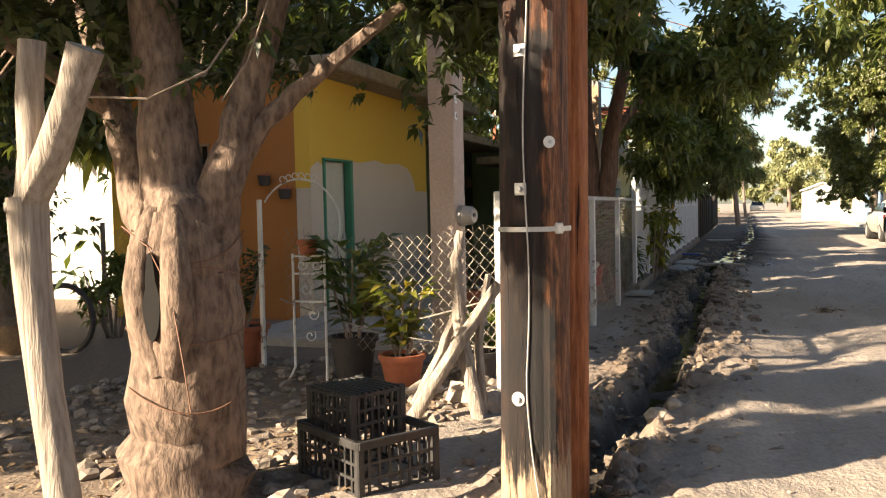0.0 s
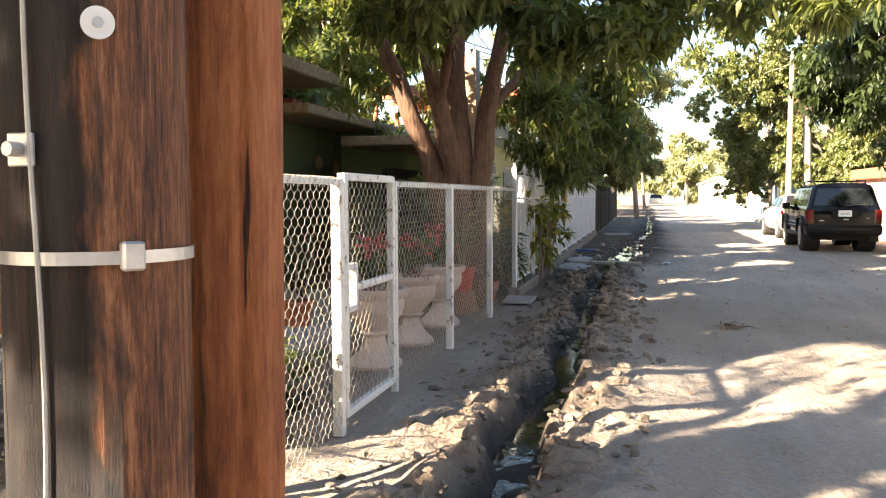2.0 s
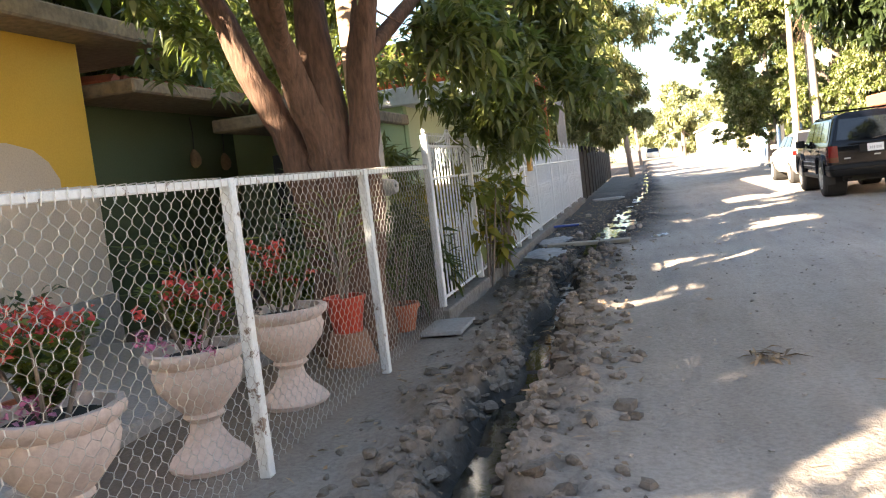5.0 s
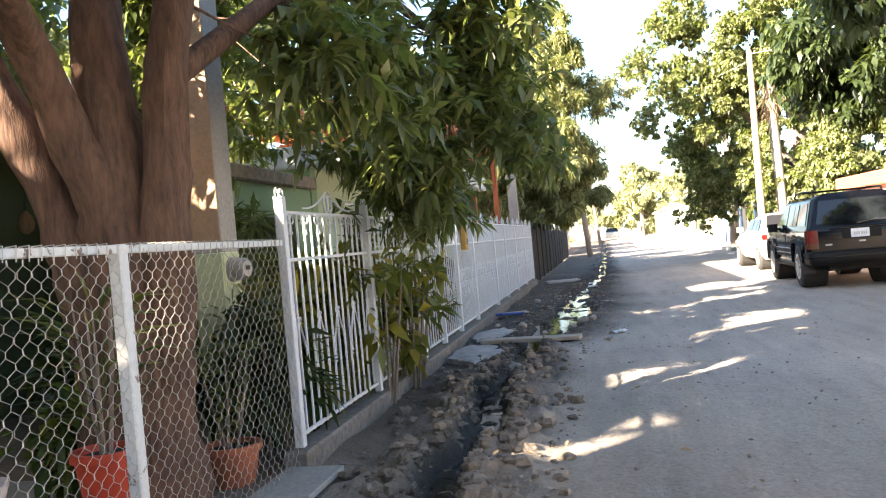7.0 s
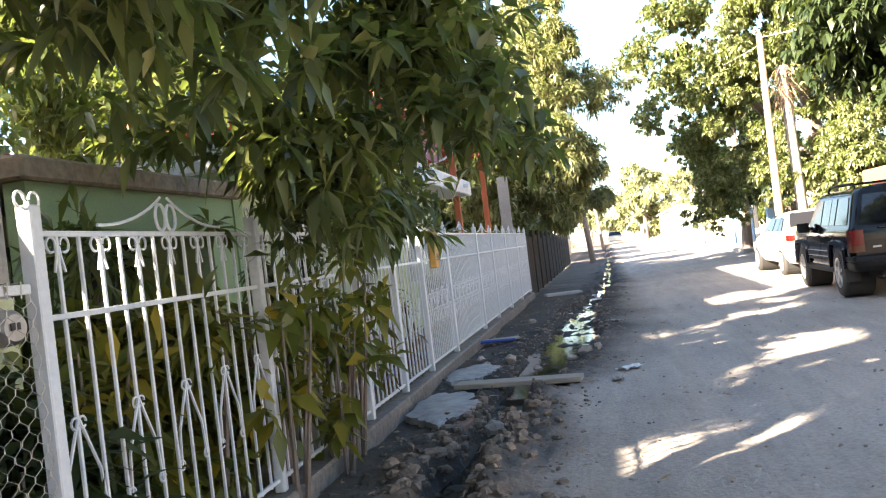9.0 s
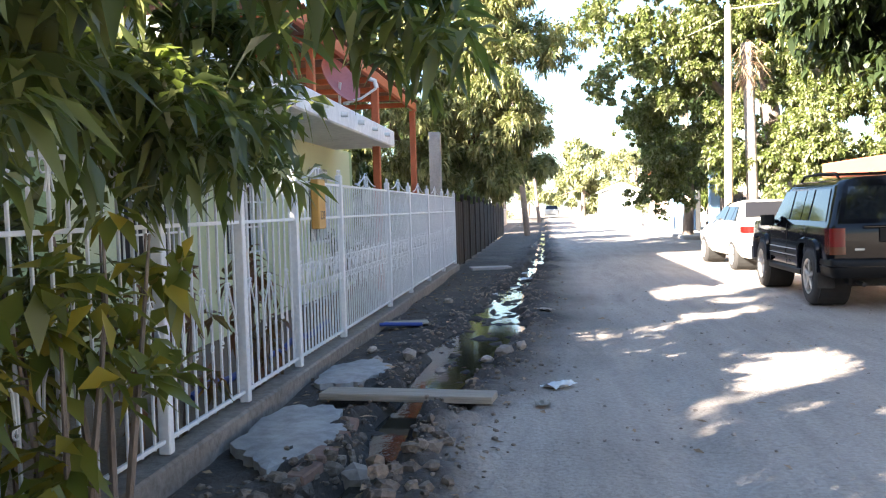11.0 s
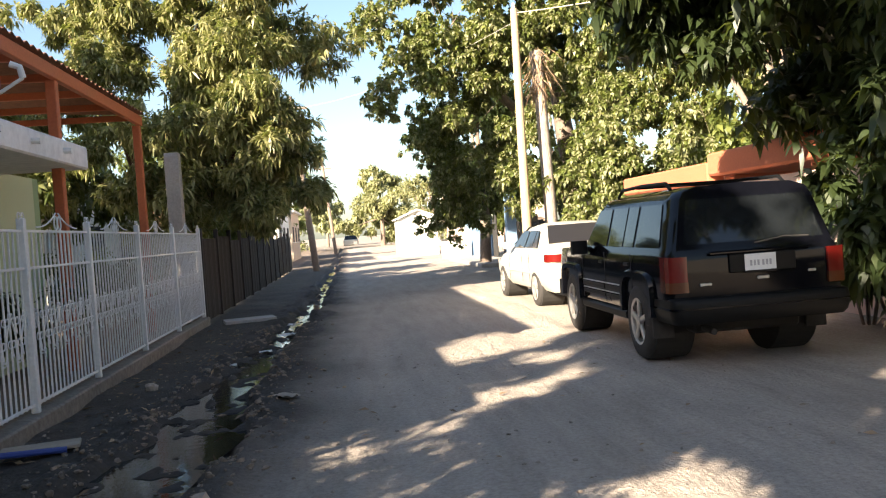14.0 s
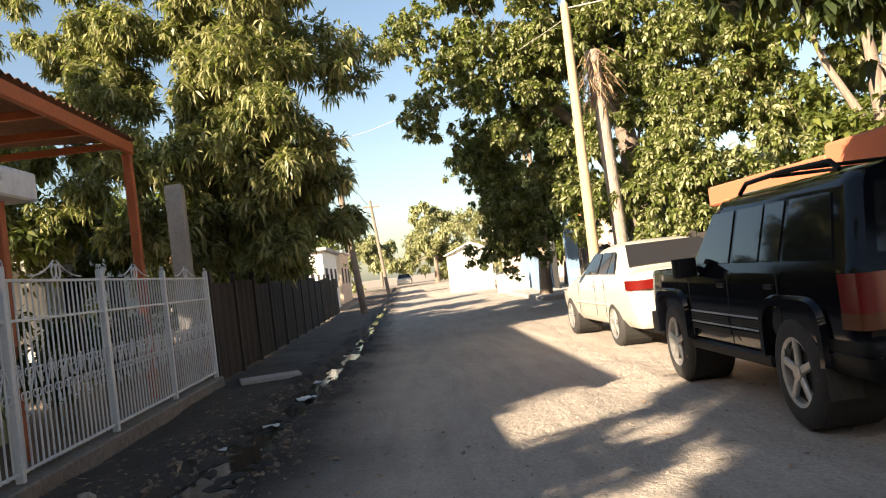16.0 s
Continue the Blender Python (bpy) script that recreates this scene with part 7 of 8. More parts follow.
mb = thing("mailbox", (FX + 0.05, 19.85, 1.42), "ochre metal letterbox numbered on the white iron fence", "mailbox")
part("case", Geo().box((0, 0, 0), (0.07, 0.22, 0.42), 0, 0.008), BOX_YELLOW, mb)
part("slot", Geo().box((0.036, 0, 0.14), (0.006, 0.16, 0.03), 0, 0.001), INK, mb, "dark letter slot")
text_mesh("numerals", "139", 0.105, Matrix.Translation((0.036, 0, -0.10)) @ Matrix.Rotation(radians(90), 4, "Z") @ Matrix.Rotation(radians(90), 4, "X"), INK, mb)

# ---- plants and pots ----
def pot_shape(r0, r1, h, lip=0.02):
    return [(r0, 0), (r1 * 0.97, h - lip * 2), (r1 + lip * 0.6, h - lip * 2), (r1 + lip * 0.6, h), (r1 - lip, h), (r1 - lip * 1.3, h - 0.05)]


def leafy(parent, name, z, h, spread, n, le, wi, material, seed, droop=0.5, stem=None):
    rng = np.random.default_rng(seed)
    a, w = rng.uniform(0, 6.283, n), rng.random(n)
    base = np.stack([0.25 * spread * w * np.cos(a), 0.25 * spread * w * np.sin(a), z + h * (0.12 + 0.8 * w ** 0.8)], 1)
    d = np.stack([np.cos(a), np.sin(a), 0.9 - 0.5 * rng.random(n)], 1)
    part(name, leaf_mesh(name, base, d, le * rng.uniform(0.6, 1.2, n), wi * rng.uniform(0.7, 1.2, n), droop * rng.uniform(0.6, 1.3, n), material, rng), material, parent)["kind"] = "stuff"
    g = Geo()
    for i in range(5):
        q = 0.2 * spread
        g.tube([(q * 0.2 * math.cos(i), q * 0.2 * math.sin(i), z - 0.05), (q * math.cos(i * 1.3), q * math.sin(i * 1.3), z + h * 0.55), (q * 1.3 * math.cos(i * 1.3), q * 1.3 * math.sin(i * 1.3), z + h * 0.9)], [0.012, 0.009, 0.004], 5)
    part("stem", g, stem or BARK_GREY, parent)


def blooms(parent, z, h, spread, n, material, seed):
    rng = np.random.default_rng(seed)
    heads = np.stack([spread * rng.normal(size=n) * 0.5, spread * rng.normal(size=n) * 0.5, z + h * rng.uniform(0.4, 1.0, n)], 1)
    base = np.repeat(heads, 16, 0) + rng.normal(size=(n * 16, 3)) * 0.02
    part("flowers", leaf_mesh("flowers", base, rng.normal(size=base.shape), np.full(len(base), 0.035), np.full(len(base), 0.03), np.full(len(base), 0.2), material, rng), material, parent)["kind"] = "stuff"


URN = [(0.20, 0), (0.215, 0.03), (0.20, 0.06), (0.13, 0.12), (0.085, 0.19), (0.075, 0.24), (0.11, 0.27), (0.10, 0.29), (0.15, 0.34), (0.215, 0.42), (0.235, 0.50), (0.22, 0.54), (0.26, 0.57), (0.27, 0.60), (0.265, 0.62), (0.23, 0.62), (0.21, 0.57)]
for i, (y, col, sc) in enumerate(((8.65, PETAL_RED, 1.0), (9.70, PETAL_RED, 0.95), (10.78, PETAL_RED, 1.0))):
    u = thing("garden_urn", (-1.80, y, 0), "pinkish cast-stone urn planted with flowering geraniums", "urn", "garden urns", rz=37 * i)
    part("bowl", Geo().lathe([(r * sc, z) for r, z in URN], 28, lobes=14, depth=0.02), URN_STONE, u, smooth=True)
    part("soil", Geo().lathe([(0.2 * sc, 0.55), (0.2 * sc, 0.575)], 18), DARKNESS, u)
    leafy(u, "foliage", 0.56, 0.40, 0.75, 320, 0.085, 0.07, POT_LEAF, 100 + i, 0.3)
    blooms(u, 0.64, 0.38, 0.24, 15, col, 200 + i)
    blooms(u, 0.50, 0.2, 0.26, 5, PETAL_PINK if i != 2 else PETAL_DARK, 300 + i)


def potted(x, y, z, r, h, pot_mat, leaf_mat, ph, spread, n, le, wi, seed, label, droop=0.5):
    t = thing("potted_plant", (x, y, z), label, "potted plant")
    part("pot", Geo().lathe(pot_shape(r * 0.72, r, h), 24), pot_mat, t, smooth=True)
    part("soil", Geo().lathe([(r * 0.9, h - 0.05), (r * 0.9, h - 0.03)], 16), DARKNESS, t)
    leafy(t, "foliage", h - 0.05, ph, spread, n, le, wi, leaf_mat, seed, droop)
    return t


potted(-2.75, 6.25, 0, 0.19, 0.34, DARK_POT, POT_LEAF, 0.85, 0.8, 150, 0.30, 0.11, 401, "broad-leaved plant in a dark plastic pot")
potted(-2.25, 6.05, 0, 0.17, 0.25, TERRACOTTA, CROTON, 0.62, 0.7, 130, 0.24, 0.09, 402, "yellow-leaved croton in a terracotta pot")
potted(-3.95, 6.5, 0, 0.24, 0.36, TERRACOTTA, DARK_LEAF, 0.75, 0.9, 420, 0.10, 0.05, 403, "bushy plant in a large terracotta pot")
potted(-1.75, 6.45, 0, 0.14, 0.22, DARK_POT, POT_LEAF, 0.42, 0.6, 60, 0.20, 0.08, 404, "small leafy plant beside the fence post")
potted(-1.95, 7.3, 0, 0.16, 0.10, DARK_POT, POT_LEAF, 0.3, 0.7, 90, 0.14, 0.06, 411, "low leafy plant behind the gate")
potted(-1.80, 11.85, 0.24, 0.15, 0.27, POT_RED, POT_LEAF, 0.8, 0.35, 60, 0.5, 0.022, 405, "red pot of strap-leaved plants on an upturned pot", 0.35)
solid("upturned_pot", Geo().lathe([(0.20, 0), (0.20, 0.05), (0.185, 0.05), (0.14, 0.24), (0.13, 0.24)], 22, (-1.80, 11.85, 0.0)), surface("old_terracotta", (0.30, 0.16, 0.10), (0.20, 0.10, 0.065), 20, 3.0, 0.85, 0.2), "upturned terracotta pot used as a stand", "pot", smooth=True)
potted(-1.74, 13.0, 0, 0.17, 0.24, TERRACOTTA, POT_LEAF, 0.7, 0.6, 160, 0.13, 0.05, 406, "terracotta pot with a leafy plant by the fence")
potted(-2.5, 12.9, 0, 0.17, 0.24, DARK_POT, DARK_LEAF, 0.9, 0.9, 260, 0.16, 0.06, 407, "dark leafy pot plant in the yard")
potted(-2.6, 11.2, 0, 0.17, 0.24, DARK_POT, POT_LEAF, 0.9, 0.7, 90, 0.55, 0.025, 408, "spiky strap-leaved plant in the yard", 0.4)
potted(-3.0, 9.9, 0.1, 0.17, 0.24, TERRACOTTA, DARK_LEAF, 0.7, 0.8, 260, 0.13, 0.05, 409, "dark leafy pot plant on the porch")


def shrub(x, y, h, spread, n, le, wi, material, seed, label, droop=0.35):
    t = thing("shrub", (x, y, 0), label, "shrub")
    rng = np.random.default_rng(seed)
    tips = in_clumps(scatter([(0, 0, h * 0.58, spread, spread, h * 0.38, n)], rng, 9, 0.16), rng, 0.2)
    part("foliage", foliage("foliage", tips, 8, le, wi, droop, material, rng, 0.1), material, t)["kind"] = "stuff"
    g = Geo()
    for i in range(6):
        a = i * 1.05
        g.tube([(0.05 * math.cos(a), 0.05 * math.sin(a), -0.05), (spread * 0.4 * math.cos(a), spread * 0.4 * math.sin(a), h * 0.4), (spread * 0.6 * math.cos(a), spread * 0.6 * math.sin(a), h * 0.75)], [0.018, 0.013, 0.006], 6)
    part("stem", g, BARK_GREY, t)
    return t


for a in ((-1.85, 14.1, 1.5, 0.40, 70, 0.26, 0.075, CROTON, 501, "yellow and green croton behind the iron fence"), (-1.75, 15.3, 1.5, 0.42, 90, 0.24, 0.06, CROTON, 502, "yellow and green croton pushing through the iron fence"), (-1.30, 15.9, 1.25, 0.30, 34, 0.20, 0.085, CROTON, 503, "croton branch hanging through the iron fence"), (-1.85, 16.4, 1.5, 0.42, 90, 0.20, 0.05, MANGO, 504, "dense green shrub behind the iron fence"),
          # Shrubs 519 to 521 are added to fill in the shade behind the fence.
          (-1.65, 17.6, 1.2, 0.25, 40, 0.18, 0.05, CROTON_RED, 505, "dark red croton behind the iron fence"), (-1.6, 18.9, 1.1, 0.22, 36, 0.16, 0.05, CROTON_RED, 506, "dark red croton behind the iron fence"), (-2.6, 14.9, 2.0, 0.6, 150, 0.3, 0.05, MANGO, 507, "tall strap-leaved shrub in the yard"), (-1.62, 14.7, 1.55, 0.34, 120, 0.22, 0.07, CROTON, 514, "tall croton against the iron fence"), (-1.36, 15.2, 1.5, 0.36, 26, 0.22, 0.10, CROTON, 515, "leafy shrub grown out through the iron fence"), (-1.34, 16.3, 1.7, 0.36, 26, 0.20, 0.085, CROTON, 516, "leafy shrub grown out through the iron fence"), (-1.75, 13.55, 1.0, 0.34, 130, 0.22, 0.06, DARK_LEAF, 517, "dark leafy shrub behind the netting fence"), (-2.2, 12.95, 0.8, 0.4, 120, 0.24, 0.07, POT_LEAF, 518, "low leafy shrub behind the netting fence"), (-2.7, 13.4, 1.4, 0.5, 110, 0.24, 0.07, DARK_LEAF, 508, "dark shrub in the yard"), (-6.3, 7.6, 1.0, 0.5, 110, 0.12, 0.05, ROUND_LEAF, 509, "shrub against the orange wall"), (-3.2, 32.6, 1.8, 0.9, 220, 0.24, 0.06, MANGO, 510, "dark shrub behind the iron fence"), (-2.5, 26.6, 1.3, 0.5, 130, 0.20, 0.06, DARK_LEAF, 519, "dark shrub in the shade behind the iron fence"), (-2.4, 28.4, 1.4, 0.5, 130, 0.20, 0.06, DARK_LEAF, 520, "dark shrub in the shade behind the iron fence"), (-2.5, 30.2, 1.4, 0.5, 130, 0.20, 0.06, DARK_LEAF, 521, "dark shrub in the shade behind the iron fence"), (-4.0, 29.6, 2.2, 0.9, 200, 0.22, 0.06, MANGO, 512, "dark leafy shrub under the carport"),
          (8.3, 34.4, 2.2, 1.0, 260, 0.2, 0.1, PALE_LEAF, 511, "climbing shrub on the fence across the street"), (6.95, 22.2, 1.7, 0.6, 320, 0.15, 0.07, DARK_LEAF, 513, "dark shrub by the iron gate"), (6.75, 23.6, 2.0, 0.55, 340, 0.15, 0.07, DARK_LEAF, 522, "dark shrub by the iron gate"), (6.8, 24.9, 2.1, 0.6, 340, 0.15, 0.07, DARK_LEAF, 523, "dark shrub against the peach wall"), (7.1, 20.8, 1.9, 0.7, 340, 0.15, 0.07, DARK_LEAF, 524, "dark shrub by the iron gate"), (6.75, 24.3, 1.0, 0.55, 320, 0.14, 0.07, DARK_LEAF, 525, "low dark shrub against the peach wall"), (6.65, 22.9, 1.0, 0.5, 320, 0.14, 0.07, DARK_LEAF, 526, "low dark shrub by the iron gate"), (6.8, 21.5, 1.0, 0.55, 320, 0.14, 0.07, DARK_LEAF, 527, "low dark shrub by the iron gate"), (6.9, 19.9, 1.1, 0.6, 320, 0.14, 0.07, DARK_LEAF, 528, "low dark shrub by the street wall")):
    shrub(*a)

for i, (x, z) in enumerate(((-5.72, 1.93), (-5.36, 1.75), (-5.08, 1.58))):
    t = thing("wall_pot", (x, 9.22, z - 0.09), "small dark hanging pot on the orange wall", "pot", "wall pots")
    part("bowl", Geo().lathe([(0.055, 0), (0.075, 0.06), (0.08, 0.13), (0.07, 0.14), (0.06, 0.12)], 16), DARK_POT, t, smooth=True)
    part("rim", Geo().lathe([(0.078, 0.12), (0.085, 0.125), (0.085, 0.14), (0.078, 0.145)], 16), TERRACOTTA, t)
    part("hook", Geo().tube([(0, 0.075, 0.05), (0, 0.08, 0.17)], 0.006, 5), CABLE, t)

# iron arch and plant stand
ar = thing("garden_arch", (-3.42, 6.45, 0), "rusty white wire arch with a scrolled top", "arch")
part("leg", Geo().box((-0.28, 0, 0.72), (0.035, 0.035, 1.44), 0, 0.004), FENCE_PAINT, ar)
part("hoop", Geo().tube([(0.10 + 0.38 * math.cos(a), 0, 1.22 + 0.38 * math.sin(a)) for a in np.linspace(2.6, -0.75, 26)], 0.008, 6), FENCE_PAINT, ar)
g = Geo()
for i in range(6):
    x = -0.05 + i * 0.06
    g.tube([(x + 0.025 * math.cos(a), 0, 1.635 - abs(i - 2.5) * 0.012 + 0.025 * math.sin(a)) for a in np.linspace(0, 5.5, 10)], 0.005, 4)
part("scrollwork", g, FENCE_PAINT, ar)
st = thing("plant_stand", (-3.05, 6.1, 0), "white scrolled iron plant stand on the stones", "plant stand")
for x in (-0.14, 0.14):
    part("leg", Geo().tube([(x, 0, 1.0), (x, 0, 0.1), (x * 1.2, -0.06, 0.0)], 0.011, 6), FENCE_PAINT, st)
for z in (0.98, 0.84, 0.62):
    part("rail", Geo().tube([(-0.14, 0, z), (0.14, 0, z)], 0.009, 6), FENCE_PAINT, st)
for x, z in ((-0.06, 0.91), (0.07, 0.91), (-0.03, 0.72), (0.03, 0.52), (0.0, 0.35)):
    part("scroll", Geo().tube([((0.012 + 0.008 * a) * math.cos(a * 1.4) + x, 0, (0.012 + 0.008 * a) * math.sin(a * 1.4) + z) for a in np.linspace(0, 5, 16)], 0.005, 4), FENCE_PAINT, st)
part("pot", Geo().lathe(pot_shape(0.06, 0.08, 0.12), 16, (0, 0, 0.99)), TERRACOTTA, st, smooth=True)

# ---- crates ----
def crate(at, rz, label, flip=False, L=0.56, B=0.46, Hh=0.27):
    t = thing("plastic_crate", at, label, "crate", "stacked crates", rz=rz)
    for nm, c, s in (("rim", (0, B / 2, Hh - 0.02), (L, 0.025, 0.04)), ("rim", (0, -B / 2, Hh - 0.02), (L, 0.025, 0.04)), ("rim", (L / 2, 0, Hh - 0.02), (0.025, B, 0.04)), ("rim", (-L / 2, 0, Hh - 0.02), (0.025, B, 0.04))):
        part(nm, Geo().box(c if not flip else (c[0], c[1], Hh - c[2]), s, 0, 0.004), BLACK_PLASTIC, t)
    for sx in (-1, 1):
        for sy in (-1, 1):
            part("corner_post", Geo().box((sx * (L / 2 - 0.012), sy * (B / 2 - 0.012), Hh / 2), (0.04, 0.04, Hh), 0, 0.006), BLACK_PLASTIC, t)
    for i in range(1, 10):
        for sy in (-1, 1):
            part("slat", Geo().box((-L / 2 + L * i / 10, sy * B / 2, Hh / 2), (0.014, 0.008, Hh - 0.03)), BLACK_PLASTIC, t)
    for i in range(1, 8):
        for sx in (-1, 1):
            part("slat", Geo().box((sx * L / 2, -B / 2 + B * i / 8, Hh / 2), (0.008, 0.014, Hh - 0.03)), BLACK_PLASTIC, t)
    for z in (0.02, 0.09, 0.16):
        for sy in (-1, 1):
            part("slat", Geo().box((0, sy * B / 2, z if not flip else Hh - z), (L, 0.009, 0.014)), BLACK_PLASTIC, t)
        for sx in (-1, 1):
            part("slat", Geo().box((sx * L / 2, 0, z if not flip else Hh - z), (0.009, B, 0.014)), BLACK_PLASTIC, t)
    for i in range(9):
        part("base_slat", Geo().box((0, -B / 2 + B * (i + 0.5) / 9, 0.008 if not flip else Hh - 0.008), (L, 0.018, 0.01)), BLACK_PLASTIC, t)
    return t


crate((-1.60, 4.03, 0.0), -32, "black plastic crate with slatted sides on the ground")
crate((-1.70, 4.12, 0.16), -26, "smaller black plastic crate upside down in another crate", True, 0.36, 0.34, 0.28)

# ---- dead branches leaning at the corner ----
for pts, r, lab in (([(-1.80, 5.1, 0.0), (-1.55, 5.2, 0.42), (-1.28, 5.35, 0.85)], [0.045, 0.042, 0.035], "bleached dead branch leaning at the fence corner"), ([(-1.40, 5.25, 0.0), (-1.52, 5.3, 0.5), (-1.58, 5.38, 0.95), (-1.55, 5.42, 1.18)], [0.045, 0.045, 0.04, 0.03], "forked dead branch standing at the fence corner"), ([(-1.85, 5.3, 0.05), (-1.68, 5.36, 0.4), (-1.55, 5.4, 0.75)], [0.035, 0.032, 0.026], "thin dead branch leaning at the fence corner"), ([(-1.40, 5.35, 0.0), (-1.45, 5.42, 0.45), (-1.38, 5.45, 0.9)], [0.03, 0.028, 0.02], "dark dead branch standing at the fence corner")):
    solid("dead_branch", Geo().tube([Vector(pts[j]).lerp(Vector(pts[j + 1]), k / 4) + Vector((0.008 * math.sin(7 * j + 3 * k), 0, 0)) for j in range(len(pts) - 1) for k in range(4)] + [pts[-1]], [float(np.interp(q, np.linspace(0, 1, len(r)), r)) for q in np.linspace(0, 1, 4 * (len(pts) - 1) + 1)], 9, True, 0.15, 3), DEADWOOD, lab, "branch", "dead branches", smooth=True)

# ---- boards, slabs, rocks and litter along the gutter ----
def board(a, b, w, th, z, material, label, name="plank"):
    a, b = Vector((*a, z)), Vector((*b, z))
    m = Matrix.Translation((a + b) / 2) @ Matrix.Rotation(math.atan2(b.y - a.y, b.x - a.x), 4, "Z")
    ob = tagged(new(name, mesh_of(name, Geo().box((0, 0, 0), ((b - a).length, w, th), 0, 0.006), material)), label, "plank")
    ob.matrix_basis = m
    return ob


board((-1.05, 18.72), (0.18, 18.58), 0.22, 0.05, 0.055, PLANK, "weathered grey plank laid across the gutter")
board((-1.30, 22.30), (-0.80, 22.42), 0.20, 0.03, 0.06, PLANK, "short weathered board lying by the iron fence")
solid("blue_hose", Geo().tube([(-1.55, 22.1, 0.06), (-1.25, 22.17, 0.07), (-0.85, 22.28, 0.05)], 0.022, 8), BLUE_PIPE, "blue hose end beside the board", "hose")
solid("blue_hose", Geo().tube([(-2.0, 18.6 + 0.35 * i, 0.05 + 0.03 * math.sin(i * 1.9)) for i in range(12)], 0.03, 8), BLUE_PIPE, "blue hose lying behind the iron fence", "hose")
board((-1.28, 12.55), (-1.28, 13.15), 0.36, 0.035, 0.03, CONCRETE, "flat concrete slab at the foot of the fence", "slab")
board((-1.05, 31.2), (-0.2, 31.4), 0.5, 0.06, 0.03, CONCRETE, "broken concrete slab by the dark fence", "slab")
rs = random.Random(9)


def cement(x, y, rx, ry, label):
    g = Geo()
    n = 48
    ph = [rs.uniform(0, 6) for _ in range(4)]
    lo = []
    for a in np.linspace(0, 6.283, n + 1)[:-1]:
        q = 0.9 + 0.10 * math.sin(2 * a + ph[0]) + 0.07 * math.sin(5 * a + ph[1]) + 0.05 * math.sin(9 * a + ph[2]) + 0.03 * math.sin(17 * a + ph[3])
        lo.append((x + rx * math.cos(a) * q, y + ry * math.sin(a) * q))
    g.loft([[(px, py, -0.03) for px, py in lo], [(px, py, 0.05) for px, py in lo], [(x + (px - x) * 0.85, y + (py - y) * 0.85, 0.065 + 0.01 * rs.random()) for px, py in lo]])
    return solid("cement_patch", g, surface("cement_smear", (0.40, 0.38, 0.36), (0.19, 0.17, 0.155), 9, 2.5, 0.9, 0.8), label, "slab", smooth=True)


cement(-0.98, 17.75, 0.32, 0.75, "pale smeared cement slab beside the gutter")
cement(-1.02, 19.55, 0.28, 0.55, "pale cement lump beside the gutter")
for i in range(4):
    b = solid("brick", Geo().box((0, 0, 0), (0.12, 0.22, 0.06), 0, 0.01), surface("old_brick", (0.24, 0.145, 0.105), (0.15, 0.09, 0.065), 30, 3, 0.9, 0.3) if i == 0 else bpy.data.materials["old_brick"], "broken brick at the edge of the cement", "brick", "broken bricks")
    b.matrix_basis = pose(-0.74 + 0.05 * rs.random(), 17.0 + i * 0.3, 0.02 + 0.02 * rs.random(), rs.uniform(-8, 8), rs.uniform(-8, 8), rs.uniform(-25, 25))


def rocks(name, spots, size, material, label, seed, many=True):
    rg = random.Random(seed)
    if many:
        g = Geo()
        zs = ground_at(np.array([q[0] for q in spots]), np.array([q[1] for q in spots]))[0]
        for (x, y, q), z in zip(spots, zs):
            s = size * q
            g.lump((x, y, float(z) + s * 0.2), (s, s * rg.uniform(0.5, 1.0), s * rg.uniform(0.4, 0.75)), rg, 5)
        return tagged(new(name, mesh_of(name, g, material)), label, "stones", kind="stuff")
    for x, y, q in spots:
        s = size * q
        z = float(ground_at(np.array(x), np.array(y))[0])
        ob = solid(name, Geo().lump((0, 0, s * 0.35), (s, s * rg.uniform(0.7, 1.0), s * rg.uniform(0.55, 0.85)), rg, 8), material, label, "stone", "loose stones")
        ob.location = (x, y, z)


rocks("stone", [(0.16, 20.5, 1.2), (0.30, 20.75, 0.9), (0.02, 20.3, 0.8), (-0.95, 20.1, 0.9), (-0.7, 20.4, 1.0), (-1.1, 20.7, 0.8), (-0.35, 19.9, 0.9), (-0.5, 17.3, 1.3), (-0.8, 24.6, 0.9), (-1.6, 5.6, 2.0), (-1.95, 5.75, 1.7), (-1.35, 5.5, 1.6), (-2.4, 5.5, 1.2), (-1.75, 3.45, 1.1), (-0.3, 5.2, 1.1), (-0.22, 5.45, 0.8)], 0.085, STONE, "rough pale stone lying on the dirt", 11, False)
rg = np.random.default_rng(12)
sp = [(x, y, q) for x, y, q in zip(rg.uniform(-4.6, -1.55, 560), rg.uniform(3.6, 6.9, 560), rg.uniform(0.35, 1.25, 560))]
rocks("rubble", sp, 0.062, STONE, "pale rubble stones under the tree", 13)
sp = []
for y in 3.0 + 27.0 * rg.random(6500) ** 1.25:
    side = rg.choice([-1, 1])
    off = float(ditch_half(y)) + (abs(rg.normal()) * 0.13 if rg.random() < 0.8 else rg.random() * 0.6) + 0.01
    sp.append((float(ditch_x(y)) + side * off, float(y), float(0.25 + 1.25 * rg.random() ** 3) * (1.35 if 9 < y < 18 else 1.0 if y < 9 else 0.65)))
sp = [q for q in sp if q[1] > 8.5 or rg.random() < 0.35]
rocks("clods", sp, 0.039, CLOD, "dark earth clods thrown up along the gutter", 14)
sp = [(x, y, q) for x, y, q in zip(rg.uniform(-1.3, 4.5, 1500), rg.uniform(3.0, 26.0, 1500), rg.uniform(0.3, 1.0, 1500) ** 2)]
rocks("gravel", sp, 0.022, STONE, "small loose stones scattered over the dirt street", 15)
nb = 2600
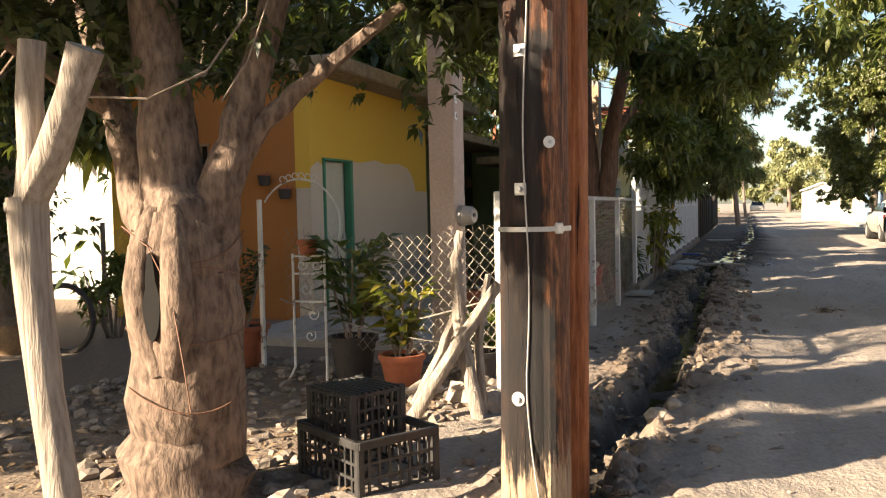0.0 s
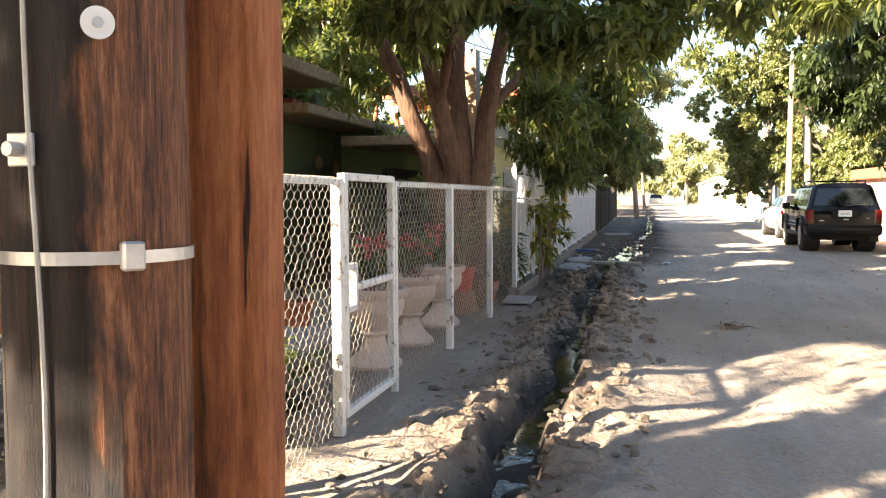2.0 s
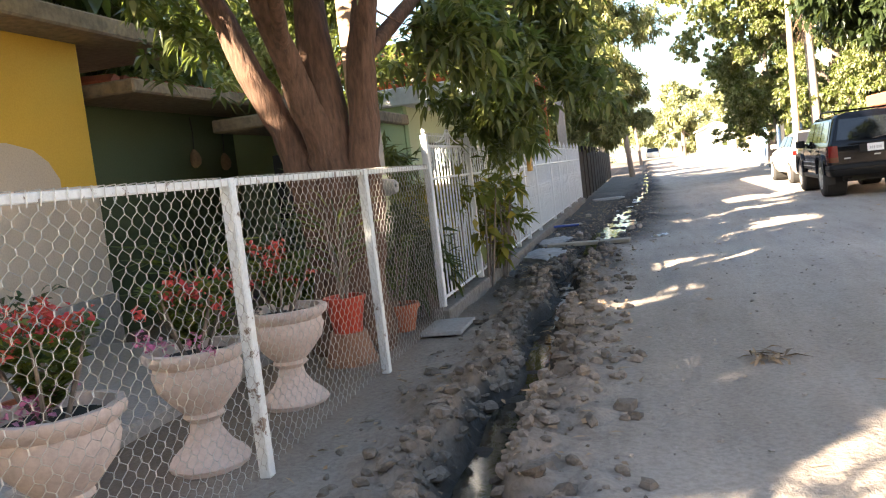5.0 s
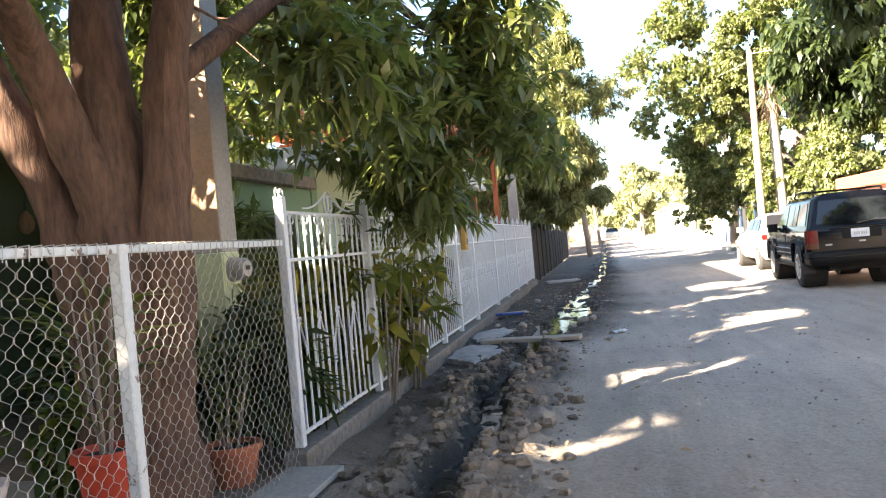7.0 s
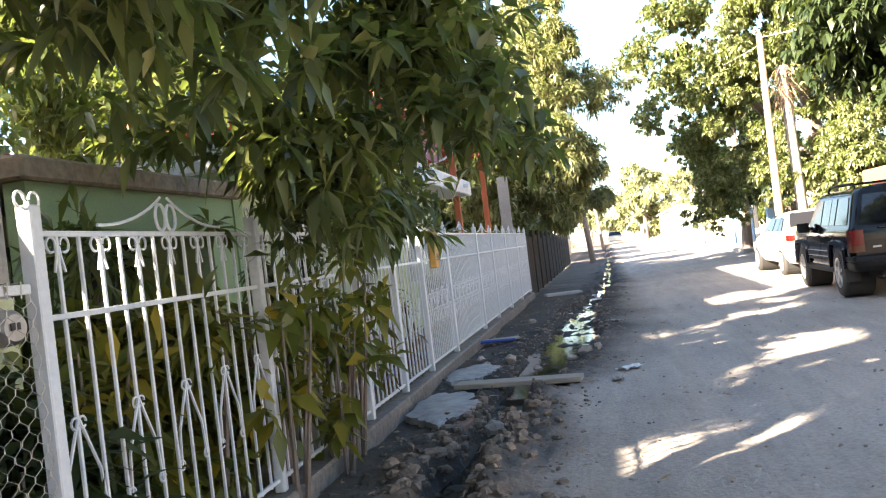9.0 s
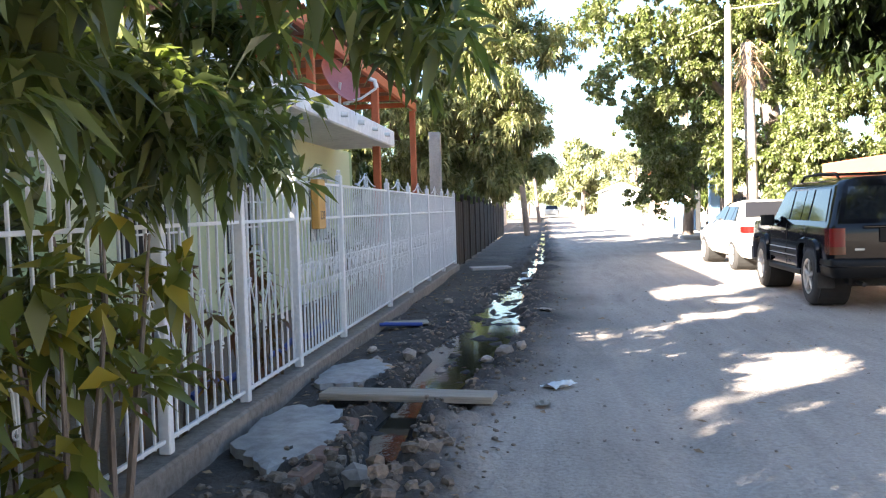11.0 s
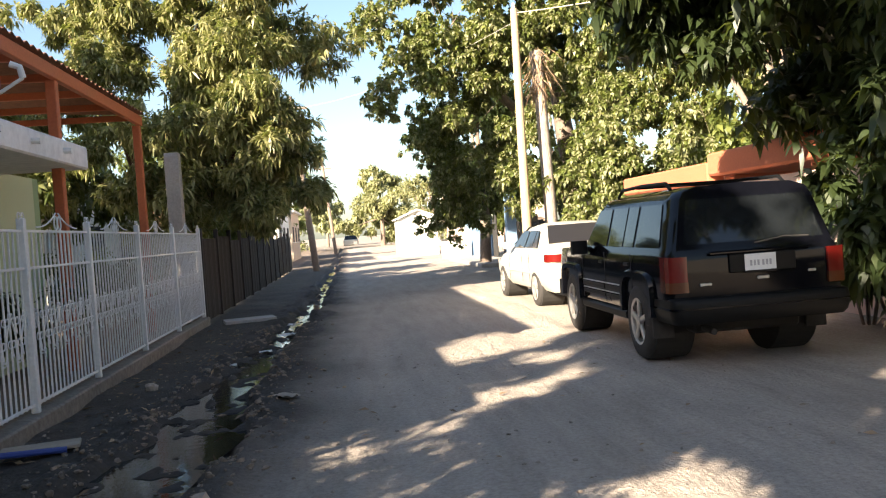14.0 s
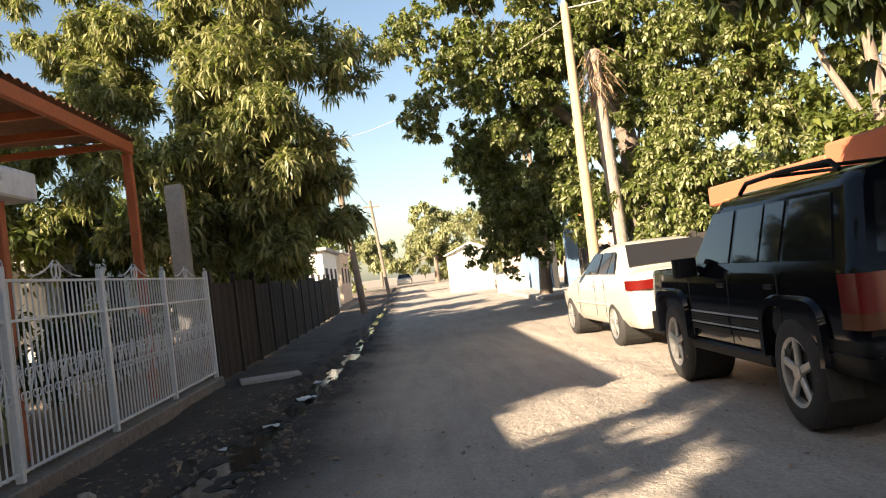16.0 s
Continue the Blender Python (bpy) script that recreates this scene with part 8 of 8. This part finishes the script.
lx, ly = np.concatenate([rg.uniform(-4.6, -1.6, 1500), rg.uniform(-1.3, 0.3, 900), rg.uniform(0.3, 4.5, 200)]), np.concatenate([rg.uniform(2.6, 7.0, 1500), rg.uniform(4.0, 30.0, 900), rg.uniform(4, 26, 200)])
base = np.stack([lx, ly, ground_at(lx, ly)[0] + 0.012], 1)
tagged(new("leaf_litter", leaf_mesh("leaf_litter", base, rg.normal(size=(nb, 3)) * [1, 1, 0.12], rg.uniform(0.04, 0.12, nb), rg.uniform(0.015, 0.04, nb), rg.uniform(0, 0.15, nb), LITTER, rg)), "dry brown leaves littering the ground", "leaves", kind="stuff")


def scrap(x, y, s, seed, material, label):
    r = random.Random(seed)
    n = 5
    vs = [((i / n - 0.5) * s, (j / n - 0.5) * s * 0.7, 0.03 * r.random() * s / 0.2 + 0.01) for j in range(n + 1) for i in range(n + 1)]
    fs = [(j * (n + 1) + i, j * (n + 1) + i + 1, (j + 1) * (n + 1) + i + 1, (j + 1) * (n + 1) + i) for j in range(n) for i in range(n)]
    m = len(vs)
    g = Geo().add(vs + [(a, b, c + 0.003) for a, b, c in vs], [f[::-1] for f in fs] + [tuple(k + m for k in f) for f in fs])
    ob = solid("scrap", g, material, label, "litter", "street litter")
    ob.matrix_basis = pose(x, y, float(ground_at(np.array(x), np.array(y))[0]), 0, 0, seed * 47)


for i, (x, y, s) in enumerate(((0.62, 19.15, 0.24), (0.50, 18.55, 0.15), (0.55, 23.6, 0.2), (0.05, 27.0, 0.16), (0.22, 28.7, 0.24), (-0.25, 26.2, 0.12), (0.1, 30.6, 0.2), (-0.5, 15.4, 0.15))):
    scrap(x, y, s, i + 1, WHITE_PLASTIC if i in (0, 3, 4, 5, 6) else PLANK, "crumpled pale scrap of litter by the gutter")
wl = thing("wheel_rim_and_basket", (-6.6, 6.6, 0), "old basket and oddments heaped by the white wall", "basket")
part("basket", Geo().lathe([(0.2, 0), (0.3, 0.1), (0.32, 0.3), (0.29, 0.32), (0.25, 0.12)], 18), LITTER, wl, smooth=True)
part("hoop", Geo().tube([(0.5 + 0.35 * math.cos(a), 0.1, 0.33 + 0.33 * math.sin(a)) for a in np.linspace(0, 6.283, 24)], 0.03, 6), DARK_POT, wl, smooth=True)
# netting on slim posts by the white wall
nf = thing("wire_netting", (-8.6, 8.6, 0), "old wire netting on slim posts before the white wall", "netting")
for x in (0.0, 1.3, 2.4):
    part("post", Geo().tube([(x, 0, 0), (x, 0, 1.25)], 0.03, 8), BARK_GREY, nf)
om = chain_mesh(0.0, 2.4, 0.05, 1.15, 0.09, 0.002)
part("mesh", Geo().add([(p[1], p[0] - 0.03, p[2]) for p in om.v], om.f), WIRE_OLD, nf)["kind"] = "stuff"

for y, z in ((15.9, 1.95), (16.7, 1.90)):
    t = thing("hanging_planter", (-5.17, y, z), "brown hanging coconut planter on the dark green wall", "planter", "hanging planters")
    part("shell", Geo().lathe([(0.02, -0.16), (0.07, -0.12), (0.085, -0.05), (0.06, 0.02), (0.03, 0.06), (0.015, 0.08)], 14), LITTER, t, smooth=True)
    part("cord", Geo().tube([(0, 0, 0.07), (0.0, 0.03, 0.3), (0, 0, 0.5)], 0.008, 5), CABLE, t)

# dry weed pressed into the road
wd = thing("dry_weed", (1.11, 11.20, 0.0), "flattened dry weed lying on the dirt street", "weed")
rng = np.random.default_rng(77)
nb = 46
part("blades", leaf_mesh("blades", np.stack([rng.normal(size=nb) * 0.05, rng.normal(size=nb) * 0.05, np.full(nb, 0.02)], 1), rng.normal(size=(nb, 3)) * [1, 1, 0.2] + [0, 0, 0.25], rng.uniform(0.08, 0.24, nb), rng.uniform(0.012, 0.03, nb), rng.uniform(0.2, 0.6, nb), LITTER, rng), LITTER, wd)["kind"] = "stuff"
